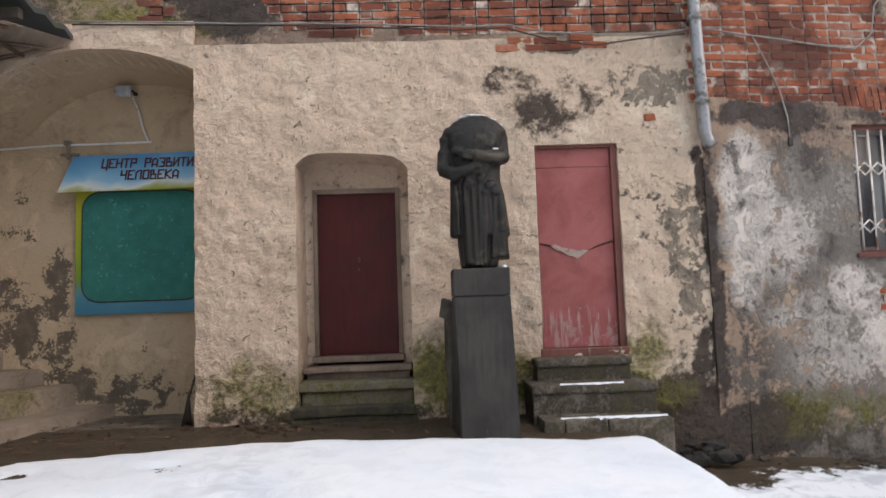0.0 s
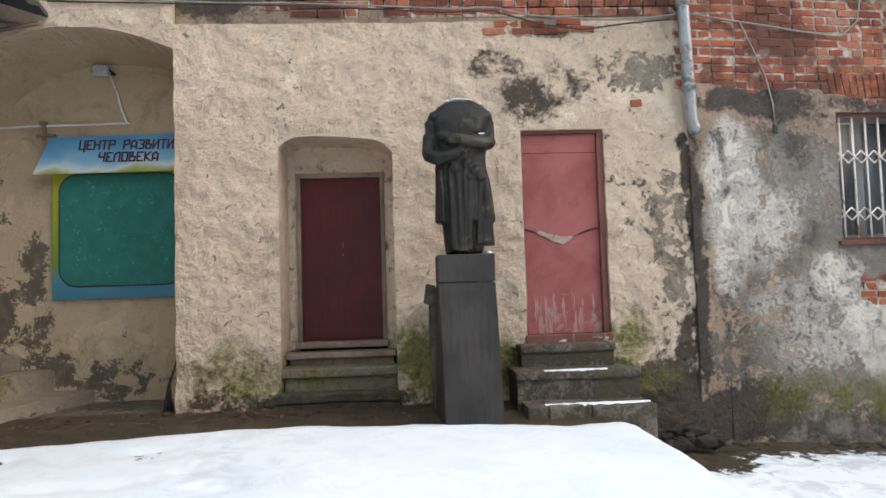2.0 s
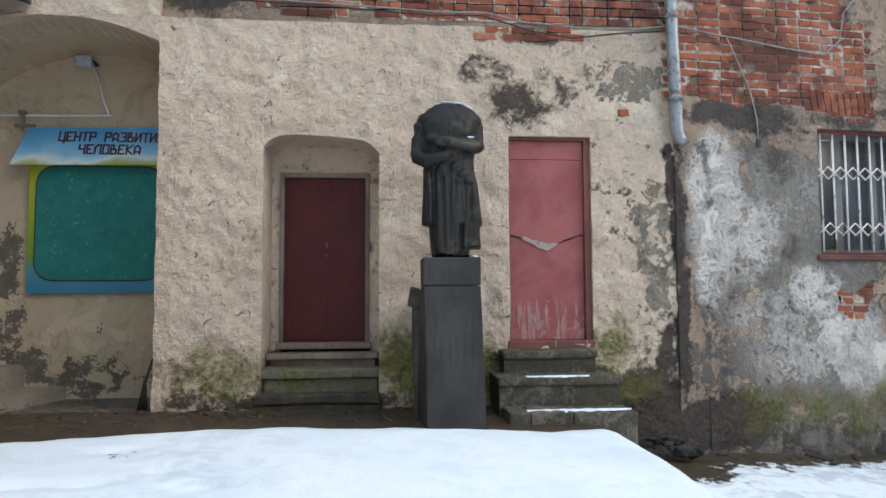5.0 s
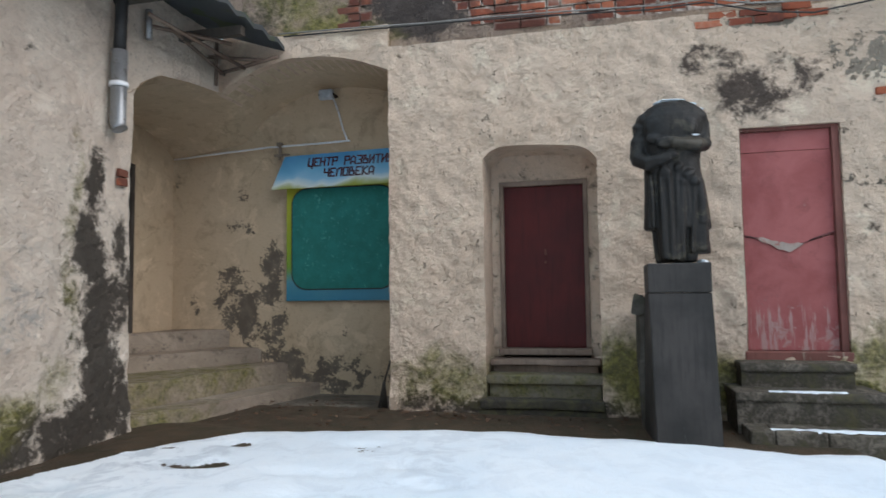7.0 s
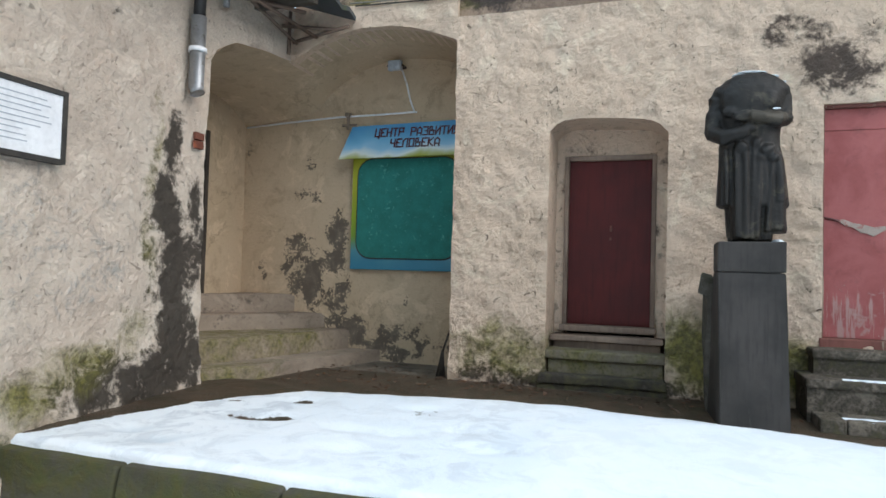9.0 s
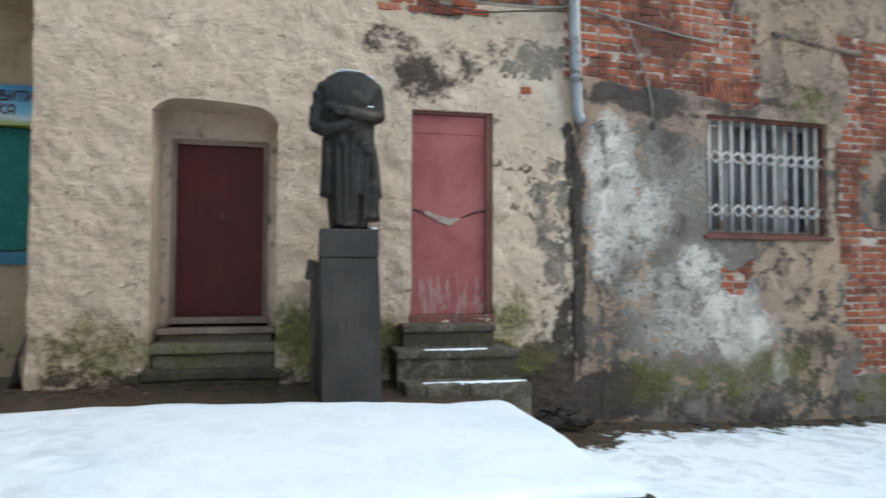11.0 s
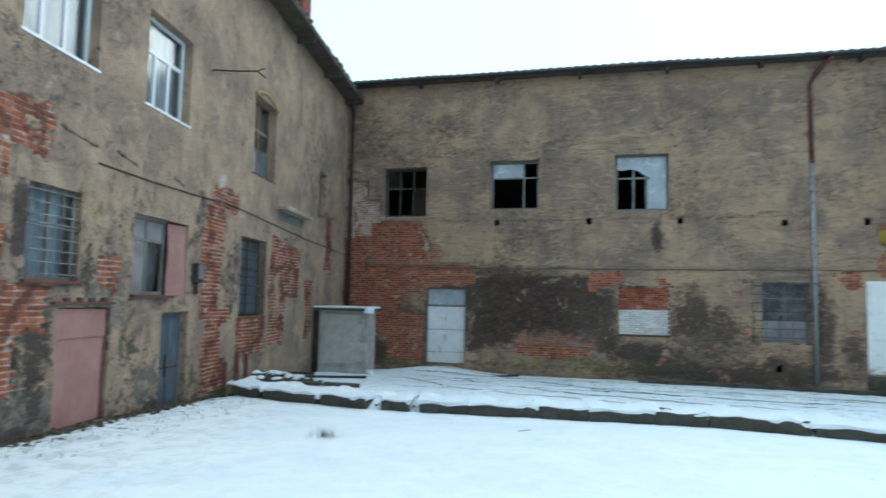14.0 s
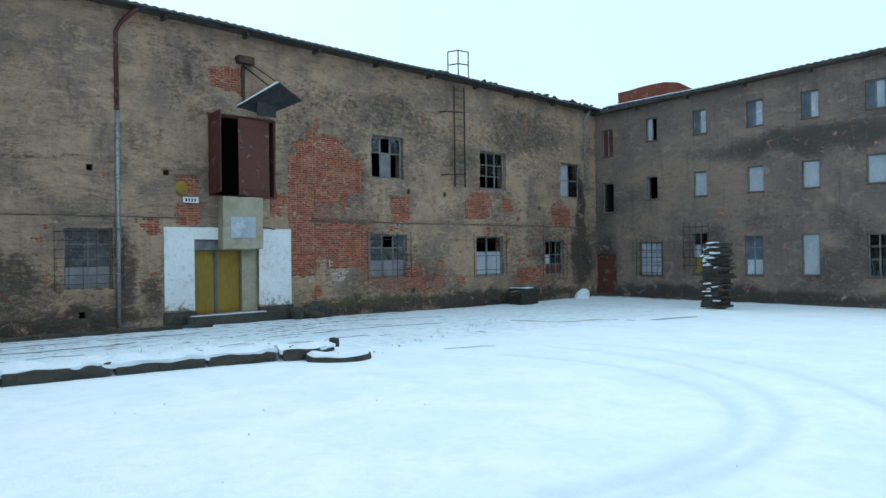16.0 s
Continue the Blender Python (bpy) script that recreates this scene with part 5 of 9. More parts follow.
slab("wall_porch_room", pose(-5.5, 0, 0, 0, 0, 90), 4.8, 7.4, 1.2, 1.4, 0.0, 4.5, M_ROOM, "dark lobby wall behind the alcove doorway", "wall")
slab("floor_porch_room", pose(-5.5, 0, 0, 0, 0, 90), 4.8, 7.4, 0.3, 1.2, 0.9, 1.08, M_ROOM, "dark lobby floor behind the alcove doorway", "floor")
slab("ceiling_porch_room", pose(-5.5, 0, 0, 0, 0, 90), 4.8, 7.4, 0.3, 1.4, 4.3, 4.5, M_ROOM, "dark lobby ceiling", "ceiling")
slab("wall_niche_back", FA, -1.4, 0.1, 0.64, 0.8, 0.0, 3.4, M_ROOM, "unseen near-black backing wall behind the door", "wall")
slab("wall_red_back", FA, 1.0, 2.2, 0.64, 0.8, 0.5, 3.4, M_ROOM, "unseen near-black backing wall behind the door", "wall")
# the far side of the yard, behind the camera
wall_d = wall("wall_behind_yard", pose(-26, -36, 0, 0, 0, 90), 0, 34, -1.9, 8.0, 0.6, 0.5, M_DIM, [], None, no_mask, "plain dull wall that closes the yard")
wall_e = wall("wall_behind_wing", pose(-4.2, -2.0, 0, 0, 0, 180), 0, 21.8, -0.6, 4.42, 0.4, 0.5, M_CREAM, [], None, no_mask, "plain stucco wall that closes the yard")
wall_f = wall("wall_c_far", pose(-3.8, -34.6, 0, 0, 0, 180), 0, 22.2, -1.9, 9.0, 0.6, 0.5, M_DIM, [], None, no_mask, "plain dull wall that closes the yard")

# ---------- roofs ----------


def roof(name, fr, s0, s1, z, over, rise, back, label, pitch=0.16, boards=True, curl=0.0, rafters=0.15, slope=lambda s: 0.0):
    """A sheet roof with waves, an overhanging eave with soffit and rafter tails."""
    ob = thing(name, fr, label, "roof", kind="structure")
    n = int((s1 - s0) / pitch)
    v, f = [], []
    for i in range(n + 1):
        s = s0 + (s1 - s0) * i / n
        w = 0.025 * (1 if i % 2 else -1)
        sag = curl * float(fbm(s, 0.0, 0.25, 61))
        for d, h in ((-over, 0.0), (back * 0.3, 0.3), (back, 1.0)):
            v.append((s, d, z + rise * h + w + (sag if d < 0 else 0)))
    for i in range(n):
        for k in range(2):
            a = i * 3 + k
            f += [(a, a + 3, a + 4, a + 1)]
    b = len(v)
    v += [(x, y, zz - 0.05) for x, y, zz in v]
    f += [tuple(b + q for q in reversed(t)) for t in f[: 2 * n]]
    f += [(i * 3, b + i * 3, b + (i + 1) * 3, (i + 1) * 3) for i in range(n)]
    sheet = mesh_ob("roof_sheet", v, f, M_ROOF)
    sheet.parent = ob
    if boards:
        part("soffit", box(s0, s1, -over + 0.06, 0.3, z - 0.17, z - 0.12), M_SOFFIT, ob, "dark boards under the eave")
        part("fascia", box(s0, s1, -over + 0.02, -over + 0.06, z - 0.17, z - 0.035), M_TIMBER, ob)
    k = s0 + 0.5
    while k < s1:
        lift = 0.0 if boards else 0.1
        part("rafter", box(k, k + (0.12 if boards else 0.07), -over + 0.08, 0.1, z - 0.172 - rafters + lift, z - 0.172 + lift), M_SOFFIT, ob)
        k += 3.1 if boards else 0.9
    for child in ob.children:
        for q in child.data.vertices:
            q.co.z += slope(q.co.x)
    return ob


def eave_b(s):
    return 0.23 * (1 - s / 44)


def eave_c(s):
    return 0.026 * (s - 1)


for wob, slope_of in ((wall_b, eave_b), (wall_c, eave_c)):
    for q in wob.data.vertices:
        if q.co.z > 9.7:
            q.co.z += slope_of(q.co.x)


roof("roof_warehouse", FB, -0.5, 44.9, 10.14, 0.65, 1.9, 6.5, "grey corrugated warehouse roof with a mossy sagging eave", curl=0.12, slope=eave_b)
roof("roof_long_wing", FR, 0.0, 23.5, 9.72, 0.7, 2.4, 6.5, "grey wing roof with a dark eave", curl=0.1)
roof("roof_three_storey", FC, -0.6, 26.5, 9.93, 0.5, 0.5, 6.5, "grey roof of the three-storey wing", curl=0.05, slope=eave_c)

ch = thing("chimney", FR @ pose(17.3, 0.35, 9.75), "short red-brown brick chimney behind the eave", "chimney")
part("stack", rough(box(-0.35, 0.35, -0.3, 0.3, -0.2, 0.75, bevel=0.02), 0.02, 3, 2), M_BRICK, ch)
part("cap", box(-0.42, 0.42, -0.37, 0.37, 0.76, 0.83, bevel=0.01), M_ROOF, ch)

# ---------- doors of the stucco wall ----------


def stone_mask(dark=0.3, moss=0.4, pale=0.0):
    def f(co):
        k = np.zeros((len(co), 4))
        k[:, 0], k[:, 1], k[:, 2] = dark, moss, pale
        return k
    return f


def build_red_door():
    d = thing("door_1", FA, "faded red sheet-clad door with a torn grey seam", "door", kind="structure")
    s0, s1, z0, z1 = RED
    part("door_frame", boxes([(s0, s0 + 0.02, 0.02, 0.2, z0, z1), (s1 - 0.06, s1, 0.02, 0.2, z0, z1), (s0 + 0.02, s1 - 0.06, 0.02, 0.2, z1 - 0.03, z1)], 0.006), M_DULLRED, d, "dull red-brown wooden frame")
    part("sill", box(s0 - 0.02, s1 + 0.02, -0.02, 0.2, z0 - 0.05, z0 + 0.035, bevel=0.01), M_DULLRED, d, "splintered red-brown sill board")
    a, b = s0 + 0.022, s1 - 0.063
    # three overlapping sheets; the seam sags in the middle
    part("leaf_top", box(a, b, 0.062, 0.11, 2.80, z1 - 0.032, bevel=0.004), M_RED, d)
    bm = bmesh.new()
    n = 14

    def seam(t):
        return 2.05 - 0.095 * math.sin(math.pi * min(1, max(0, 0.06 + 0.88 * t))) + 0.012 * math.sin(9 * t)

    for lo, hi, y in ((seam, lambda t: 2.795, 0.058), (lambda t: z0 + 0.04, lambda t: seam(t) - 0.008, 0.070)):
        rows = []
        for i in range(n + 1):
            t = i / n
            x = a + (b - a) * t
            yy = y + 0.006 * math.sin(5 * t + 2)
            rows.append([bm.verts.new(c) for c in ((x, yy, lo(t)), (x, yy, hi(t)), (x, 0.11, hi(t)), (x, 0.11, lo(t)))])
        for p, q in zip(rows, rows[1:]):
            for k in range(4):
                bm.faces.new((p[k], q[k], q[(k + 1) % 4], p[(k + 1) % 4]))
    part("leaf", bm, M_RED, d)
    bm = bmesh.new()
    pts = [bm.verts.new((a + (b - a) * t, 0.052, seam(t) + o)) for t, o in ((0.13, 0.0), (0.22, -0.028), (0.30, -0.025), (0.38, -0.055), (0.44, -0.05), (0.5, -0.07), (0.56, -0.045), (0.66, -0.012), (0.6, 0.012), (0.5, 0.008), (0.42, 0.022), (0.3, 0.012), (0.2, 0.024))]
    bm.faces.new(pts)
    got = bmesh.ops.extrude_face_region(bm, geom=bm.faces[:])
    for q in got["geom"]:
        if isinstance(q, bmesh.types.BMVert):
            q.co.y += 0.02
    part("torn_patch", bm, M_TORN, d, "torn grey patch where paint has gone")
    bm = bmesh.new()
    bm_tube(bm, [(a + (b - a) * t, 0.05, seam(t) + 0.004) for t in (0.0, 0.08, 0.16)], 0.0035, 6)
    bm_tube(bm, [(a + (b - a) * t, 0.05, seam(t) + 0.004 + 0.03 * (t - 0.7)) for t in (0.72, 0.85, 1.0)], 0.0035, 6)
    part("seam_wire", bm, M_DARKCABLE, d)
    steps = thing("door_steps", FA, "three worn stone steps with moss and thin snow", "steps", kind="structure")
    for s0, s1, y, z0, z1 in ((1.05, 1.93, -0.27, 0.70, 0.915), (0.95, 2.06, -0.56, 0.455, 0.705)):
        bm = bm_box(bmesh.new(), s0, s1, y + 0.03, 0.0, z0 - 0.1, z1 - 0.06)
        bm_box(bm, s0 - 0.015, s1 + 0.015, y, 0.01, z1 - 0.075, z1, bevel=0.02)
        rough(bm, 0.008, 7, 2)
        part("step", bm, M_STONE, steps, mask=stone_mask(0.62, 0.26))
    for s0, s1 in ((0.98, 1.16), (1.165, 1.52), (1.525, 2.09)):
        bm = box(s0, s1, -0.86, -0.28, -0.1, 0.452 - 0.01 * (s0 > 1.5), bevel=0.015)
        rough(bm, 0.012, 6, 2)
        part("step_block", bm, M_STONE, steps, mask=stone_mask(0.55, 0.25))
    for k, (s0, s1, y0, y1, z) in enumerate(((1.2, 1.78, -0.55, -0.46, 0.703), (1.14, 2.06, -0.85, -0.72, 0.450))):
        bm = bmesh.new()
        n = 40
        ring = []
        for i in range(n + 1):
            x = s0 + (s1 - s0) * i / n
            w = (0.25 + 0.75 * math.sin(math.pi * min(1, max(0.08, i / n)))) * (0.8 + 1.5 * noise.noise((x * 14, k, 0)))
            mid = (y0 + y1) / 2
            ring.append([bm.verts.new((x, mid + (c * (y1 - y0) / 2) * w, z + h)) for c, h in ((-1, 0.0), (-0.5, 0.012), (0.5, 0.012), (1, 0.0))])
        for p, q in zip(ring, ring[1:]):
            for j in range(3):
                bm.faces.new((p[j], q[j], q[j + 1], p[j + 1]))
        solo("snow_strip", bm, M_SNOWCAP, FA, "thin strip of snow on a stone step", "snow", "snow on the steps", kind="stuff")


build_red_door()


def build_niche_door():
    d = thing("door_2", FA, "dark maroon door deep in an arched stucco niche", "door", kind="structure")
    s0, s1, z0, z1 = -1.105, -0.275, 0.965, 2.665
    # plastered back of the niche round the door; its dark mask stands in for shade
    bm = boxes([(-1.3, s0 - 0.045, 0.5, 0.61, 0.3, 3.1), (s1 + 0.045, -0.06, 0.5, 0.61, 0.3, 3.1), (s0 - 0.045, s1 + 0.045, 0.5, 0.61, z1 + 0.05, 3.1)])
    solo("wall_niche", bm, M_CREAM, FA, "stucco back of the door niche", "wall", kind="structure", mask=stone_mask(0.3, 0.0))
    part("door_frame", boxes([(s0 - 0.045, s0, 0.475, 0.6, z0 - 0.04, z1 + 0.05), (s1, s1 + 0.045, 0.475, 0.6, z0 - 0.04, z1 + 0.05), (s0, s1, 0.475, 0.6, z1, z1 + 0.05)], 0.006), M_FRAMEWOOD, d, "worn grey-brown wooden frame")
    part("leaf", box(s0 + 0.002, s1 - 0.002, 0.52, 0.57, z0, z1 - 0.002, bevel=0.004), M_MAROON, d)
    part("latch", boxes([(s0 + 0.42, s0 + 0.445, 0.50, 0.52, 1.93, 1.99), (s0 + 0.42, s0 + 0.44, 0.50, 0.52, 1.84, 1.87)], 0.004), M_ROT, d, "small rusty latch")
    part("sill", box(s0 - 0.06, s1 + 0.06, 0.36, 0.6, 0.90, 0.963, bevel=0.012), M_FRAMEWOOD, d, "splintered grey sill board")
    steps = thing("niche_steps", FA, "low mossy stone and board steps in the niche", "steps", kind="structure")
    bm = rough(boxes([(-1.225, -0.14, 0.18, 0.5, 0.815, 0.872), (-1.2, -0.16, 0.25, 0.5, 0.6, 0.81)], 0.012), 0.012, 6, 2)
    part("step", bm, M_FRAMEWOOD, steps, "grey splintered board step")
    bm = rough(boxes([(-1.24, -0.12, 0.0, 0.3, 0.655, 0.745), (-1.22, -0.13, 0.06, 0.3, 0.4, 0.65)], 0.02), 0.012, 5, 2)
    part("step", bm, M_STONE, steps, "mossy stone step", mask=stone_mask(0.35, 0.42, 0.2))
    bm = rough(boxes([(-1.28, -0.11, -0.10, 0.06, 0.43, 0.52), (-1.30, -0.1, -0.07, 0.06, 0.2, 0.425)], 0.02), 0.018, 5, 3)
    part("step", bm, M_STONE, steps, "dark damp stone step", mask=stone_mask(0.75, 0.3))


build_niche_door()


# ---------- statue on its plinth ----------
def build_statue():
    p = thing("plinth", FA, "tall tapering dark granite plinth with streaks", "plinth")
    bm = bmesh.new()
    ring = []
    for z, a, b, ab, d0, d1 in ((0.25, 0.279, 0.762, 0.215, -1.03, -0.46), (1.525, 0.252, 0.727, 0.25, -0.97, -0.48)):
        ring.append([bm.verts.new(c) for c in ((a, d0, z), (b, d0, z), (b - 0.02, d1, z), (ab, d1, z))])
    for k in range(4):
        bm.faces.new((ring[0][k], ring[0][(k + 1) % 4], ring[1][(k + 1) % 4], ring[1][k]))
    bm.faces.new(ring[0][::-1])
    bm.faces.new(ring[1])
    bmesh.ops.bevel(bm, geom=bm.edges[:], offset=0.008, segments=2, affect="EDGES")
    bmesh.ops.subdivide_edges(bm, edges=bm.edges[:], cuts=3, use_grid_fill=True)
    rough(bm, 0.006, 6)
    part("shaft", bm, M_GRANITE, p)
    part("cap", rough(box(0.249, 0.728, -0.975, -0.475, 1.528, 1.762, bevel=0.012), 0.004, 6, 3), M_GRANITE, p)
    bm = rough(box(0.205, 0.66, -0.47, -0.08, 0.2, 1.42, bevel=0.03), 0.05, 5, 4)
    part("rough_back", bm, M_KERB, p, "rough unfinished stone back", mask=stone_mask(0.5, 0.2))
    bm = rough(box(0.145, 0.26, -0.5, -0.34, 1.33, 1.51, bevel=0.045), 0.035, 8, 2)
    part("stone_knob", bm, M_KERB, p, mask=stone_mask(0.4, 0.2))

    # the headless figure: one closed shape of a body in a long coat, forearms folded one above the other
    bm = bmesh.new()
    base = -0.72
    seg = 56

    def loft(levels, folds=0.0, count=9):
        rings = []
        for z, a, b, d in levels:
            cxx, w, r = (a + b) / 2, (b - a) / 2, []
            for k in range(seg):
                an = 2 * math.pi * k / seg
                c, q = math.cos(an), math.sin(an)
                f = folds * (math.sin(count * an + 0.9) + 0.5 * math.sin((2 * count + 1) * an)) * min(1.0, max(0.0, (2.55 - z) / 0.4))
                e = (abs(c) ** 2.5 + abs(q) ** 2.5) ** (-1 / 2.5)
                r.append(bm.verts.new((cxx + (w + 0.4 * f) * e * c, base + (d + f) * e * q, z)))
            rings.append(r)
        for u, v in zip(rings, rings[1:]):
            for k in range(seg):
                bm.faces.new((u[k], u[(k + 1) % seg], v[(k + 1) % seg], v[k]))
        bm.faces.new(rings[0][::-1])
        bm.faces.new(rings[-1])

    def limb(pts, r0, r1):
        bm_tube(bm, pts, r0, 16, r1)

    # gown, coat and torso
    loft([(1.775, 0.345, 0.655, 0.15), (1.82, 0.335, 0.66, 0.155), (2.1, 0.31, 0.70, 0.165), (2.45, 0.30, 0.68, 0.155)], 0.022, 8)
    loft([(1.84, 0.56, 0.75, 0.13), (1.86, 0.55, 0.765, 0.15), (1.95, 0.55, 0.75, 0.15), (2.2, 0.54, 0.755, 0.15), (2.4, 0.53, 0.72, 0.14)], 0.008, 5)
    loft([(2.045, 0.26, 0.765, 0.15), (2.06, 0.253, 0.77, 0.16), (2.25, 0.255, 0.762, 0.168), (2.42, 0.262, 0.735, 0.165), (2.53, 0.268, 0.71, 0.16), (2.62, 0.275, 0.705, 0.162), (2.75, 0.262, 0.72, 0.175), (2.88, 0.245, 0.74, 0.18), (2.97, 0.235, 0.75, 0.165), (3.03, 0.265, 0.735, 0.145), (3.08, 0.315, 0.69, 0.115), (3.11, 0.375, 0.61, 0.08), (3.12, 0.45, 0.55, 0.03)], 0.010, 9)
    # arms
    limb([(0.30, base, 2.98), (0.255, base - 0.005, 2.90), (0.232, base - 0.015, 2.78), (0.222, base - 0.04, 2.66), (0.235, base - 0.07, 2.61)], 0.082, 0.07)
    limb([(0.222, base - 0.06, 2.63), (0.29, base - 0.15, 2.585), (0.37, base - 0.19, 2.60), (0.46, base - 0.20, 2.625)], 0.066, 0.042)
    limb([(0.68, base, 2.98), (0.715, base - 0.005, 2.90), (0.722, base - 0.02, 2.80), (0.725, base - 0.06, 2.735)], 0.084, 0.068)
    limb([(0.735, base - 0.05, 2.735), (0.66, base - 0.16, 2.715), (0.57, base - 0.205, 2.725), (0.48, base - 0.205, 2.735)], 0.064, 0.044)
    for x, y, z, a, b, c in ((0.43, -0.195, 2.74, 0.08, 0.045, 0.045), (0.47, -0.195, 2.64, 0.055, 0.04, 0.035), (0.36, -0.13, 2.79, 0.09, 0.045, 0.05), (0.30, 0.0, 2.965, 0.085, 0.11, 0.085), (0.69, 0.0, 2.965, 0.085, 0.11, 0.085), (0.6, -0.13, 2.87, 0.08, 0.05, 0.09), (0.4, -0.12, 2.9, 0.1, 0.05, 0.08)):
        bmesh.ops.create_icosphere(bm, subdivisions=3, radius=1, matrix=Matrix.Translation((x, base + y, z)) @ Matrix.Diagonal((a, b, c, 1)))
    # hanging folds, a sash end and the open edge of the coat
    for x0, x1, y0, z0, z1, r in ((0.40, 0.385, -0.16, 1.79, 2.50, 0.026), (0.455, 0.445, -0.175, 1.79, 2.52, 0.020), (0.49, 0.50, -0.17, 1.79, 2.50, 0.016), (0.53, 0.55, -0.165, 1.8, 2.42, 0.020), (0.60, 0.64, -0.15, 1.84, 2.52, 0.020), (0.31, 0.30, -0.145, 2.06, 2.5, 0.022), (0.70, 0.68, -0.135, 2.08, 2.45, 0.03)):
        limb([(x1, base + y0 * 0.95, z1), ((x0 + x1) / 2 + 0.006, base + y0 * 1.04, (z0 + z1) / 2), (x0, base + y0, z0)], r * 0.8, r)
    for x, z, r in ((0.52, 2.54, 0.045), (0.59, 2.48, 0.05), (0.645, 2.42, 0.04), (0.55, 2.42, 0.035), (0.42, 2.5, 0.05)):
        bmesh.ops.create_icosphere(bm, subdivisions=2, radius=r, matrix=Matrix.Translation((x, base - 0.15, z)))
    for q in bm.verts:
        q.co += 0.014 * noise.noise_vector(q.co * 8) + 0.009 * noise.noise_vector(q.co * 23)
    st = solo("statue", bm, M_BRONZE, FA, "headless statue in a long coat, dark weathered stone, on a plinth", "statue")
    rm = st.modifiers.new("remesh", "REMESH")
    rm.mode, rm.voxel_size, rm.use_smooth_shade = "VOXEL", 0.010, True
    # snow lying on its shoulders and forearms
    bm = bmesh.new()
    for x, y, z, a, b, c in ((0.50, -0.02, 3.122, 0.11, 0.05, 0.012), (0.40, 0.0, 3.11, 0.05, 0.04, 0.012), (0.64, -0.02, 3.09, 0.06, 0.03, 0.012), (0.72, 0.0, 3.04, 0.03, 0.04, 0.010), (0.56, -0.10, 3.07, 0.06, 0.012, 0.008), (0.655, -0.215, 2.785, 0.028, 0.012, 0.006)):
        bmesh.ops.create_icosphere(bm, subdivisions=3, radius=1, matrix=Matrix.Translation((x, base + y, z)) @ Matrix.Diagonal((a, b, c, 1)))
    rough(bm, 0.008, 14)
    solo("snow_cap", bm, M_SNOWCAP, FA, "thin snow lying on the statue's shoulders", "snow", "snow on the statue", kind="stuff")
    bm = bmesh.new()
    bmesh.ops.create_icosphere(bm, subdivisions=3, radius=1, matrix=Matrix.Translation((0.70, base + 0.0, 1.77)) @ Matrix.Diagonal((0.04, 0.09, 0.03, 1)))
    rough(bm, 0.012, 12)
    solo("snow_cap", bm, M_SNOWCAP, FA, "small heap of snow on the plinth's edge", "snow", "snow on the statue", kind="stuff")


build_statue()


# ---------- pipes and cables ----------
def downpipe(fr, pts, r, mat, label, collars=(), band=None, group="downpipes"):
    ob = thing("downpipe", fr, label, "downpipe", group)
    part("pipe", tube(pts, r, 14), mat, ob)
    for x, y, z in collars:
        part("collar", tube([(x, y, z - 0.03), (x, y, z + 0.03)], r * 1.14, 14), mat, ob)
        part("bracket", boxes([(x - 0.012, x + 0.012, y, 0.03, z - 0.02, z + 0.02)]), M_IRON, ob)
    if band:
        x, y, z = band
        part("band", tube([(x, y, z - 0.02), (x, y, z + 0.02)], r * 1.2, 14), M_WHITE, ob, "white band")
    return ob


downpipe(FA, [(2.905, -0.13, 2.93), (2.875, -0.12, 2.99), (2.85, -0.12, 3.06), (2.82, -0.12, 4.1), (2.80, -0.12, 5.6), (2.78, -0.12, 9.0), (2.78, -0.5, 9.55)], 0.062, M_ZINC, "dented zinc downpipe that ends above the ground", [(2.84, -0.12, 3.4), (2.815, -0.12, 4.25), (2.80, -0.12, 5.6)])
downpipe(FL, [(4.76, -0.14, 2.97), (4.76, -0.12, 3.02), (4.765, -0.12, 3.66)], 0.066, M_ZINC, "zinc downpipe stub under a black pipe", [], (4.762, -0.12, 3.36))
downpipe(FL, [(4.765, -0.12, 3.6), (4.78, -0.12, 4.1), (4.79, -0.12, 4.4)], 0.052, M_BLACKPIPE, "black downpipe on the stucco wing")
part("pipe_trace", tube([(0.30, -0.035, 1.7), (0.32, -0.035, 0.9), (0.31, -0.035, -0.1)], 0.008, 8), M_DARKCABLE, None, m=FR)
tagged(bpy.data.objects["pipe_trace"], "thin dark pipe run down the damp joint", "pipe")


def cable(name, fr, pts, r, mat, label, group="cables"):
    return solo(name, tube(pts, r, 6), mat, fr, label, "cable", group)


cable("wall_cable", FA, [(-3.45, -0.06, 4.38), (-2.6, -0.05, 4.36), (-1.8, -0.06, 4.32), (-1.0, -0.05, 4.31), (-0.2, -0.07, 4.27), (0.5, -0.06, 4.24), (0.95, -0.06, 4.25), (1.3, -0.07, 4.16), (2.0, -0.09, 4.11), (2.5, -0.10, 4.12), (2.75, -0.1, 4.15)], 0.008, M_CABLE, "grey cable along the top of the stucco wall")
cable("wall_cable", FA, [(-3.4, -0.05, 4.35), (-2.2, -0.05, 4.32), (-0.9, -0.06, 4.28), (0.4, -0.05, 4.21), (0.9, -0.06, 4.22), (1.4, -0.07, 4.07), (1.8, -0.08, 4.01), (2.3, -0.09, 4.07), (2.72, -0.1, 4.1)], 0.008, M_DARKCABLE, "dark cable sagging along the stucco wall")
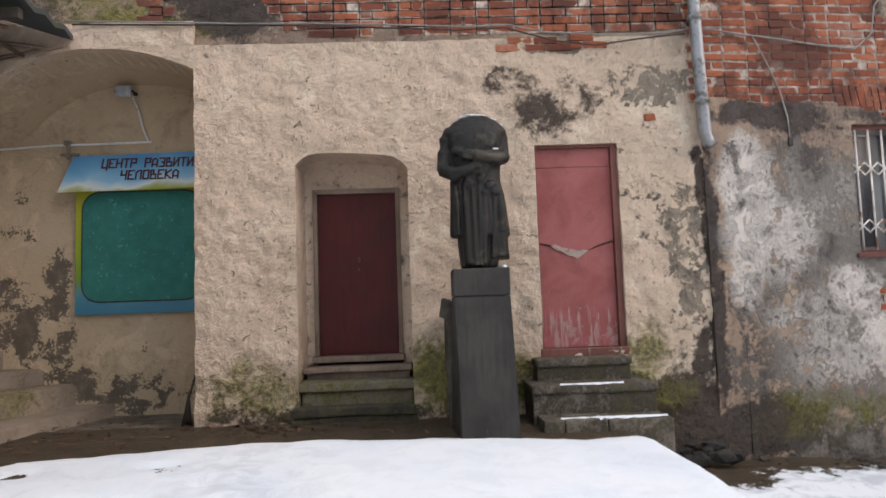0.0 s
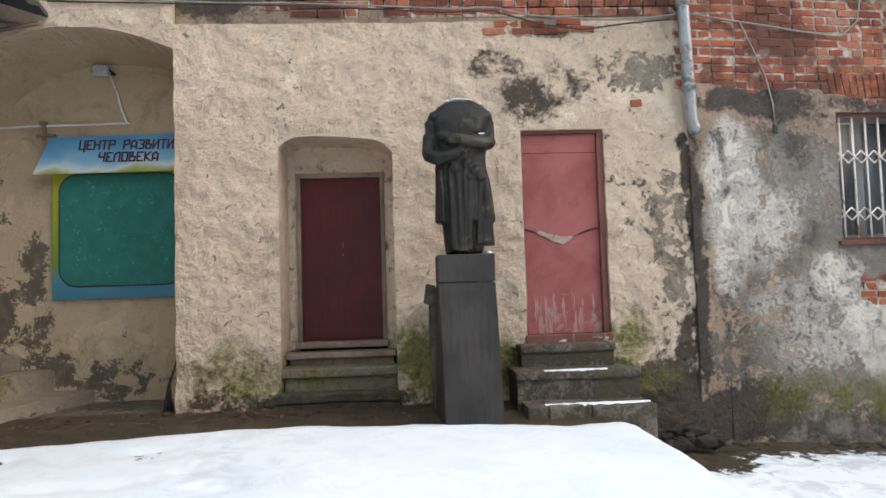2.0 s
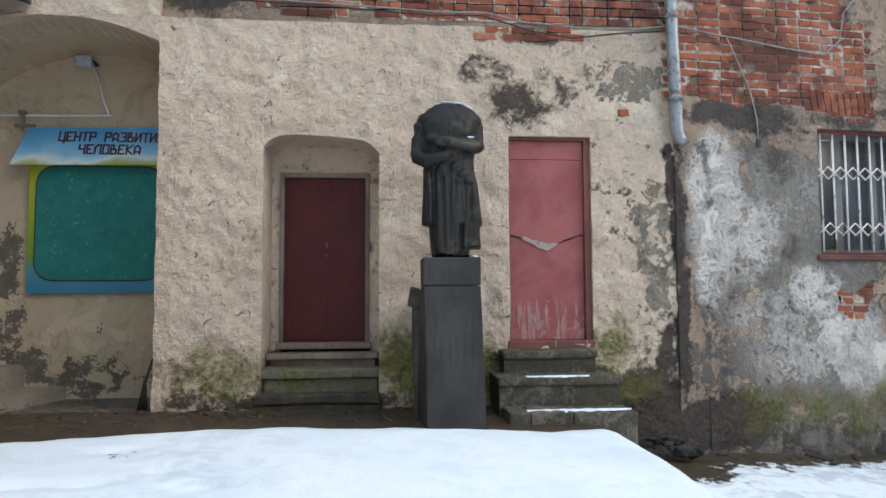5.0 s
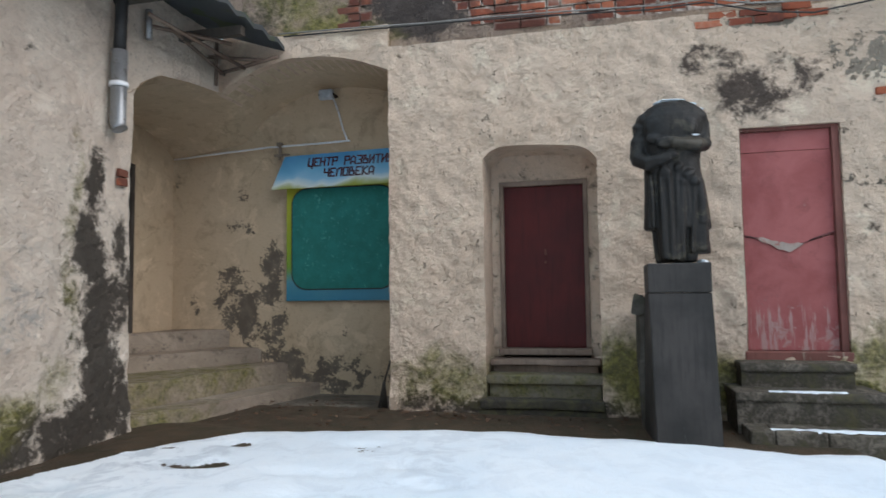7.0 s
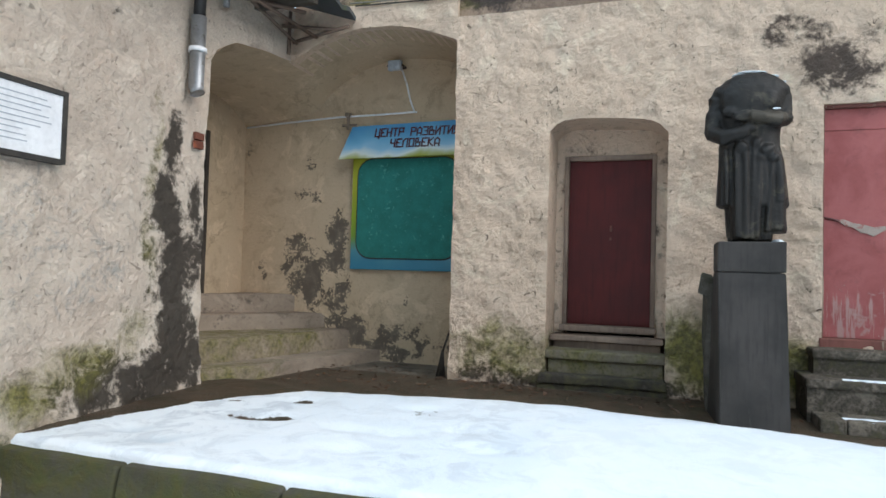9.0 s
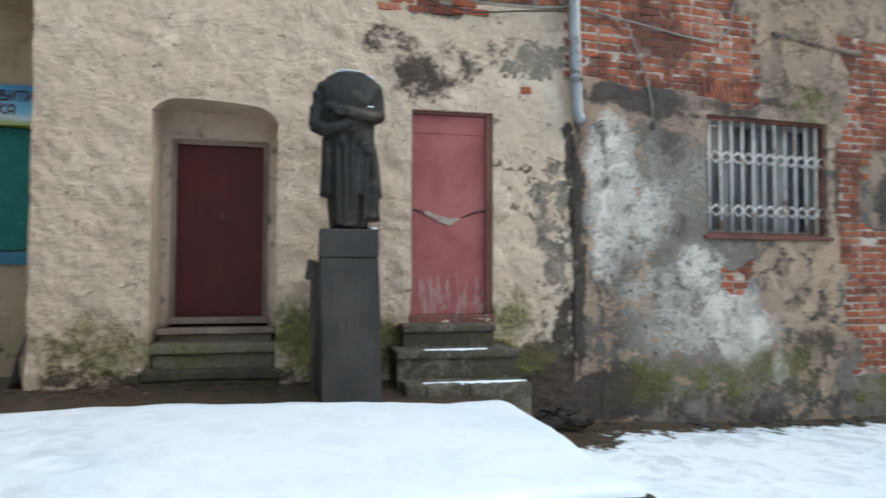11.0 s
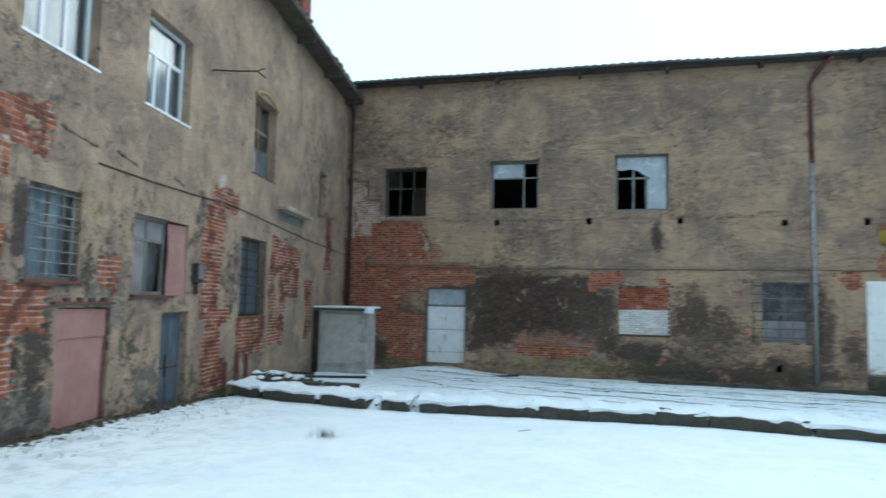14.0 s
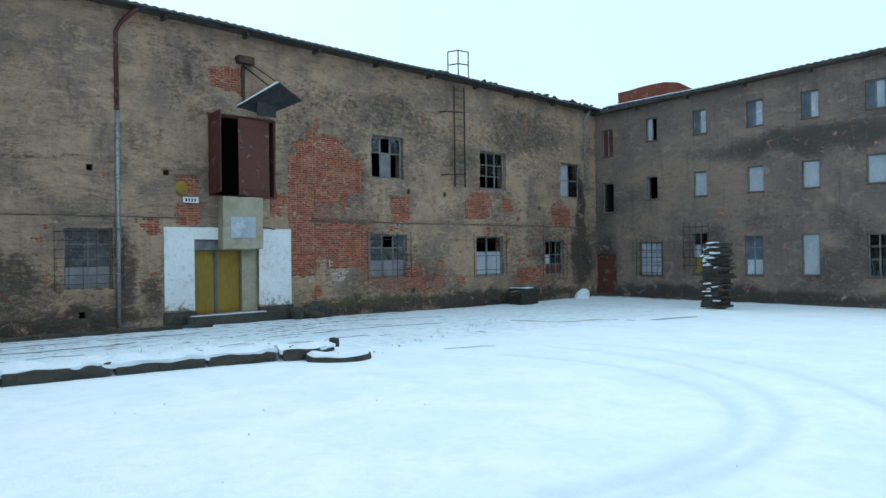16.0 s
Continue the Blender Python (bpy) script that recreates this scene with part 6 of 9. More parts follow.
cable("wall_cable", FR, [(-0.02, -0.1, 4.16), (0.5, -0.05, 4.12), (0.85, -0.05, 4.08), (1.3, -0.05, 4.02), (1.75, -0.05, 3.98), (1.95, -0.05, 4.15), (2.0, -0.06, 4.45), (2.3, -0.05, 4.8)], 0.009, M_CABLE, "grey cable across the bare brick")
cable("hanging_wire", FR, [(0.6, -0.05, 4.12), (0.72, -0.06, 3.85), (0.86, -0.05, 3.55), (0.93, -0.05, 3.25), (0.94, -0.05, 3.02)], 0.009, M_CABLE, "loose grey wire hanging down the wall")
solo("wire_box", box(0.92, 0.965, -0.06, -0.02, 2.95, 3.04, bevel=0.006), M_DARKCABLE, FR, "small dark box at the wire's end", "box")
cable("wall_cable", FR, [(6.6, -0.05, 3.62), (8.2, -0.06, 3.62), (9.9, -0.06, 3.66), (11.8, -0.05, 3.72), (14.5, -0.05, 3.62), (17.5, -0.05, 3.5), (22.9, -0.05, 3.4)], 0.014, M_DARKCABLE, "dark cable along the brick wing")


# ---------- alcove: floor, steps, sign, lamp ----------
def prism(poly, z0, z1):
    bm = bmesh.new()
    a, b = [bm.verts.new((x, y, z0)) for x, y in poly], [bm.verts.new((x, y, z1)) for x, y in poly]
    n = len(poly)
    for k in range(n):
        bm.faces.new((a[k], a[(k + 1) % n], b[(k + 1) % n], b[k]))
    bm.faces.new(a[::-1])
    bm.faces.new(b)
    return bm


bm = prism([(-5.5, 5.0), (-4.2, 5.0), (-4.2, 6.3), (-2.2, 6.3), (-2.2, 7.5), (-5.5, 7.5)], 0.1, 0.352)
solo("floor_alcove", rough(bm, 0.006, 3), M_STONE, pose(0, 0, 0), "damp brown floor of the alcove", "floor", kind="structure", mask=stone_mask(0.35, 0.1))
al_steps = thing("alcove_steps", pose(0, 0, 0), "four worn stone steps that fan up to the left door", "steps", kind="structure")
for k, (poly, z, ms) in enumerate((([(-4.30, 5.02), (-3.95, 5.55), (-3.44, 7.5), (-5.5, 7.5), (-5.5, 5.02)], 0.49, (0.5, 0.5)), ([(-4.55, 5.3), (-4.35, 5.55), (-3.87, 7.5), (-5.5, 7.5), (-5.5, 5.3)], 0.725, (0.3, 0.5)),
                                   ([(-5.2, 6.1), (-4.22, 7.5), (-5.5, 7.5), (-5.5, 6.1)], 0.9, (0.32, 0.05)), ([(-5.5, 6.45), (-4.66, 7.5), (-5.5, 7.5)], 1.12, (0.32, 0.05)))):
    bm = prism(poly, 0.2, z)
    bmesh.ops.bevel(bm, geom=[e for e in bm.edges if all(abs(q.co.z - z) < 1e-4 for q in e.verts)], offset=0.02, segments=2, affect="EDGES")
    rough(bm, 0.014, 4, 2)
    part("step", bm, M_WORNSTEP, al_steps, mask=lambda co, ms=ms: np.stack([ms[0] * np.clip(1.2 - 3 * (co[:, 0] + 4.6), 0.35, 1), ms[1] * (co[:, 0] < -3.9) + 0 * co[:, 0], 0.2 + 0 * co[:, 0], 0 * co[:, 0]], -1))
bm = bmesh.new()
rnd = random.Random(8)
for k in range(16):
    bmesh.ops.create_icosphere(bm, subdivisions=1, radius=rnd.uniform(0.02, 0.06), matrix=Matrix.Translation((rnd.uniform(-4.15, -3.6), rnd.uniform(4.85, 5.35), 0.34)) @ Matrix.Diagonal((1.4, 1, 0.5, 1)))
solo("rubble", rough(bm, 0.015, 20), M_STONE, pose(0, 0, 0), "crumbled stone and brick bits by the alcove steps", "rubble", kind="stuff", mask=stone_mask(0.3, 0.1))
door = thing("door_3", pose(-5.5, 0, 0, 0, 0, 90), "dark brown door in the alcove's side wall", "door", kind="structure")
part("leaf", box(5.80, 6.66, 0.1, 0.15, 1.12, 3.07, bevel=0.005), M_MAROON, door)
part("door_frame", boxes([(5.75, 5.80, -0.03, 0.2, 1.12, 3.12), (6.66, 6.72, -0.03, 0.2, 1.12, 3.12), (5.80, 6.66, -0.03, 0.2, 3.07, 3.12)], 0.005), M_TIMBER, door)


def mat_sign():
    m, n, l, p = mat_new("printed_sign_border")
    co = coords(n)
    sx = n.new("ShaderNodeSeparateXYZ")
    l.new(co, sx.inputs[0])
    wob = n_noise(n, l, co, 1.6, 3)
    v = n_math(n, l, "ADD", sx.outputs["Z"], n_math(n, l, "MULTIPLY", n_math(n, l, "SUBTRACT", wob, 0.5), 0.5))
    r = n.new("ShaderNodeValToRGB")
    l.new(n_step(n, l, v, 1.45, 2.9), r.inputs["Fac"])
    r.color_ramp.elements[0].color = (0.03, 0.18, 0.27, 1)
    r.color_ramp.elements[1].color = (0.40, 0.40, 0.03, 1)
    for pos, c in ((0.10, (0.07, 0.24, 0.30, 1)), (0.22, (0.16, 0.27, 0.03, 1)), (0.4, (0.24, 0.33, 0.02, 1))):
        e = r.color_ramp.elements.new(pos)
        e.color = c
    l.new(r.outputs[0], p.inputs["Base Color"])
    p.inputs["Roughness"].default_value = 0.5
    return m


def mat_header():
    m, n, l, p = mat_new("printed_sign_sky")
    co = coords(n)
    sx = n.new("ShaderNodeSeparateXYZ")
    l.new(co, sx.inputs[0])
    wob = n_noise(n, l, co, 1.3, 3, 0.5, 0.6)
    v = n_math(n, l, "ADD", sx.outputs["Z"], n_math(n, l, "MULTIPLY", n_math(n, l, "SUBTRACT", wob, 0.5), 0.42))
    r = n.new("ShaderNodeValToRGB")
    l.new(n_step(n, l, v, 2.8, 3.28), r.inputs["Fac"])
    r.color_ramp.elements[0].color = (0.33, 0.36, 0.05, 1)
    r.color_ramp.elements[1].color = (0.07, 0.28, 0.50, 1)
    for pos, c in ((0.14, (0.62, 0.68, 0.66, 1)), (0.35, (0.26, 0.5, 0.66, 1)), (0.6, (0.16, 0.42, 0.62, 1))):
        e = r.color_ramp.elements.new(pos)
        e.color = c
    l.new(r.outputs[0], p.inputs["Base Color"])
    p.inputs["Roughness"].default_value = 0.45
    return m


M_TEAL = mat_plain("teal_flocked_board", (0.030, 0.205, 0.175), (0.018, 0.15, 0.125), 0.85, scale=7, bump=0.3, spots=(0.08, 0.30, 0.26), spot_amount=0.1, spot_scale=16)
M_INK = mat_plain("dark_red_lettering", (0.10, 0.03, 0.04), (0.08, 0.025, 0.03), 0.6, scale=4, bump=0.0)


def rounded(s0, s1, z0, z1, r, y0, y1):
    poly = []
    for cx, cz, a0 in ((s1 - r, z1 - r, 0), (s0 + r, z1 - r, 90), (s0 + r, z0 + r, 180), (s1 - r, z0 + r, 270)):
        poly += [(cx + r * math.cos(radians(a0 + k * 15)), cz + r * math.sin(radians(a0 + k * 15))) for k in range(7)]
    bm = bmesh.new()
    a, b = [bm.verts.new((x, y0, z)) for x, z in poly], [bm.verts.new((x, y1, z)) for x, z in poly]
    n = len(poly)
    for k in range(n):
        bm.faces.new((a[k], a[(k + 1) % n], b[(k + 1) % n], b[k]))
    bm.faces.new(a)
    bm.faces.new(b[::-1])
    return bm


# block letters as strokes on a 2 x 4 grid: each pair of digits is a corner, x then z
STROKES = {"Ц": "04-00 00-20 20-24 20-2.", "Е": "24-04 04-00 00-20 02-12", "Н": "04-00 24-20 02-22", "Т": "04-24 14-10", "Р": "00-04 04-24 24-22 22-02", "А": "00-03 03-14 14-23 23-20 01-21",
           "З": "04-24 24-20 20-00 12-22", "В": "00-04 04-14 14-13 13-12 02-22 22-20 20-00", "И": "04-00 24-20 00-24", "Я": "20-24 24-04 04-02 02-22 12-00", "Ч": "04-02 02-22 24-20", "Л": "00-03 03-14 14-24 24-20", "О": "00-04 04-24 24-20 20-00", "К": "04-00 24-02 02-20"}


def lettering(name, body, height, mat, parent, m, width):
    """A line of block letters, each built of straight strokes."""
    cell = width / len(body)
    t = height * 0.085
    for i, ch in enumerate(body):
        if ch not in STROKES:
            continue
        bm = bmesh.new()
        for st in STROKES.get(ch, "").split():
            a, b = st.split("-")
            p, q = [Vector((-width / 2 + cell * (i + 0.14) + int(c[0]) / 2 * cell * 0.68, (-0.25 if c[1] == "." else int(c[1]) / 4) * height - height / 2)) for c in (a, b)]
            d = (q - p).normalized()
            p, q, w = p - d * t, q + d * t, Vector((-d.y, d.x)) * t
            lo = [bm.verts.new((*c, 0.0)) for c in (p - w, q - w, q + w, p + w)]
            hi = [bm.verts.new((c.co.x, c.co.y, 0.004)) for c in lo]
            bm.faces.new(hi)
            for k in range(4):
                bm.faces.new((lo[k], lo[(k + 1) % 4], hi[(k + 1) % 4], hi[k]))
        part(name, bm, mat, parent, m=m)


def build_sign():
    fr = FA @ pose(0, 0.955, 0)
    s = thing("notice_board", fr, "printed notice board with teal felt panel and blue header", "notice board")
    part("border", box(-3.86, -2.36, -0.02, 0.03, 1.47, 2.86, bevel=0.004), mat_sign(), s, "yellow-green printed border")
    part("outline", rounded(-3.79, -2.45, 1.60, 2.845, 0.2, -0.028, -0.021), M_DARKCABLE, s)
    part("felt_panel", rounded(-3.775, -2.465, 1.615, 2.83, 0.19, -0.034, -0.0285), M_TEAL, s, "teal felt panel")
    bm = bmesh.new()
    pts = [(-3.99, -0.17, 2.82), (-2.3, -0.17, 2.84), (-2.32, -0.03, 3.28), (-3.88, -0.03, 3.25)]
    a = [bm.verts.new(p) for p in pts]
    b = [bm.verts.new((x, y + 0.012, z)) for x, y, z in pts]
    bm.faces.new(a)
    bm.faces.new(b[::-1])
    for k in range(4):
        bm.faces.new((a[k], b[k], b[(k + 1) % 4], a[(k + 1) % 4]))
    h = part("header", bm, mat_header(), s, "blue and white printed header, tilted forward")
    tilt = math.degrees(math.atan2(0.43, 0.14))
    lettering("letter", "ЦЕНТР РАЗВИТИЯ", 0.105, M_INK, h, pose(-3.0, -0.073, 3.15, tilt), 1.10)
    lettering("letter", "ЧЕЛОВЕКА", 0.105, M_INK, h, pose(-3.0, -0.121, 3.005, tilt), 0.65)


build_sign()


def build_floodlight():
    f = thing("floodlight", FA @ pose(-3.28, 0.88, 3.95), "small grey floodlight under the vault", "floodlight")
    part("housing", box(-0.085, 0.085, -0.10, -0.03, -0.06, 0.06, bevel=0.012), M_BOARD, f)
    part("lens", box(-0.062, 0.062, -0.106, -0.101, -0.04, 0.04), M_MILK, f, "pale lens")
    part("bracket", boxes([(-0.10, -0.088, -0.08, 0.06, -0.01, 0.01), (0.088, 0.10, -0.08, 0.06, -0.01, 0.01), (-0.1, 0.1, 0.05, 0.062, -0.012, 0.012)]), M_IRON, f)
    fr = FA @ pose(0, 0.94, 0)
    cable("conduit", fr, [(-3.24, -0.02, 3.95), (-3.17, 0, 3.75), (-3.12, 0, 3.55), (-3.06, 0, 3.40)], 0.012, M_WHITE, "pale conduit down from the floodlight", "conduits")
    cable("conduit", fr, [(-3.03, 0, 3.40), (-3.5, 0, 3.39), (-4.1, 0, 3.385), (-4.8, 0, 3.35), (-5.45, 0, 3.31)], 0.012, M_WHITE, "pale conduit along the alcove wall", "conduits")
    b = thing("wall_bracket", fr, "dull grey bracket stub in the alcove wall", "bracket")
    part("plate", box(-3.98, -3.92, -0.05, 0.03, 3.38, 3.43, bevel=0.008), M_STUB, b)
    part("arm", boxes([(-4.02, -3.82, -0.035, 0.0, 3.26, 3.285), (-3.96, -3.93, -0.03, 0.0, 3.22, 3.39)]), M_STUB, b)


build_floodlight()
bm = bmesh.new()
rnd = random.Random(3)
for k in range(40):
    x, y = rnd.uniform(-0.03, 0.03), rnd.uniform(-0.03, 0.03)
    bm_tube(bm, [(x * 0.4, y * 0.4, 0.28), (x, y, 0.14), (x * 1.8, y * 1.8, 0.0)], 0.003, 5)
bm_tube(bm, [(0, 0, 0.25), (0.05, 0.03, 0.5)], 0.012, 8)
solo("broom", bm, M_TIMBER, pose(-2.36, 6.62, 0.36, 0, 4, 0), "short dark twig broom leaning in the alcove", "broom")


def build_framed_board():
    f = thing("framed_board", FL @ pose(0, -0.05, 0, 0, 0, 0), "white notice in a dark grey frame on the wing", "notice")
    s0, s1, z0, z1 = 2.78, 3.50, 2.13, 2.64
    part("backing", box(s0, s1, -0.03, 0.03, z0, z1, bevel=0.004), M_DARKCABLE, f)
    part("frame", boxes([(s0, s0 + 0.035, -0.05, -0.031, z0, z1), (s1 - 0.035, s1, -0.05, -0.031, z0, z1), (s0 + 0.035, s1 - 0.035, -0.05, -0.031, z0, z0 + 0.035), (s0 + 0.035, s1 - 0.035, -0.05, -0.031, z1 - 0.035, z1)], 0.003), M_DARKCABLE, f, "dark grey frame")
    sh = part("sheet", box(s0 + 0.036, s1 - 0.036, -0.037, -0.031, z0 + 0.036, z1 - 0.036), M_WHITE, f, "white printed sheet")
    rnd = random.Random(4)
    rows = []
    for k in range(9):
        z = z1 - 0.10 - 0.038 * k
        rows.append((s0 + 0.1, s1 - 0.1 - rnd.uniform(0, 0.25), -0.0395, -0.0375, z, z + 0.008))
    part("text_lines", boxes(rows), M_MILK, sh, "faint lines of small print")


build_framed_board()
# eave of the wing over the alcove
roof("roof_wing", FL, -2.0, 6.46, 4.27, 0.8, 2.6, 5.0, "dark old sheet roof eave over the alcove", boards=False, curl=0.03, rafters=0.09)
eave = thing("eave_timbers", FL, "dark old timbers and struts under the wing's eave", "timbers", kind="structure")
for pts in ([(6.35, -0.03, 3.85), (6.36, -0.03, 4.4)], [(6.2, -0.03, 4.12), (6.42, -0.6, 4.1)], [(5.6, -0.06, 4.15), (6.4, -0.1, 3.98)], [(5.2, -0.1, 4.05), (5.9, -0.5, 4.1)], [(6.4, -0.05, 4.0), (6.4, -0.75, 4.12)], [(4.9, -0.3, 4.02), (6.4, -0.35, 4.03)]):
    part("strut", tube(pts, 0.02, 6), M_FRAMEWOOD, eave)
part("iron_hook", tube([(5.18, -0.08, 3.92), (5.18, -0.08, 4.2)], 0.03, 8), M_ZINC, eave, "zinc gutter bracket")


# ---------- windows ----------
def mat_bulb():
    m, n, l, p = mat_new("lit_bulb")
    p.inputs["Emission Color"].default_value = (1.0, 0.93, 0.8, 1)
    p.inputs["Emission Strength"].default_value = 30
    return m


def window(name, fr, o, set_in, mat, label, vs=(0.5,), hs=(), bar=0.055, glass=M_GLASS, gone=(), sheets=None, sill=None, sill_label="", curtain=None, group="", thick=0.06, inner=0.035, whole_top=False):
    """A window in an opening: frame, inner bars, panes (some gone or blinded), sill and curtain or dim backing sheet.
    """
    s0, s1, z0, z1 = o
    w = thing(name, fr, label, "window", group, kind="structure")
    y0, y1 = set_in, set_in + thick
    part("window_frame", boxes([(s0, s0 + bar, y0, y1, z0, z1), (s1 - bar, s1, y0, y1, z0, z1), (s0 + bar, s1 - bar, y0, y1, z0, z0 + bar), (s0 + bar, s1 - bar, y0, y1, z1 - bar, z1)], 0.004), mat, w)
    a, b, c, d = s0 + bar, s1 - bar, z0 + bar, z1 - bar
    xs = [a] + [a + (b - a) * v for v in vs] + [b]
    zs = [c] + [c + (d - c) * v for v in hs] + [d]
    for v in xs[1:-1]:
        part("mullion", box(v - inner / 2, v + inner / 2, y0 + 0.005, y1 - 0.005, c, zs[1] if whole_top else d, bevel=0.003), mat, w)
    k = 0
    if whole_top:
        part("transom", box(a, b, y0 + 0.005, y1 - 0.005, zs[1] - inner / 2, zs[1] + inner / 2, bevel=0.003), mat, w)
        part("pane", box(a + 0.004, b - 0.004, y0 + 0.026, y0 + 0.032, zs[1] + inner / 2, d - 0.004), glass, w)
        zs = zs[:2]
    for i, (xa, xb) in enumerate(zip(xs, xs[1:])):
        for v in zs[1:-1]:
            part("glazing_bar", box(xa + inner / 2, xb - inner / 2, y0 + 0.01, y1 - 0.01, v - inner * 0.4, v + inner * 0.4), mat, w)
        for za, zb in zip(zs, zs[1:]):
            if k not in gone:
                m = (sheets or {}).get(k, glass)
                pane = part("pane", box(xa + 0.004, xb - 0.004, y0 + 0.026, y0 + 0.032, za + 0.004, zb - 0.004), m, w)
                if m is M_GLASS:
                    pane.visible_shadow = False
            k += 1
    if sill:
        part("window_sill", box(s0 - 0.05, s1 + 0.05, -sill, y0, z0 - 0.05, z0 - 0.004, bevel=0.008), M_PVC if mat is M_PVC else M_ROT, w, sill_label)
    if curtain:
        bm = bmesh.new()
        n = int((s1 - s0) / 0.05)
        rows = []
        for i in range(n + 1):
            x = s0 + 0.02 + (s1 - s0 - 0.04) * i / n
            y = set_in + 0.16 + 0.025 * math.sin(i * 1.25) + 0.01 * math.sin(i * 0.37)
            rows.append((bm.verts.new((x, y, z0)), bm.verts.new((x, y, z1)), bm.verts.new((x, y + 0.006, z0)), bm.verts.new((x, y + 0.006, z1))))
        for p, q in zip(rows, rows[1:]):
            bm.faces.new((p[0], q[0], q[1], p[1]))
            bm.faces.new((p[2], p[3], q[3], q[2]))
        solo("curtain", bm, curtain, fr, "curtain or added dim backing behind the window glass", "curtain", "curtains")
    return w


def grille(name, fr, o, y, mat, label, nv, nh, r=0.009, over=0.0, zig=()):
    """An iron window grille of upright and level bars, with rows of crossed bars if asked."""
    s0, s1, z0, z1 = o
    g = thing(name, fr, label, "grille", "window grilles")
    for k in range(nv):
        x = s0 + (s1 - s0) * (k + 0.5) / nv if not over else s0 + (s1 - s0) * k / (nv - 1)
        part("upright_bar", tube([(x, y, z0 - over), (x, y, z1 + over)], r, 6), mat, g)
    for k in range(nh):
        z = z0 + (z1 - z0) * (k + 0.5) / nh
        part("cross_bar", tube([(s0 - over * 0.5, y - r, z), (s1 + over * 0.5, y - r, z)], r, 6), mat, g)
    for zc, h in zig:
        for k in range(nv):
            x = s0 + (s1 - s0) * (k + 0.5) / nv
            q = (s1 - s0) / nv
            part("diamond", bm_tube(tube([(x - q * 0.5, y - 0.012, zc - h), (x + q * 0.5, y - 0.012, zc + h)], r * 0.8, 5), [(x - q * 0.5, y - 0.015, zc + h), (x + q * 0.5, y - 0.015, zc - h)], r * 0.8, 5), mat, g)
    return g


W = R_WINS
PV = "three-light white plastic window with a pale curtain"
for key in ("u0", "u1"):
    window("window_" + key, FR, W[key], 0.14, M_PVC, PV, (0.34, 0.67), (), 0.07, sill=0.06, sill_label="white metal sill", curtain=M_CURTAIN, group="white plastic windows", inner=0.08)
window("window_u2", FR, W["u2"], 0.14, M_PVC, "white plastic window with an undivided upper light", (0.34, 0.67), (0.64,), 0.07, sill=0.06, sill_label="white metal sill", curtain=M_CURTAIN, group="white plastic windows", inner=0.08, whole_top=True)
window("window_u3", FR, W["u3"], 0.16, M_FRAMEWOOD, "old grey wooden window under an ochre arch", (0.5,), (0.34, 0.62), 0.08, sheets={0: M_DIMINSIDE, 3: M_BLUE}, sill=0.05, inner=0.08)
bm = bmesh.new()
bm_tube(bm, [(12.9 + 1.7 * k / 8, -0.03, 6.80 + 0.22 * math.sin(math.pi * k / 8)) for k in range(9)], 0.06, 8)
solo("window_hood", rough(bm, 0.01, 9), M_OCHREPAINT, FR, "ochre plaster arch over the old window", "moulding", kind="structure")
window("window_u4", FR, W["u4"], 0.14, M_TIMBER, "narrow dark old window near the corner", (), (0.5,), 0.07, sill=0.05)
# added sheet, not a curtain: its colour stands in for the dim room
window("window_w1", FR, W["w1"], 0.16, M_GREYWOOD, "wide barred window with pale frames and dim panes", (0.22, 0.5, 0.73), (), 0.07, sill=0.08, sill_label="dark rotten sill", inner=0.09, gone=(), curtain=M_DIMINSIDE)
lamp = thing("room_lamp", FR @ pose(1.80, 0.245, 2.95), "small lit bulb on a cord behind the barred window", "lamp")
part("cord", tube([(0, 0, 0.03), (0, 0, 1.1)], 0.005, 6), M_DARKCABLE, lamp)
bm = bmesh.new()
bmesh.ops.create_icosphere(bm, subdivisions=2, radius=0.035)
part("bulb", bm, mat_bulb(), lamp, "lit white bulb")
grille("window_grille", FR, (W["w1"][0] + 0.02, W["w1"][1] - 0.02, W["w1"][2] + 0.02, W["w1"][3] - 0.02), 0.03, M_WHITEIRON, "white rusty window grille with diamond rows", 11, 0, 0.0105, 0.0, ((2.12, 0.065), (2.72, 0.065)))
part("grille_frame", boxes([(1.63, 3.33, 0.0, 0.05, 3.14, 3.18), (1.63, 1.66, 0.0, 0.05, 1.84, 3.14), (3.30, 3.33, 0.0, 0.05, 1.84, 3.14), (1.66, 3.30, 0.0, 0.05, 1.84, 1.87)]), M_ROT, bpy.data.objects["window_grille"], "red-brown wooden surround")
window("window_w2", FR, W["w2"], 0.06, M_GREYWOOD, "grey window with blue curtain behind a wire grid", (0.5,), (0.62,), 0.06, sill=0.10, curtain=M_BLUECURTAIN)
grille("window_grille", FR, W["w2"], 0.0, M_ZINC, "light grey iron grid over the window", 5, 8, 0.008)
# opaque panes and an added sheet carry the dim room tone
window("window_w3", FR, (W["w3"][0], 9.02, W["w3"][2], W["w3"][3]), 0.10, M_GREYWOOD, "grey wooden window half covered by a pink sheet", (0.52,), (0.72,), 0.06, sheets={0: M_DIMINSIDE, 1: M_DIMINSIDE, 3: M_DIMINSIDE}, curtain=M_DIMINSIDE, sill=0.12, inner=0.06)
bm = bmesh.new()
rows = []
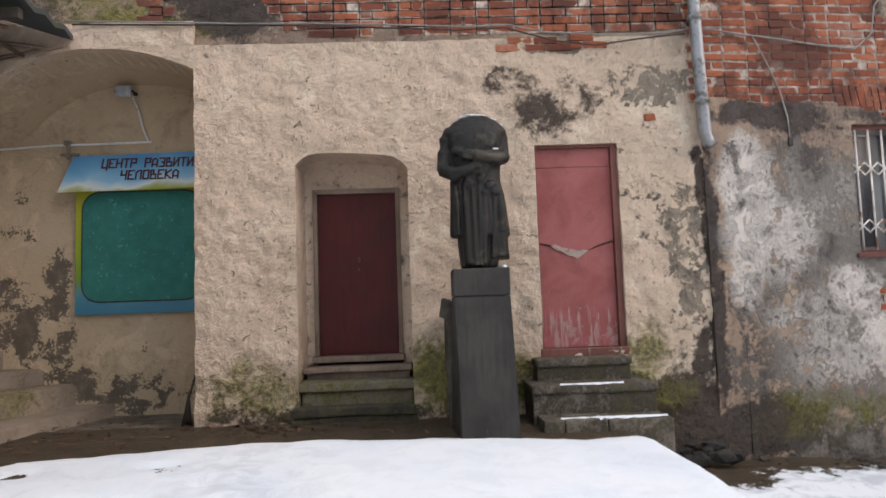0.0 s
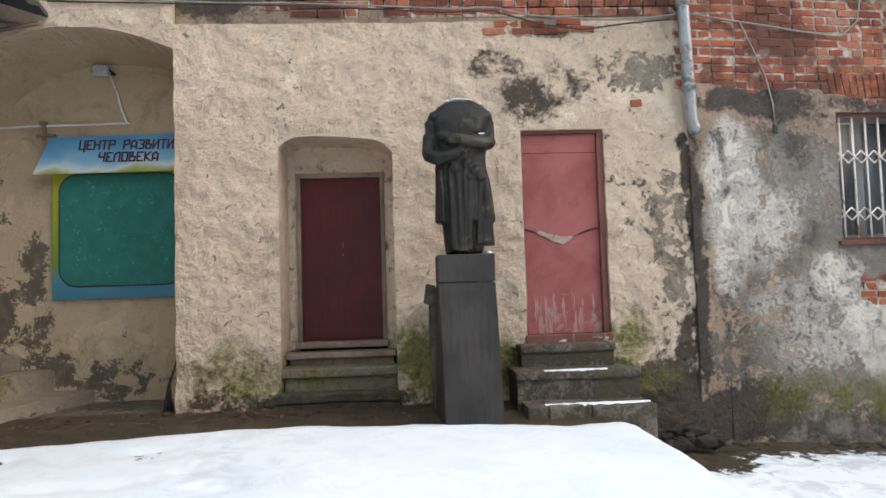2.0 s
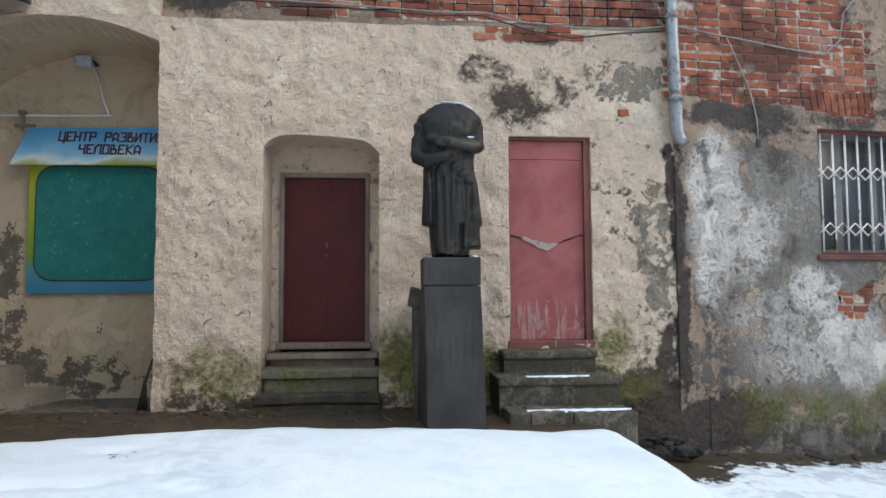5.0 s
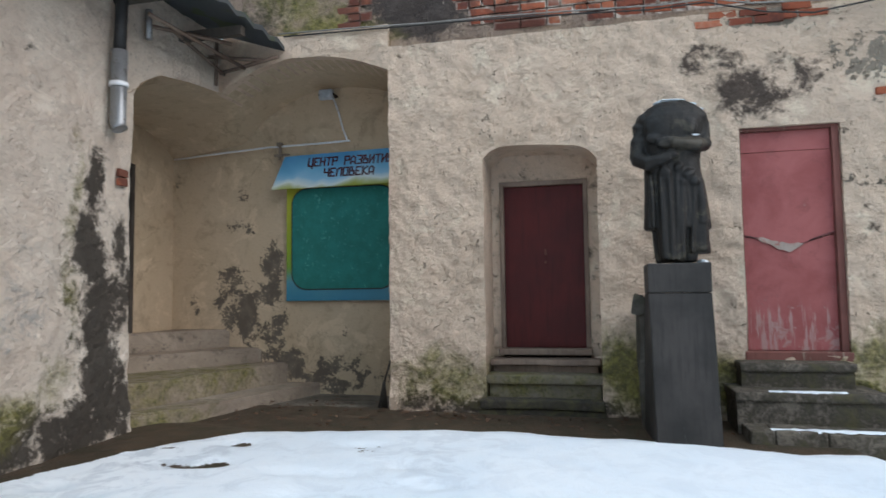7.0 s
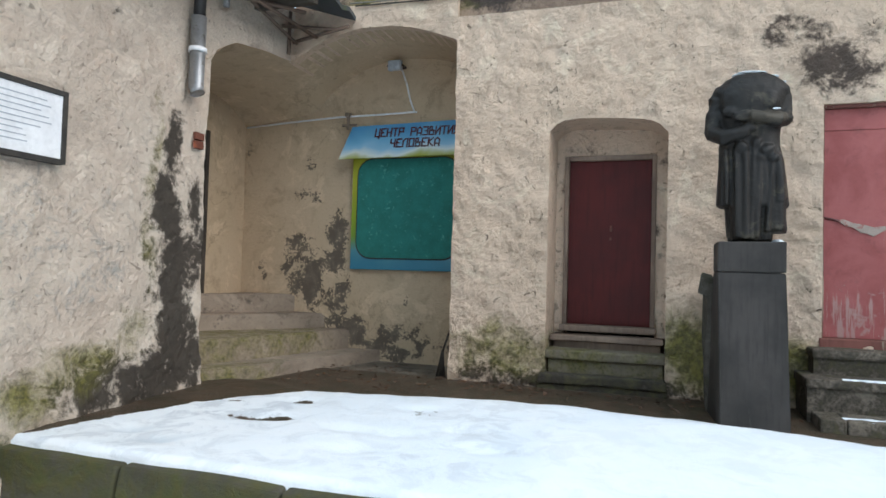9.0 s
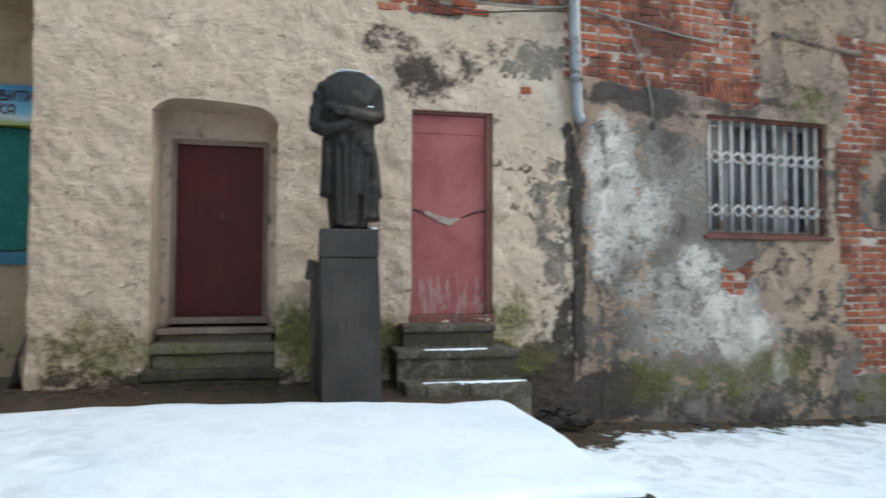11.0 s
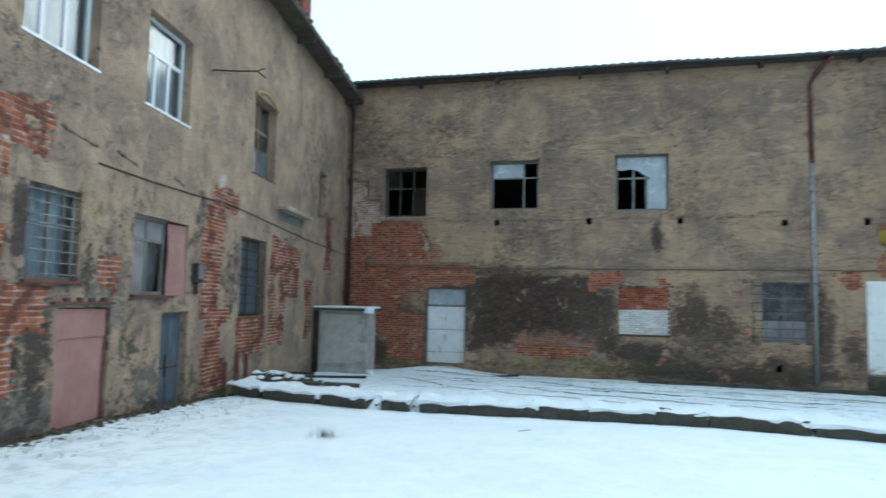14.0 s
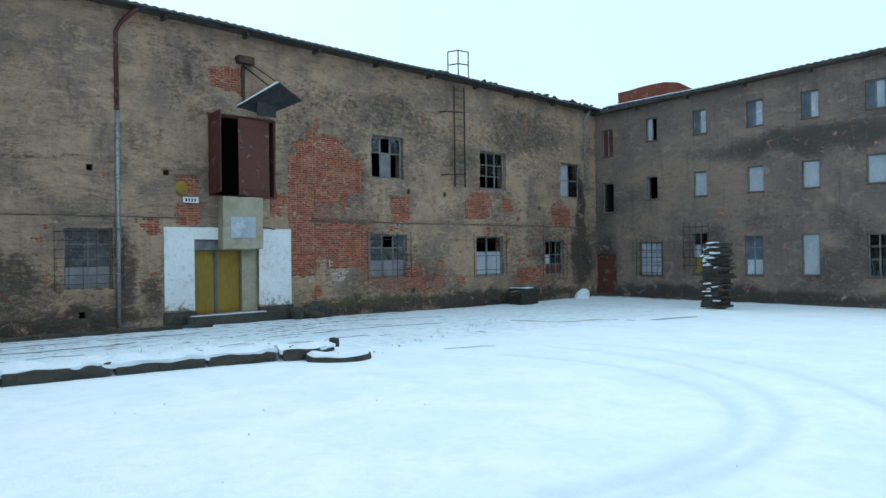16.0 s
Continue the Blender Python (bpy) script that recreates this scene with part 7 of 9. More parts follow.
for i in range(9):
    z = 1.5 + 1.46 * i / 8
    rows.append([bm.verts.new(p) for p in ((9.03, 0.03 + 0.012 * math.sin(i), z), (9.66, -0.01 - 0.05 * (1 - i / 8) ** 3, z), (9.66, 0.0 - 0.05 * (1 - i / 8) ** 3, z), (9.03, 0.045 + 0.012 * math.sin(i), z))])
for p, q in zip(rows, rows[1:]):
    for k in range(4):
        bm.faces.new((p[k], p[(k + 1) % 4], q[(k + 1) % 4], q[k]))
bm.faces.new(rows[0]); bm.faces.new(rows[-1][::-1])
solo("pink_sheet", bm, M_PINK, FR, "faded pink sheet nailed over half a window", "sheet")
window("window_w4", FR, W["w4"], 0.14, M_TIMBER, "dark boarded window behind an iron grid", (0.5,), (0.6,), 0.07, sheets={0: M_BLUE, 1: M_BLUE, 2: M_BLUE, 3: M_BLUE}, sill=0.04)
grille("window_grille", FR, W["w4"], -0.02, M_IRON, "dark rusty iron grid over the window", 8, 9, 0.010, 0.02)

# doors to the cellar of the long wing
d = thing("door_4", FR, "faded pink sheet-metal cellar door", "door", kind="structure")
s0, s1, z0, z1 = W["pd"]
part("door_frame", boxes([(s0, s0 + 0.06, 0.02, 0.2, z0, z1), (s1 - 0.05, s1, 0.02, 0.2, z0, z1)], 0.005), M_ROT, d, "dark rotten posts")
part("leaf", rough(box(s0 + 0.06, s1 - 0.05, 0.03, 0.06, z0 + 0.02, 0.94, bevel=0.004), 0.012, 2.0, 3), M_PINK, d)
part("upper_sheet", rough(box(s0 + 0.03, s1 - 0.04, 0.005, 0.03, 0.90, z1 - 0.02, bevel=0.004), 0.014, 2.0, 3), M_PINK, d)
part("lintel", box(s0 - 0.15, s1 + 0.06, -0.10, 0.02, z1 + 0.05, z1 + 0.09, bevel=0.006), M_ROT, d, "rotten lintel board")
for k in range(4):
    part("lintel_stub", rough(box(s0 + 0.1 + 0.3 * k, s0 + 0.24 + 0.3 * k, -0.07, 0.0, z1 + 0.091, z1 + 0.15, bevel=0.01), 0.01, 9), M_TIMBER, d)
d = thing("door_5", FR, "blue-grey panelled cellar door set in the wall", "door", kind="structure")
s0, s1, z0, z1 = W["bd"]
part("door_frame", boxes([(s0, s0 + 0.05, 0.1, 0.2, z0, z1), (s1 - 0.05, s1, 0.1, 0.2, z0, z1), (s0 + 0.05, s1 - 0.05, 0.1, 0.2, z1 - 0.05, z1)], 0.005), M_GREYWOOD, d)
for k, (a, b) in enumerate(((s0 + 0.052, (s0 + s1) / 2 - 0.004), ((s0 + s1) / 2 + 0.004, s1 - 0.052))):
    leaf = part("leaf", box(a, b, 0.14, 0.18, z0 + 0.04, z1 - 0.052, bevel=0.004), M_BLUE, d)
    part("panel", boxes([(a + 0.06, b - 0.06, 0.128, 0.139, z0 + 0.12, z0 + 0.8), (a + 0.06, b - 0.06, 0.128, 0.139, z0 + 0.95, z1 - 0.14)], 0.005), M_BLUE, leaf)
part("bolt", boxes([(s0 + 0.5, s0 + 0.53, 0.10, 0.127, 0.0, 0.42), (s0 + 0.1, s1 - 0.1, 0.115, 0.127, 0.16, 0.19)], 0.004), M_IRON, d, "rusty iron bolt")

# odds and ends on the long wing
b = thing("meter_box", FR @ pose(10.05, -0.03, 2.05), "dark broken electric box on the wall", "box")
part("case", box(-0.14, 0.12, -0.14, 0.02, -0.2, 0.2, bevel=0.02), M_DARKCABLE, b)
part("lid", box(-0.1, 0.14, -0.17, -0.142, -0.12, 0.18, bevel=0.01), M_ZINC, b, "bent grey lid")
part("pipe_stub", tube([(0, -0.06, -0.2), (0.03, -0.06, -0.42)], 0.03, 8), M_IRON, b)
b = thing("iron_bracket", FR, "rusty iron arm sticking out of the wall", "bracket")
part("arm", tube([(10.4, 0.0, 6.5), (10.55, -0.55, 6.52), (10.65, -0.95, 6.55)], 0.018, 6), M_IRON, b)
part("fork", bm_tube(tube([(10.65, -0.95, 6.55), (10.72, -1.1, 6.64)], 0.012, 6), [(10.65, -0.95, 6.55), (10.74, -1.12, 6.42)], 0.012, 6), M_IRON, b)
sh = thing("stone_canopy", FR, "small snowy stone canopy on the wall", "canopy", kind="structure")
part("slab", rough(box(14.9, 17.4, -0.34, 0.0, 4.08, 4.17, bevel=0.012), 0.015, 3, 2), M_CONCRETE, sh)
part("drip_board", box(15.0, 17.3, -0.05, -0.01, 3.8, 4.07), M_GREYWOOD, sh, "grey weathered board")
bm = rough(box(15.1, 16.6, -0.3, -0.05, 4.172, 4.20, bevel=0.012), 0.01, 6)
solo("snow_strip", bm, M_SNOWCAP, FR, "thin snow on the stone canopy", "snow", "snow on ledges", kind="stuff")
for a, b2, z in ((2.55, 3.9, 4.17), (5.7, 6.55, 3.98), (7.1, 7.75, 3.92), (9.0, 9.4, 3.86)):
    n = 10
    bm = bmesh.new()
    bm_tube(bm, [(a + (b2 - a) * k / n, -0.035, z - 0.10 * k / n + 0.012 * noise.noise((k, a, 0))) for k in range(n + 1)], 0.035, 6)
    solo("string_course", rough(bm, 0.012, 11), M_GREY, FR, "broken remnant of a plaster moulding", "moulding", "moulding remnants", kind="structure", mask=stone_mask(0.5, 0.1))
po = thing("cellar_hatch", FR, "rotten red-brown hatch posts by the wall", "hatch")
for x, h, l in ((10.9, 0.75, 0.05), (11.55, 0.95, -0.04), (12.1, 0.85, 0.03)):
    part("post", box(x, x + 0.1, -0.45, -0.35, -0.65, h - 0.6, bevel=0.012, taper=0.006), M_ROT, po)
part("board", rough(box(10.85, 12.3, -0.50, -0.33, -0.55, -0.38, bevel=0.02), 0.02, 4, 2), M_KERB, po, mask=stone_mask(0.3, 0.6))
# chimney pot at the eave's end
c = thing("chimney", FR @ pose(17.0, 0.4, 9.6), "short red brick chimney on the wing's roof", "chimney")
part("stack", box(-0.45, 0.45, -0.4, 0.5, 0, 2.2, bevel=0.01), M_BRICK, c)
part("cap", box(-0.55, 0.55, -0.5, 0.6, 2.2, 2.35, bevel=0.02), M_CONCRETE, c)

# ---------- warehouse openings ----------
V = B_WINS
window("window_b1", FB, V["b1"], 0.14, M_TIMBER, "black broken window with a charred wooden frame", (0.33, 0.67), (0.6,), 0.09, gone=(0, 2, 3, 5), sill=0.08, inner=0.06)
window("window_b2", FB, V["b2"], 0.14, M_GREYWOOD, "broken grey window with one milky pane left", (0.7,), (0.68,), 0.09, gone=(0, 2, 3), sheets={1: M_MILK}, sill=0.06, inner=0.07)
window("window_b3", FB, V["b3"], 0.14, M_GREYWOOD, "broken window half covered by a torn pale sheet", (0.33, 0.6), (0.6,), 0.08, gone=(0, 1, 2, 3), sheets={4: M_MILK, 5: M_MILK}, sill=0.06, inner=0.08)
bm = bmesh.new()
poly = [(10.72, 7.0), (12.42, 7.0), (12.42, 5.1), (11.98, 5.1), (11.98, 6.0), (11.92, 6.2), (11.7, 6.33), (11.45, 6.5), (11.2, 6.58), (10.95, 6.53), (10.72, 6.55)]
a = [bm.verts.new((x, 0.12, z)) for x, z in poly]
b = [bm.verts.new((x, 0.13, z)) for x, z in poly]
bm.faces.new(a); bm.faces.new(b[::-1])
for k in range(len(poly)):
    bm.faces.new((a[k], b[k], b[(k + 1) % len(poly)], a[(k + 1) % len(poly)]))
solo("torn_sheet", bm, M_MILK, FB, "torn milky plastic sheet over the broken window", "sheet")
bm = rough(box(1.6, 3.5, -0.1, 0.12, 4.868, 4.905, bevel=0.01), 0.012, 5, 1)
solo("snow_strip", bm, M_SNOWCAP, FB, "thin snow on the window sill", "snow", "snow on ledges", kind="stuff")
window("window_b4", FB, V["b4"], 0.12, M_GREYWOOD, "grey window with opaque dim panes behind a rusty grid", (0.5,), (0.35, 0.75), 0.07, sheets={0: M_DIMINSIDE, 1: M_DIMPANE, 2: M_DIMPANE, 3: M_DIMINSIDE, 4: M_DIMPANE, 5: M_DIMPANE}, sill=0.05)
grille("window_grille", FB, (15.2, 17.3, 0.45, 2.5), -0.06, M_IRON, "rusty iron grid standing off the window", 6, 7, 0.009, 0.03)
win_row = {"b6": ((0.33, 0.67), (0.62,), (0, 3, 4), {2: M_GREYWOOD}), "b7": ((0.33, 0.67), (0.34, 0.66), (0, 3, 6, 2), {}), "b8": ((0.5,), (0.5,), (), {0: M_BOARD, 1: M_BOARD}),
           "b9": ((0.33, 0.67), (0.36, 0.7), (5,), {0: M_DIMINSIDE, 3: M_DIMINSIDE, 6: M_DIMINSIDE, 1: M_DIMPANE, 4: M_DIMPANE, 7: M_DIMPANE, 2: M_DIMPANE, 8: M_DIMPANE}), "b10": ((0.45,), (0.62,), (1, 3), {0: M_BOARD, 2: M_BOARD}), "b11": ((0.33, 0.67), (0.3, 0.6), (2, 5), {0: M_ROT, 3: M_ROT, 6: M_ROT, 1: M_MILK})}
win_label = {"b6": "grey upper window with broken lower panes", "b7": "grey upper window with many panes gone", "b8": "grey upper window with a boarded half", "b9": "grey lower window with dusty dim panes", "b10": "lower window half closed with pale blocks", "b11": "small grey lower window with dim panes"}
for key, (vs, hs, gone, sheets) in win_row.items():
    window("window_" + key, FB, V[key], 0.12, M_GREYWOOD, win_label[key], vs, hs, 0.09, gone=gone, sheets=sheets, sill=0.04, inner=0.06, group="warehouse windows")
    if key in ("b9", "b10", "b11"):
        grille("window_grille", FB, (V[key][0] - 0.2, V[key][1] + 0.2, V[key][2] - 0.05, V[key][3] + 0.1), -0.08, M_IRON, "thin rusty grid standing off the window", 4, 3, 0.012, 0.02)

d = thing("door_6", FB, "white panelled door under a grey transom", "door", kind="structure")
s0, s1, z0, z1 = V["door_white"]
part("door_frame", boxes([(s0, s0 + 0.05, 0.1, 0.2, z0, z1), (s1 - 0.05, s1, 0.1, 0.2, z0, z1), (s0 + 0.05, s1 - 0.05, 0.1, 0.2, z1 - 0.05, z1), (s0 + 0.05, s1 - 0.05, 0.1, 0.2, 1.40, 1.47)], 0.004), M_GREYWOOD, d)
mid = (s0 + s1) / 2
for a, b in ((s0 + 0.052, mid - 0.006), (mid + 0.006, s1 - 0.052)):
    for za, zb in ((z0 + 0.02, z0 + 0.42), (z0 + 0.435, z0 + 1.28), (z0 + 1.295, 1.395)):
        part("door_panel", box(a, b, 0.12, 0.16, za, zb, bevel=0.006), M_WHITE, d)
    part("transom_pane", box(a, b, 0.13, 0.15, 1.475, z1 - 0.052), M_MILK, d, "grey-blue transom pane")

bw = thing("blocked_window", FB, "old window closed with red and whitewashed bricks", "blocked window", kind="structure")
s0, s1, z0, z1 = V["bricked"]
part("backing", box(s0, s1, 0.06, 0.3, z0, z1), M_MORTAR, bw)
for half, mat in ((0, M_LIMEBRICK), (1, M_BRICK_CLEAN)):
    for r in range(11):
        z = z0 + half * 0.89 + r * 0.0795
        x = s0 + 0.004 - (0.13 if r % 2 else 0)
        while x < s1:
            a, b = max(x, s0 + 0.003), min(x + 0.248, s1 - 0.003)
            if b - a > 0.05 and z + 0.07 < z1:
                part("brick", box(a, b, 0.035 + 0.008 * ((r * 7 + int(x * 9)) % 3), 0.058, z + 0.005, z + 0.072), mat, bw)
            x += 0.259
part("ledge", box(s0 - 0.04, s1 + 0.04, -0.08, 0.05, z0 - 0.07, z0 - 0.004, bevel=0.01), M_KERB, bw, mask=stone_mask(0.4, 0.1))


def build_portal():
    p = thing("portal", FB, "whitewashed doorway surround with mustard yellow double doors", "doorway", kind="structure")
    o = V["portal"]
    for rows in (((18.66, o[0], -0.09, 0.0, -0.55, 2.55),), ((o[1], 23.7, -0.09, 0.0, -0.55, 2.52),), ((o[0], 20.7, -0.09, 0.0, o[3], 2.55),)):
        bm = rough(boxes(rows, 0.01), 0.008, 3, 3)
        part("whitewash", bm, M_LIME, p, mask=lambda co: np.stack([np.clip(0.5 - (co[:, 2] + 0.5) * 1.2, 0, 0.6), 0 * co[:, 0], 0 * co[:, 0], 0.1 + 0 * co[:, 0]], -1))
    part("plinth_stone", rough(boxes([(18.6, o[0] + 0.03, -0.16, 0.0, -1.1, -0.55), (o[1], 23.75, -0.16, 0.0, -1.1, -0.55)], 0.03), 0.03, 3, 2), M_KERB, p, mask=stone_mask(0.3, 0.2))
    part("reveal", boxes([(21.66, o[1], 0.1, 0.5, o[2], 2.1)], 0.01), M_CONCRETE, p, "grey splayed reveal")
    part("lintel", boxes([(o[0], 21.66, 0.06, 0.4, 1.70, 2.1)], 0.02), M_GREYWOOD, p, "grey wooden lintel panel")
    for a, b in ((o[0] + 0.02, 20.62), (20.74, 21.64)):
        leaf = part("door_leaf", box(a, b, 0.30, 0.36, -0.70, 1.69, bevel=0.006), M_YELLOW, p, "mustard yellow door leaf")
        part("rail", boxes([(a + 0.03, b - 0.03, 0.285, 0.299, z, z + 0.07) for z in (-0.6, 0.5, 1.55)], 0.004), M_YELLOW, leaf)
    part("post", box(20.625, 20.735, 0.27, 0.36, -0.70, 1.69, bevel=0.008), M_BLUE, p, "blue-grey middle post")
    part("step", rough(box(19.3, 22.9, -0.55, 0.2, -1.25, -0.74, bevel=0.02), 0.015, 4, 2), M_KERB, p, mask=stone_mask(0.3, 0.1))
    bm = rough(box(19.5, 22.4, -0.5, -0.25, -0.738, -0.71, bevel=0.01), 0.01, 5)
    solo("snow_strip", bm, M_SNOWCAP, FB, "thin snow on the portal step", "snow", "snow on ledges", kind="stuff")
    blk = thing("concrete_hood", FB, "stained concrete hood block over the doorway", "hood")
    part("block", rough(box(20.66, 22.28, -0.55, 0.0, 1.72, 3.72, bevel=0.05), 0.03, 2, 3), M_CONCRETE, blk)
    part("plate", box(20.95, 21.95, -0.575, -0.551, 2.15, 2.95, bevel=0.01), M_MILK, blk, "pale blue-grey plate")
    part("rail", tube([(22.3, -0.1, 2.62), (22.95, -0.2, 2.5)], 0.02, 6), M_IRON, blk)
    st = thing("boulder", FB @ pose(24.5, -0.5, -0.95), "dark heap of stones beside the doorway", "stones")
    for x, r in ((-0.75, 0.32), (0.0, 0.5), (0.5, 0.4)):
        bm = bmesh.new()
        bmesh.ops.create_icosphere(bm, subdivisions=3, radius=r, matrix=Matrix.Translation((x, 0, 0.05)) @ Matrix.Diagonal((1.1, 0.8, 0.8, 1)))
        part("stone", rough(bm, 0.12, 3), M_KERB, st, mask=stone_mask(0.5, 0.1))


build_portal()


def build_hatch():
    h = thing("loading_hatch", FB, "rust-brown sheet loading hatch standing half open", "hatch", kind="structure")
    s0, s1, z0, z1 = V["hatch"]
    part("hatch_frame", boxes([(s0 - 0.05, s0 + 0.06, -0.08, 0.3, z0, z1), (s1 - 0.06, s1 + 0.05, -0.08, 0.3, z0, z1), (s0 + 0.06, s1 - 0.06, -0.05, 0.3, z1 - 0.08, z1), (s0 + 0.06, s1 - 0.06, -0.05, 0.3, z0, z0 + 0.08)], 0.006), M_RUST, h)
    lf = part("hatch_leaf", box(0, 1.25, -0.03, 0.0, z0 + 0.09, z1 - 0.09, bevel=0.004), M_RUST, h, "open rusty leaf", m=pose(s0 + 0.06, -0.05, 0, 0, 0, -92))
    part("rib", boxes([(0.05, 1.2, -0.05, -0.031, z, z + 0.05) for z in (z0 + 0.3, z1 - 0.4)]), M_RUST, lf)
    lf = part("hatch_leaf", box(-1.4, 0, -0.03, 0.0, z0 + 0.09, z1 - 0.09, bevel=0.004), M_RUST, h, "rusty leaf almost shut", m=pose(s1 - 0.25, -0.02, 0, 0, 0, 9))
    part("rib", boxes([(-1.35, -0.05, -0.05, -0.031, z, z + 0.05) for z in (z0 + 0.3, z1 - 0.4)]), M_RUST, lf)
    c = thing("hoist_canopy", FB, "tilted dark sheet canopy with snow over the hatch", "canopy")
    ax = [(21.35, -0.05, 7.15), (22.75, -1.1, 8.15), (23.75, -1.0, 7.62), (22.5, -0.05, 6.98)]
    bm = bmesh.new()
    a = [bm.verts.new(q) for q in ax]
    b = [bm.verts.new((x, y, z + 0.06)) for x, y, z in ax]
    bm.faces.new(a[::-1]); bm.faces.new(b)
    for k in range(4):
        bm.faces.new((a[k], a[(k + 1) % 4], b[(k + 1) % 4], b[k]))
    part("sheet", bm, M_BLACKPIPE, c)
    bm = bmesh.new()
    ay = [(21.45, -0.12, 7.27), (22.68, -1.05, 8.22), (22.9, -1.0, 8.12), (21.75, -0.12, 7.22)]
    a = [bm.verts.new(q) for q in ay]
    b = [bm.verts.new((x, y, z + 0.04)) for x, y, z in ay]
    bm.faces.new(a[::-1]); bm.faces.new(b)
    for k in range(4):
        bm.faces.new((a[k], a[(k + 1) % 4], b[(k + 1) % 4], b[k]))
    part("snow_patch", bm, M_SNOWCAP, c, "snow on the tilted sheet")
    g = part("drop_board", box(22.1, 22.9, -0.5, -0.46, 6.95, 7.5, bevel=0.01), M_BLACKPIPE, c, m=pose(0, 0, 0))
    o = thing("hoist_beam", FB, "old iron hoist arm above the hatch", "hoist")
    part("post", box(21.66, 21.78, -0.14, 0.0, 7.2, 9.1, bevel=0.01), M_IRON, o)
    part("head", rough(box(21.4, 22.05, -0.45, 0.0, 8.92, 9.2, bevel=0.03), 0.03, 4), M_IRON, o)
    part("strut", bm_tube(tube([(21.75, -0.15, 8.85), (22.6, -0.9, 7.95)], 0.03, 6), [(21.85, -0.3, 9.0), (22.75, -1.0, 8.2)], 0.025, 6), M_IRON, o)
    # added bowl stands in for a round blotch of orange brick
    l = thing("wall_lamp", FB @ pose(19.3, -0.05, 4.0), "orange-brown bowl in place of a brick blotch, white plate below", "lamp")
    bm = bmesh.new()
    bmesh.ops.create_uvsphere(bm, u_segments=16, v_segments=10, radius=0.26, matrix=Matrix.Diagonal((1, 0.5, 1, 1)))
    part("bowl", bm, M_YELLOW, l)
    part("arm", tube([(0, 0.05, -0.2), (0.1, -0.02, -0.6)], 0.02, 6), M_IRON, l)
    part("plate", box(0.05, 0.62, -0.06, -0.02, -0.55, -0.34, bevel=0.006), M_WHITE, l, "white plate with dark marks")
    part("marks", boxes([(0.13 + 0.11 * k, 0.19 + 0.11 * k, -0.064, -0.061, -0.5, -0.39) for k in range(4)]), M_INK, l)


build_hatch()
downpipe(FB, [(0.28, -0.13, 1.35), (0.28, -0.13, 9.2), (0.2, -0.5, 9.85)], 0.075, M_IRON, "dark old downpipe in the yard's corner", [(0.28, -0.13, z) for z in (3.0, 5.0, 7.0)])
downpipe(FB, [(17.12, -0.13, -0.95), (17.12, -0.13, 6.6)], 0.075, M_ZINC, "long zinc downpipe on the warehouse", [(17.12, -0.13, z) for z in (0.9, 2.4, 4.2, 5.6)])
downpipe(FB, [(17.12, -0.13, 6.55), (17.1, -0.13, 9.25), (17.25, -0.25, 9.6), (17.7, -0.6, 10.1)], 0.082, M_RUST, "rust-brown upper length of the downpipe", [(17.11, -0.13, z) for z in (7.0, 8.4)])
downpipe(FB, [(43.35, -0.13, 5.0), (43.35, -0.13, 9.3), (43.4, -0.5, 9.9)], 0.07, M_ZINC, "broken zinc downpipe near the far corner", [(43.35, -0.13, z) for z in (5.6, 7.4)])
bm = bmesh.new()
bm_tube(bm, [(s, -0.70, 10.02 + eave_b(s) + 0.12 * float(fbm(s, 0.0, 0.25, 61))) for s in np.linspace(-0.4, 44.6, 60)], 0.055, 8)
solo("gutter", bm, M_BLACKPIPE, FB, "dark sagging gutter along the warehouse eave", "gutter")
bm = bmesh.new()
for k in range(56):
    s = 3.6 + k * 0.72
    if 19.0 < s < 23.8:
        continue
    bm_box(bm, s, s + 0.71, -0.065, 0.0, 2.86 + 0.01 * math.sin(k * 2.1), 2.91 + 0.01 * math.sin(k * 2.1))
solo("string_course_warehouse", rough(bm, 0.012, 3), M_DIM, FB, "thin dark moulding between the storeys", "moulding", kind="structure", mask=stone_mask(0.55, 0.1))


def build_ladder():
    l = thing("roof_ladder", FB, "rusty iron ladder to the roof with hoops on top", "ladder")
    for x in (32.62, 33.3):
        part("rail", tube([(x, -0.3, 4.75), (x, -0.3, 9.75)], 0.04, 6), M_IRON, l)
        part("upper_rail", tube([(x - 0.1, -0.75, 10.2), (x - 0.1, -0.75, 11.45)], 0.03, 6), M_IRON, l)
    for k in range(14):
        z = 4.9 + 0.36 * k
        part("rung", tube([(32.62, -0.3, z), (33.3, -0.3, z)], 0.012, 6), M_IRON, l)
    for z in (5.3, 8.4):
        part("bracket", bm_tube(tube([(31.85, 0.0, z), (31.95, -0.35, z)], 0.035, 6), [(31.9, -0.33, z), (33.35, -0.33, z + 0.12)], 0.035, 6), M_IRON, l)
    for z in (10.75, 11.4):
        part("hoop", bm_tube(tube([(31.85, -0.75, z - 0.2), (32.52, -0.75, z)], 0.028, 6), [(32.52, -0.75, z), (33.2, -0.75, z + 0.05)], 0.028, 6), M_IRON, l)
    part("hoop_post", tube([(31.85, -0.75, 10.3), (31.85, -0.75, 11.2)], 0.028, 6), M_IRON, l)


build_ladder()

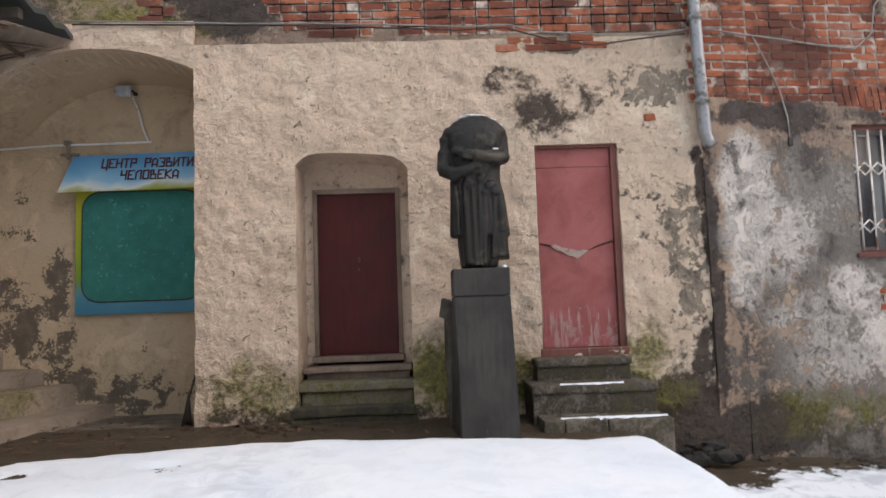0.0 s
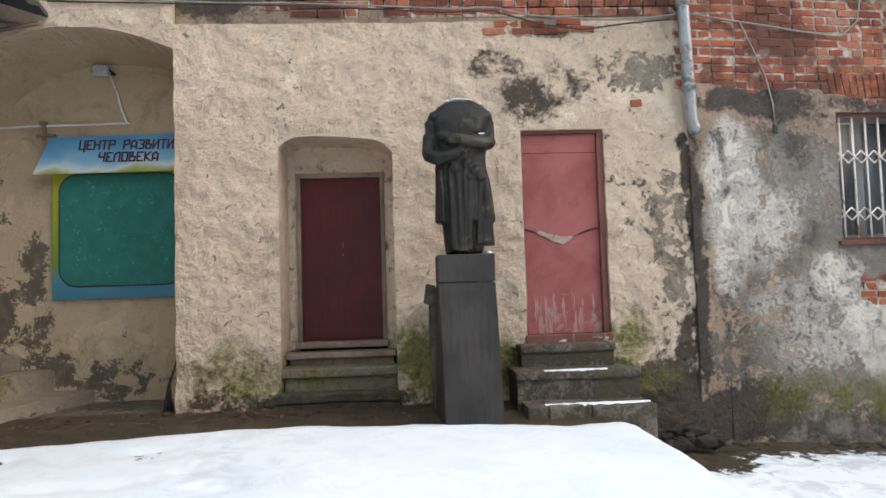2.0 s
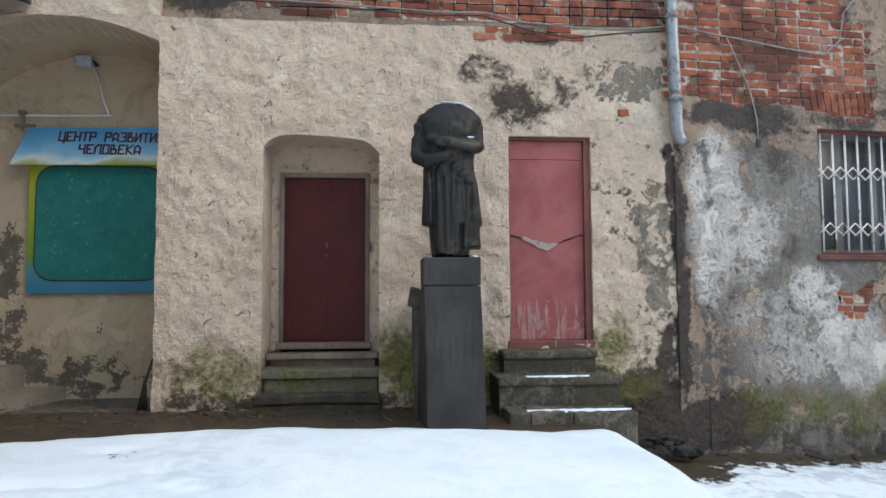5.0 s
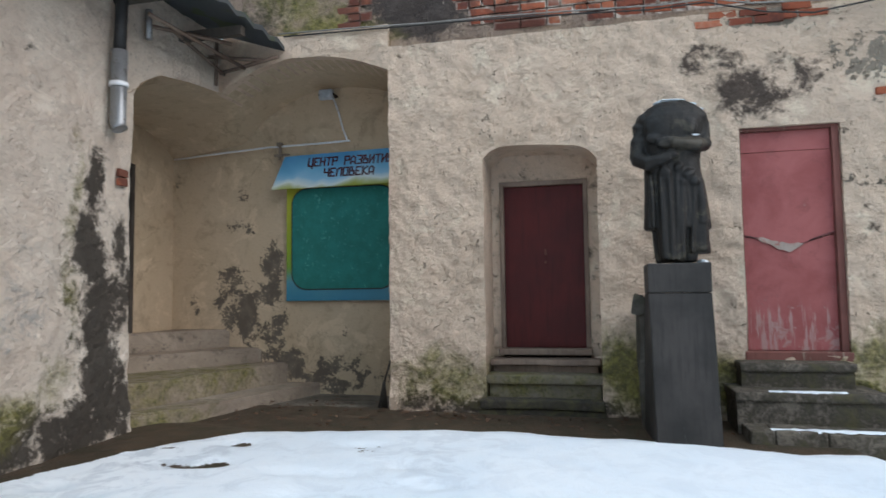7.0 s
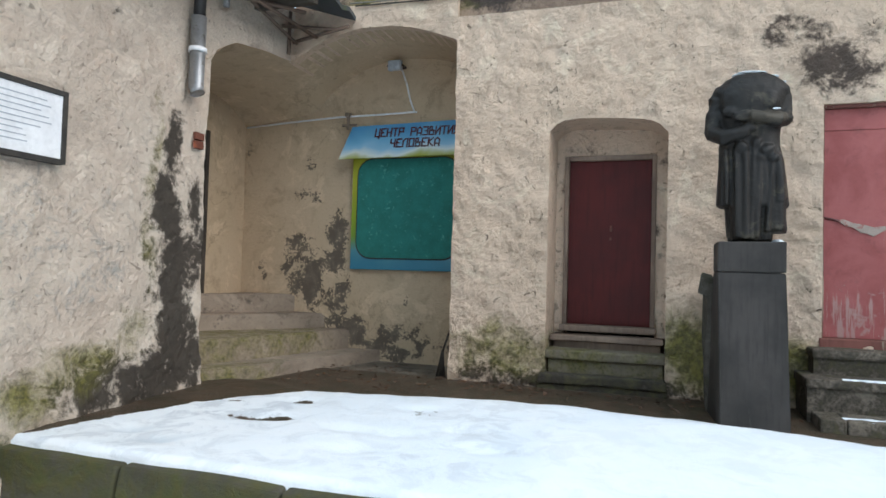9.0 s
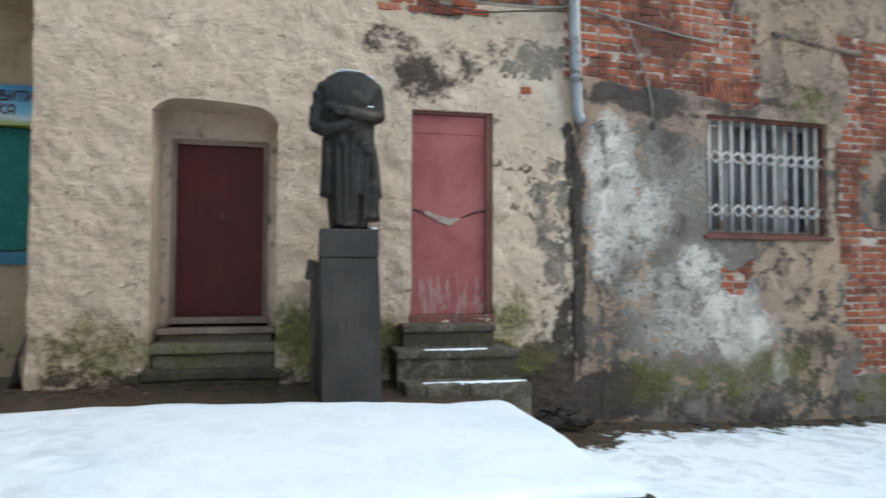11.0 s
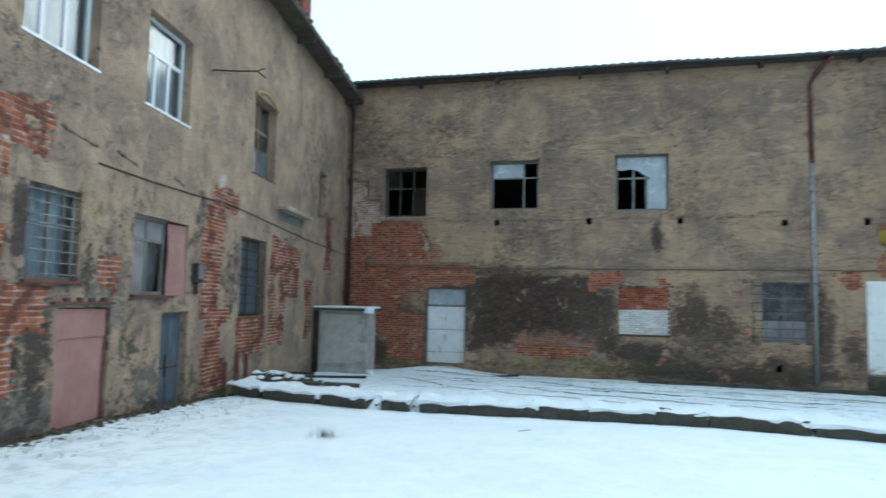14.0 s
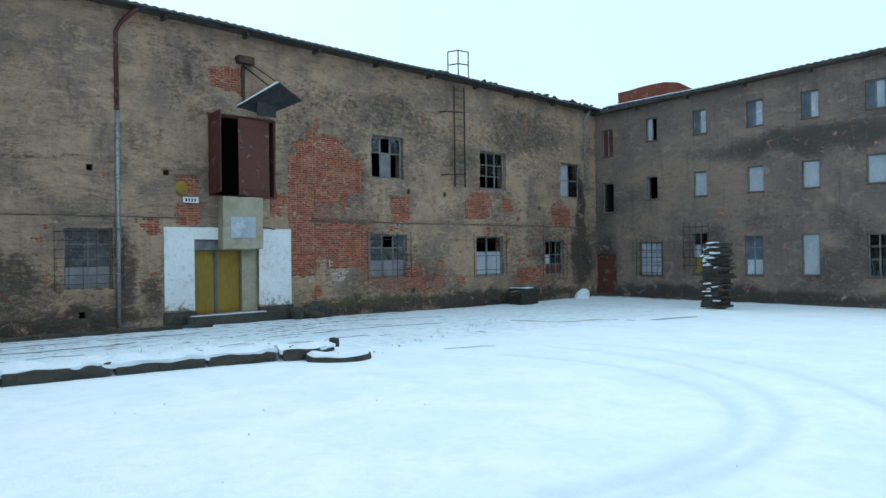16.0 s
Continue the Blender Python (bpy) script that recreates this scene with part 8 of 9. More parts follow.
# ---------- windows of the three-storey wing ----------
CL = {"top": "small grey-blue upper window with two lights", "mid": "small window closed with a pale board", "low": "ground-floor window with dusty grey panes"}
for key, o in C_WINS.items():
    if key == "red_door":
        continue
    i = int(key[3:])
    row = key[:3]
    sheets, gone, vs, hs = {}, (), (0.5,), ()
    lab = CL[row]
    if row == "top":
        sheets = {0: M_BLUE, 1: M_MILK} if i > 1 else ({0: M_RUST, 1: M_RUST} if i == 0 else {0: M_MILK})
        gone = (1,) if i == 1 else ()
        if i == 0:
            lab = "small upper window closed with a rusty board"
    elif row == "mid":
        vs = ()
        sheets = {0: M_BOARD} if i > 1 else {}
        gone = (0,) if i < 2 else ()
        if i < 2:
            lab = "small empty black window opening"
    else:
        hs = (0.4, 0.72)
        sheets = [{k: M_MILK for k in range(6)}, {0: M_YELLOW, 3: M_YELLOW, 1: M_MILK, 4: M_MILK}, {0: M_MILK, 3: M_MILK, 1: M_BLUE, 4: M_BLUE, 2: M_BLUE, 5: M_BLUE}, {k: M_BOARD for k in range(6)}, {}, {}][i]
        if i == 3:
            vs, hs, sheets = (), (), {0: M_BOARD}
            lab = "tall window closed with a pale board"
    window("window_c", FC, o, 0.14, M_GREYWOOD, lab, vs, hs, 0.06, gone=gone, sheets=sheets, sill=0.03, inner=0.06, group="windows of the three-storey wing")
grille("window_grille", FC, (2.9, 4.55, -0.05, 2.1), -0.1, M_IRON, "thin rusty grid standing off the window", 6, 5, 0.016, 0.02)
grille("window_grille", FC, (5.9, 7.3, 0.4, 2.9), -0.25, M_IRON, "thin rusty grid standing off the window", 5, 6, 0.018, 0.02)
d = thing("door_7", FC, "dark red sheet door in the far corner", "door", kind="structure")
part("leaf", box(0.2, 1.45, 0.1, 0.16, -1.1, 1.2, bevel=0.006), M_RUST, d)
part("door_frame", boxes([(0.15, 0.2, 0.05, 0.2, -1.1, 1.25), (1.45, 1.5, 0.05, 0.2, -1.1, 1.25), (0.2, 1.45, 0.05, 0.2, 1.2, 1.25)]), M_RUST, d)
f = thing("firewall", FC @ pose(1.8, 4.2, 10.25), "red brick firewall standing above the far roof", "firewall")
bm = box(-2.5, 2.55, -0.25, 0.25, -0.8, 1.8, bevel=0.02)
bmesh.ops.subdivide_edges(bm, edges=bm.edges[:], cuts=5, use_grid_fill=True)
for q in bm.verts:
    if q.co.z > 0.2:
        q.co.z -= 0.75 * max(0.0, (q.co.x - 1.1) / 1.45) ** 1.5 + 0.08 * (q.co.x < -1.5)
part("masonry", rough(bm, 0.03, 1.5), M_BRICK_CLEAN, f)
bm = rough(box(0.5, 10.5, 0.5, 1.6, 10.32, 10.38, bevel=0.02), 0.03, 2, 1)
solo("roof_snow", bm, M_SNOWCAP, FC, "strip of snow on the far roof", "snow", kind="stuff")


# ---------- the yard: shed, ledge stones, woodpile, rubble, weeds ----------
def gz(x, y):
    return float(yard_z(np.array(float(x)), np.array(float(y))))


def build_shed():
    fr = FB @ pose(1.05, -4.3, 0, 0, 0, 4)
    s = thing("shed", fr, "small grey block shed with a snowy slab roof", "shed")
    z0, z1 = -1.15, 1.22
    part("core", boxes([(0.03, 1.62, 0.12, 1.05, z0, z1 - 0.02)], 0.0), M_MORTAR, s)
    rnd = random.Random(12)
    rows = 9
    h = (z1 - z0) / rows
    for r in range(rows):
        for side in range(2):
            x = 0.0
            end = 1.66 if side == 0 else 0.9
            while x < end - 0.05:
                w = min(rnd.uniform(0.36, 0.44) if x or r % 2 else 0.2, end - x)
                j = rnd.uniform(0, 0.008)
                if side == 0:
                    part("block", box(x + 0.004, x + w - 0.004, 0.0 + j, 0.12, z0 + r * h + 0.005, z0 + (r + 1) * h - 0.005), M_BLOCK, s)
                elif side == 1:
                    part("block", box(1.618, 1.66 - j, 0.125 + x, 0.12 + min(x + w, 0.9) - 0.005, z0 + r * h + 0.005, z0 + (r + 1) * h - 0.005), M_BLOCK, s)
                x += w
    d = part("shed_door", box(0.1, 1.44, -0.03, -0.002, z0 + 0.62, z1 - 0.12, bevel=0.006), M_BLOCK, s, "pale grey sheet door")
    part("panel", boxes([(0.14, 1.40, -0.038, -0.031, a, b) for a, b in ((-0.5, 0.28), (0.31, 1.06))], 0.004), M_BLOCK, d)
    for z in (-0.5, 0.25, 0.8):
        part("hinge", boxes([(1.38, 1.52, -0.05, -0.039, z, z + 0.045), (1.465, 1.5, -0.06, -0.001, z - 0.05, z + 0.09)], 0.003), M_ZINC, d)
    part("roof_slab", rough(box(-0.15, 1.8, -0.22, 1.2, z1, z1 + 0.08, bevel=0.012), 0.01, 3, 2), M_ROOF, s)
    bm = rough(box(-0.12, 1.78, -0.2, 1.15, z1 + 0.085, z1 + 0.14, bevel=0.02), 0.025, 4, 3)
    solo("roof_snow", bm, M_SNOWCAP, fr, "snow on the shed's slab roof", "snow", "snow on the shed", kind="stuff")
    bm = rough(box(1.66, 1.85, -0.24, 0.2, z1 - 0.08, z1 + 0.12, bevel=0.03), 0.03, 6, 2)
    solo("roof_snow", bm, M_SNOWCAP, fr, "lump of snow hanging off the shed's roof", "snow", "snow on the shed", kind="stuff")
    part("side_board", box(-0.3, -0.05, 0.15, 0.2, z0, z1 + 0.02, bevel=0.008), M_TIMBER, s, "dark upright strip beside the shed")
    solo("bucket", bm_tube(bmesh.new(), [(0, 0, 0), (0, 0, 0.24)], 0.10, 16, 0.13), M_WHITE, FB @ pose(2.95, -4.4, -0.92), "small white bucket beside the shed", "bucket")


build_shed()


def build_ledge():
    rnd = random.Random(21)
    y = 7.2
    gaps = ((3.25, 3.45), (2.5, 2.68))
    while y > -7.6:
        w = rnd.uniform(0.9, 1.9)
        a, b = y, y - w
        for g0, g1 in gaps:
            if b < g1 and a > g0:
                if a > g1:
                    b = g1
                else:
                    a = g0
        if a - b > 0.12:
            ym = (a + b) / 2
            x = float(ledge_x(np.array(ym)))
            ang = math.degrees(math.atan2(float(ledge_x(np.array(a)) - ledge_x(np.array(b))), a - b))
            z = gz(x - 0.5, ym)
            bm = box(-0.16, 0.22, -(a - b) / 2 + 0.01, (a - b) / 2 - 0.01, -0.15, 0.19 + rnd.uniform(-0.03, 0.03), bevel=0.02)
            rough(bm, 0.075, 4.0, 6)
            fr = pose(x, ym, z, 0, 0, -ang)
            solo("ledge_stone", bm, M_KERB, fr, "dark kerb stone of the bank, snow on top", "kerb stone", "kerb stones of the bank", mask=stone_mask(0.35, 0.15))
            bm = box(-0.14, 0.75, -(a - b) / 2 - 0.04, (a - b) / 2 + 0.04, 0.15, 0.235, bevel=0.02)
            rough(bm, 0.085, 3.3, 9)
            solo("snow_strip", bm, M_SNOWCAP, fr, "snow lying on the bank's kerb", "snow", "snow on the kerb", kind="stuff")
        y = min(b, a) if b < a else y - 0.3
    # ring of a well at its end
    w = thing("well_ring", pose(10.95, -8.0, gz(10.95, -8.0) + 0.01), "low snowy stone well ring at the bank's end", "well ring")
    bm = bmesh.new()
    n = 28
    rr = []
    for k in range(n):
        a = 2 * math.pi * k / n
        rr.append([bm.verts.new((r * math.cos(a), r * math.sin(a), z)) for r, z in ((0.64, -0.05), (0.62, 0.10), (0.40, 0.11), (0.38, -0.05))])
    for k in range(n):
        p, q = rr[k], rr[(k + 1) % n]
        for j in range(3):
            bm.faces.new((p[j], q[j], q[j + 1], p[j + 1]))
    part("ring", rough(bm, 0.03, 4), M_KERB, w, mask=stone_mask(0.4, 0.1))
    bm = bmesh.new()
    rr = []
    for k in range(n):
        a = 2 * math.pi * k / n
        rr.append([bm.verts.new((r * math.cos(a), r * math.sin(a), z)) for r, z in ((0.60, 0.105), (0.52, 0.15), (0.3, 0.12), (0.02, 0.11))])
    for k in range(n):
        p, q = rr[k], rr[(k + 1) % n]
        for j in range(3):
            bm.faces.new((p[j], q[j], q[j + 1], p[j + 1]))
    part("snow_rim", rough(bm, 0.02, 5), M_SNOWCAP, w, "snow on the ring")
    solo("post_stub", rough(box(-0.08, 0.08, -0.07, 0.07, 0, 0.24, bevel=0.02), 0.02, 5, 2), M_KERB, pose(11.7, -8.45, gz(11.7, -8.4)), "short dark stone post by the well ring", "post", mask=stone_mask(0.5, 0.1))
    # low line of kerb in front of the warehouse, partly under snow
    for s in np.arange(11.9, 20.4, 1.07):
        p = at(FB, s, 1.25, 0)
        bm = rough(box(-0.52, 0.52, -0.10, 0.10, -0.1, 0.125, bevel=0.02), 0.035, 3, 3)
        solo("low_kerb", bm, M_KERB, pose(p.x, p.y, gz(p.x, p.y), 0, 0, -94.8), "low dark kerb stone half under snow", "kerb stone", "kerb along the warehouse", mask=stone_mask(0.4, 0.1))
    for s, d, l in ((7.0, 1.6, 0.9), (0.6, 6.2, 2.4), (2.8, 6.8, 1.8)):
        p = at(FB, s, d, 0)
        solo("plank", rough(box(-l / 2, l / 2, -0.09, 0.09, 0.0, 0.06, bevel=0.01), 0.01, 4, 1), M_TIMBER, pose(p.x, p.y, gz(p.x, p.y) + 0.01, 0, 0, -94 + 6 * s), "dark old plank lying in the snow", "plank", "planks in the snow")


build_ledge()


def build_ruts():
    """Narrow wheel ruts and edges where wet earth shows through the snow."""
    rnd = random.Random(17)
    runs = [([(22.2, 4.6), (21.1, 2.8), (18.5, 1.2), (16.9, -0.4), (16.2, -1.6), (15.2, -5.0)], 0.13), ([(25.4, 4.7), (24.6, 2.8), (21.7, 0.7), (18.9, -1.2), (17.9, -2.9), (17.0, -6.5)], 0.14), ([(21.65, 0.1), (21.3, -0.9)], 0.3), ([(14.8, 7.0), (15.2, 5.6), (15.3, 4.2)], 0.1),
            ([(21.4, 5.1), (16.9, 2.2), (15.5, 0.2), (14.5, -2.2)], 0.07), ([(13.4, -5.2), (14.4, -8.6), (14.5, -11.0), (14.1, -12.4)], 0.06), ([(10.4, -10.2), (9.8, -11.6)], 0.07), ([(17.7, -13.9), (16.8, -14.7)], 0.14), ([(12.9, -14.1), (12.3, -14.2)], 0.16),
            ([(11.1, -21.1), (10.6, -23.9)], 0.22), ([(14.8, -18.1), (12.8, -18.4), (12.6, -20.3), (11.2, -20.7)], 0.12), ([(11.0, 0.6), (11.4, 0.2)], 0.05), ([(16.4, -9.0), (16.8, -12.0), (15.9, -16.5)], 0.08), ([(20.6, -11.5), (20.2, -15.0), (18.6, -19.0)], 0.09), ([(20.5, -3.3), (19.9, -5.9), (20.4, -10.2)], 0.13)]
    for pts, width in runs:
        bm = bmesh.new()
        prev = None
        total = sum(math.dist(a, b) for a, b in zip(pts, pts[1:]))
        walked = 0.0
        for (ax, ay), (bx, by) in zip(pts, pts[1:]):
            leg = math.dist((ax, ay), (bx, by))
            n = max(2, int(leg / 0.12))
            ux, uy = (bx - ax) / leg, (by - ay) / leg
            for i in range(n):
                x, y = ax + (bx - ax) * i / n, ay + (by - ay) * i / n
                j = 0.18 * float(fbm(x, y, 0.8, 62))
                q = (walked + leg * i / n) / total
                w = width * max(0.0, 0.55 + 1.7 * float(fbm(x, y, 1.7, 63)) + rnd.uniform(-0.2, 0.2)) * min(1, 8 * q, 8 * (1 - q))
                x, y = x - uy * j, y + ux * j
                row = [bm.verts.new((x - uy * c * w, y + ux * c * w, gz(x - uy * c * w, y + ux * c * w) + h)) for c, h in ((-0.5, 0.012), (0.0, 0.02), (0.5, 0.012))]
                if prev and w > 0.012:
                    for k in range(2):
                        bm.faces.new((prev[k], row[k], row[k + 1], prev[k + 1]))
                prev = row if w > 0.012 else None
            walked += leg
        loose = [v for v in bm.verts if not v.link_faces]
        bmesh.ops.delete(bm, geom=loose, context="VERTS")
        solo("bare_rut", bm, M_WETEARTH, pose(0, 0, 0), "narrow rut where wet dark earth shows through snow", "rut", "ruts in the snow", kind="stuff")


M_WETEARTH = mat_plain("wet_dark_earth", (0.075, 0.062, 0.055), (0.045, 0.038, 0.034), 0.6, scale=4, bump=0.3, spots=(0.3, 0.32, 0.34), spot_amount=0.3, spot_scale=7)
build_ruts()


def build_woodpile():
    fr = FC @ pose(9.55, -6.0, -1.12)
    w = thing("woodpile", fr, "tall stack of old boards layered with snow", "woodpile")
    rnd = random.Random(33)
    z = 0.0
    while z < 2.85:
        h = rnd.uniform(0.07, 0.13)
        wd = 0.98 - 0.05 * z + rnd.uniform(-0.15, 0.1)
        ox = 0.08 * z + rnd.uniform(-0.07, 0.07)
        part("board", box(ox, ox + wd, rnd.uniform(-0.1, 0.1), 1.1 + rnd.uniform(-0.1, 0.1), z, z + h - 0.01, bevel=0.008), M_TIMBER, w)
        if rnd.random() < (0.7 if (z < 1.0 or z > 1.6) else 0.15):
            bm = bmesh.new()
            for q in range(rnd.randint(1, 3)):
                a = ox + wd * rnd.uniform(-0.02, 0.7)
                bm_box(bm, a, a + rnd.uniform(0.08, 0.26), -0.14, 0.3, z + h - 0.03, z + h + 0.02, bevel=0.012)
            rough(bm, 0.06, 5, 2)
            part("snow_layer", bm, M_SNOWCAP, w, "snow between the boards")
        z += h


build_woodpile()


def build_debris():
    rnd = random.Random(41)
    d = thing("debris_crate", FB @ pose(36.6, -1.0, -1.45), "dark broken crate with snowy boards by the wall", "crate")
    part("crate", rough(box(-0.5, 0.75, -0.5, 0.5, 0, 0.95, bevel=0.03), 0.05, 2, 2), M_KERB, d, mask=stone_mask(0.7, 0))
    for k in range(6):
        part("board", box(-0.8, 0.7, -0.06, 0.06, -0.02, 0.02, bevel=0.005), M_GREYWOOD if k % 2 else M_TIMBER, d, m=pose(-0.35 + 0.12 * k, -0.5 + 0.16 * k, 0.86 + 0.05 * k, 0, -14 + 9 * (k % 3), 8 * k - 20))
    bm = rough(box(-0.45, 0.5, -0.4, 0.4, 0.99, 1.04, bevel=0.01), 0.05, 3, 3)
    part("snow_layer", bm, M_SNOWCAP, d, "snow on the boards")
    bm = bmesh.new()
    bmesh.ops.create_icosphere(bm, subdivisions=3, radius=0.6, matrix=Matrix.Diagonal((1, 0.6, 0.8, 1)))
    solo("snow_heap", rough(bm, 0.15, 2), M_SNOWCAP, FB @ pose(41.9, -0.9, -1.25), "small heap of clean snow by the wall", "snow heap", kind="stuff")
    # heap of broken stones dusted with snow by the shed, and a kerb behind the bank
    stones, caps = bmesh.new(), bmesh.new()
    for k in range(70):
        x, y = rnd.gauss(16.6, 0.35), rnd.gauss(7.3, 0.6)
        r = rnd.uniform(0.06, 0.15)
        z = gz(x, y) + 0.16 * math.exp(-((x - 16.6) / 0.5) ** 2 - ((y - 7.3) / 0.8) ** 2)
        bmesh.ops.create_icosphere(stones, subdivisions=1, radius=r, matrix=Matrix.Translation((x, y, z)) @ Matrix.Diagonal((1.2, 1.1, 0.8, 1)))
        if k % 2:
            bmesh.ops.create_icosphere(caps, subdivisions=2, radius=r * 0.95, matrix=Matrix.Translation((x, y, z + r * 0.62)) @ Matrix.Diagonal((1.2, 1.1, 0.35, 1)))
    solo("rubble", rough(stones, 0.04, 8), M_KERB, pose(0, 0, 0), "heap of broken dark stones by the shed", "rubble", kind="stuff", mask=stone_mask(0.4, 0.15))
    solo("snow_caps", rough(caps, 0.03, 9), M_SNOWCAP, pose(0, 0, 0), "snow lying on the heap of stones", "snow", kind="stuff")
    for y in (5.9, 4.95):
        solo("low_kerb", rough(box(-0.09, 0.09, -0.44, 0.44, -0.1, 0.09, bevel=0.02), 0.03, 3, 2), M_KERB, pose(15.6, y, gz(15.6, y), 0, 0, 2), "low dark kerb stone half under snow", "kerb stone", "kerb along the warehouse", mask=stone_mask(0.4, 0.1))
    # crumbled masonry at the wall's foot by the steps, darkened to read as a hole
    bm = bmesh.new()
    for k in range(26):
        x, y = rnd.uniform(2.15, 2.85), rnd.uniform(6.05, 6.5)
        bmesh.ops.create_icosphere(bm, subdivisions=1, radius=rnd.uniform(0.03, 0.10), matrix=Matrix.Translation((x, y, -0.1 + 0.25 * (y - 6.05) + rnd.uniform(0, 0.05))) @ Matrix.Diagonal((1.3, 0.9, 0.8, 1)))
    solo("rubble", rough(bm, 0.03, 9), M_KERB, pose(0, 0, 0), "crumbled masonry darkened like a hole at the wall's foot", "rubble", kind="stuff", mask=stone_mask(0.95, 0.1))
    bm = bmesh.new()
    for k in range(240):
        s = rnd.uniform(0.3, 14)
        p = at(FR, s, rnd.uniform(0.02, 0.45) ** 1.0, 0)
        r = rnd.uniform(0.012, 0.045)
        bmesh.ops.create_icosphere(bm, subdivisions=1, radius=r, matrix=Matrix.Translation((p.x, p.y, gz(p.x, p.y) + r * 0.3)) @ Matrix.Diagonal((1.5, 1, 0.6, 1)))
    solo("rubble", rough(bm, 0.015, 15), M_KERB, pose(0, 0, 0), "small stones and plaster bits along the wall's foot", "rubble", kind="stuff", mask=stone_mask(0.2, 0.1))
    # dead weeds that stick out of the snow
    bm = bmesh.new()
    spots = [(at(FR, rnd.uniform(4, 13.5), rnd.uniform(0.05, 1.6), 0), 0.09) for _ in range(190)] + [(Vector((9.6 + rnd.gauss(0, 0.12), 3.2 + rnd.gauss(0, 0.12), 0)), 0.14) for _ in range(60)] + [(Vector((rnd.uniform(12.5, 15.5), rnd.uniform(-8, 7), 0)), 0.1) for _ in range(60)] + [(Vector((11.2 + 0.5 * q + rnd.gauss(0, 0.2), -9.0 - 1.1 * q, 0)), 0.09) for q in range(9) for _ in range(3)] + [(at(FB, rnd.uniform(0, 40), rnd.uniform(0.1, 0.5), 0), 0.2) for _ in range(300)]
    for p, h in spots:
        z = gz(p.x, p.y)
        for j in range(4):
            dx, dy = rnd.uniform(-0.05, 0.05), rnd.uniform(-0.05, 0.05)
            q = [bm.verts.new(c) for c in ((p.x - 0.003, p.y, z), (p.x + 0.003, p.y, z), (p.x + dx, p.y + dy, z + h * rnd.uniform(0.5, 1.2)))]
            bm.faces.new(q)
    me = solo("dry_weeds", bm, mat_plain("dead_grass", (0.10, 0.075, 0.04), (0.07, 0.055, 0.03), 0.9, scale=20, bump=0), pose(0, 0, 0), "dead grass stalks poking through the snow", "weeds", kind="stuff")
    bm = bmesh.new()
    for k in range(60):
        x, y = rnd.uniform(1.5, 13), rnd.uniform(-9, 5.5)
        r = rnd.uniform(0.006, 0.014)
        bmesh.ops.create_icosphere(bm, subdivisions=1, radius=r, matrix=Matrix.Translation((x, y, gz(x, y) + r * 0.4)))
    solo("snow_crumbs", rough(bm, 0.01, 20), M_SNOWCAP, pose(0, 0, 0), "crumbs of frozen snow on the yard", "snow crumbs", kind="stuff")


build_debris()


def build_leaves():
    rnd = random.Random(77)
    bm = bmesh.new()
    for k in range(700):
        x = rnd.uniform(-4.1, 2.6)
        y = 6.45 - abs(rnd.gauss(0, 0.3)) if x > -2.1 else rnd.uniform(5.6, 7.2)
        if x > 0.9 and y > 5.55:
            continue
        if (0.2 < x < 0.85 and y > 5.4) or (-1.4 < x < 0.0 and y > 6.3) or y > 6.42 and x > -2.25:
            continue
        z = float(terrace_z(np.array(x), np.array(min(y, 6.5)))) + 0.012
        a, r = rnd.uniform(0, 6.28), rnd.uniform(0.012, 0.032)
        q = [bm.verts.new((x + r * m * math.cos(a + t), y + r * m * math.sin(a + t), z + rnd.uniform(-0.006, 0.012))) for t, m in ((0, 1.4), (1.4, 0.7), (3.14, 1.2), (4.8, 0.7))]
        bm.faces.new(q)
    solo("dead_leaves", bm, mat_plain("wet_dead_leaves", (0.13, 0.07, 0.04), (0.06, 0.038, 0.026), 0.6, scale=9, bump=0), pose(0, 0, 0), "wet brown dead leaves and chips along the wall", "leaves", kind="stuff")


build_leaves()


def build_roof_moss():
    rnd = random.Random(91)
    for fr, a, b, z, over, slope, count, label in ((FR, 12.5, 23.2, 9.74, 0.66, lambda q: 0.0, 260, "moss and dead leaves clumped on the wing's eave"), (FB, 30.5, 44.0, 10.16, 0.6, eave_b, 150, "moss tufts along the warehouse eave"), (FC, -0.3, 1.6, 9.98, 0.45, eave_c, 40, "moss tufts where the roofs meet")):
        bm = bmesh.new()
        for k in range(count):
            q = rnd.uniform(a, b)
            if fbm(q, 0.0, 0.8, 93) < -0.08:
                continue
            r = rnd.uniform(0.03, 0.10)
            bmesh.ops.create_icosphere(bm, subdivisions=1, radius=r, matrix=Matrix.Translation((q, -over + rnd.uniform(0, 0.35), z + slope(q) + 0.03 + 0.3 * r)) @ Matrix.Diagonal((1.5, 1, 0.8, 1)))
        solo("roof_moss", rough(bm, 0.05, 9), M_MOSSCLUMP, fr, label, "moss", "moss on the eaves", kind="stuff")


M_MOSSCLUMP = mat_plain("dark_roof_moss", (0.06, 0.062, 0.03), (0.045, 0.035, 0.022), 0.95, scale=12, bump=0.4, spots=(0.11, 0.1, 0.045), spot_scale=10)
build_roof_moss()


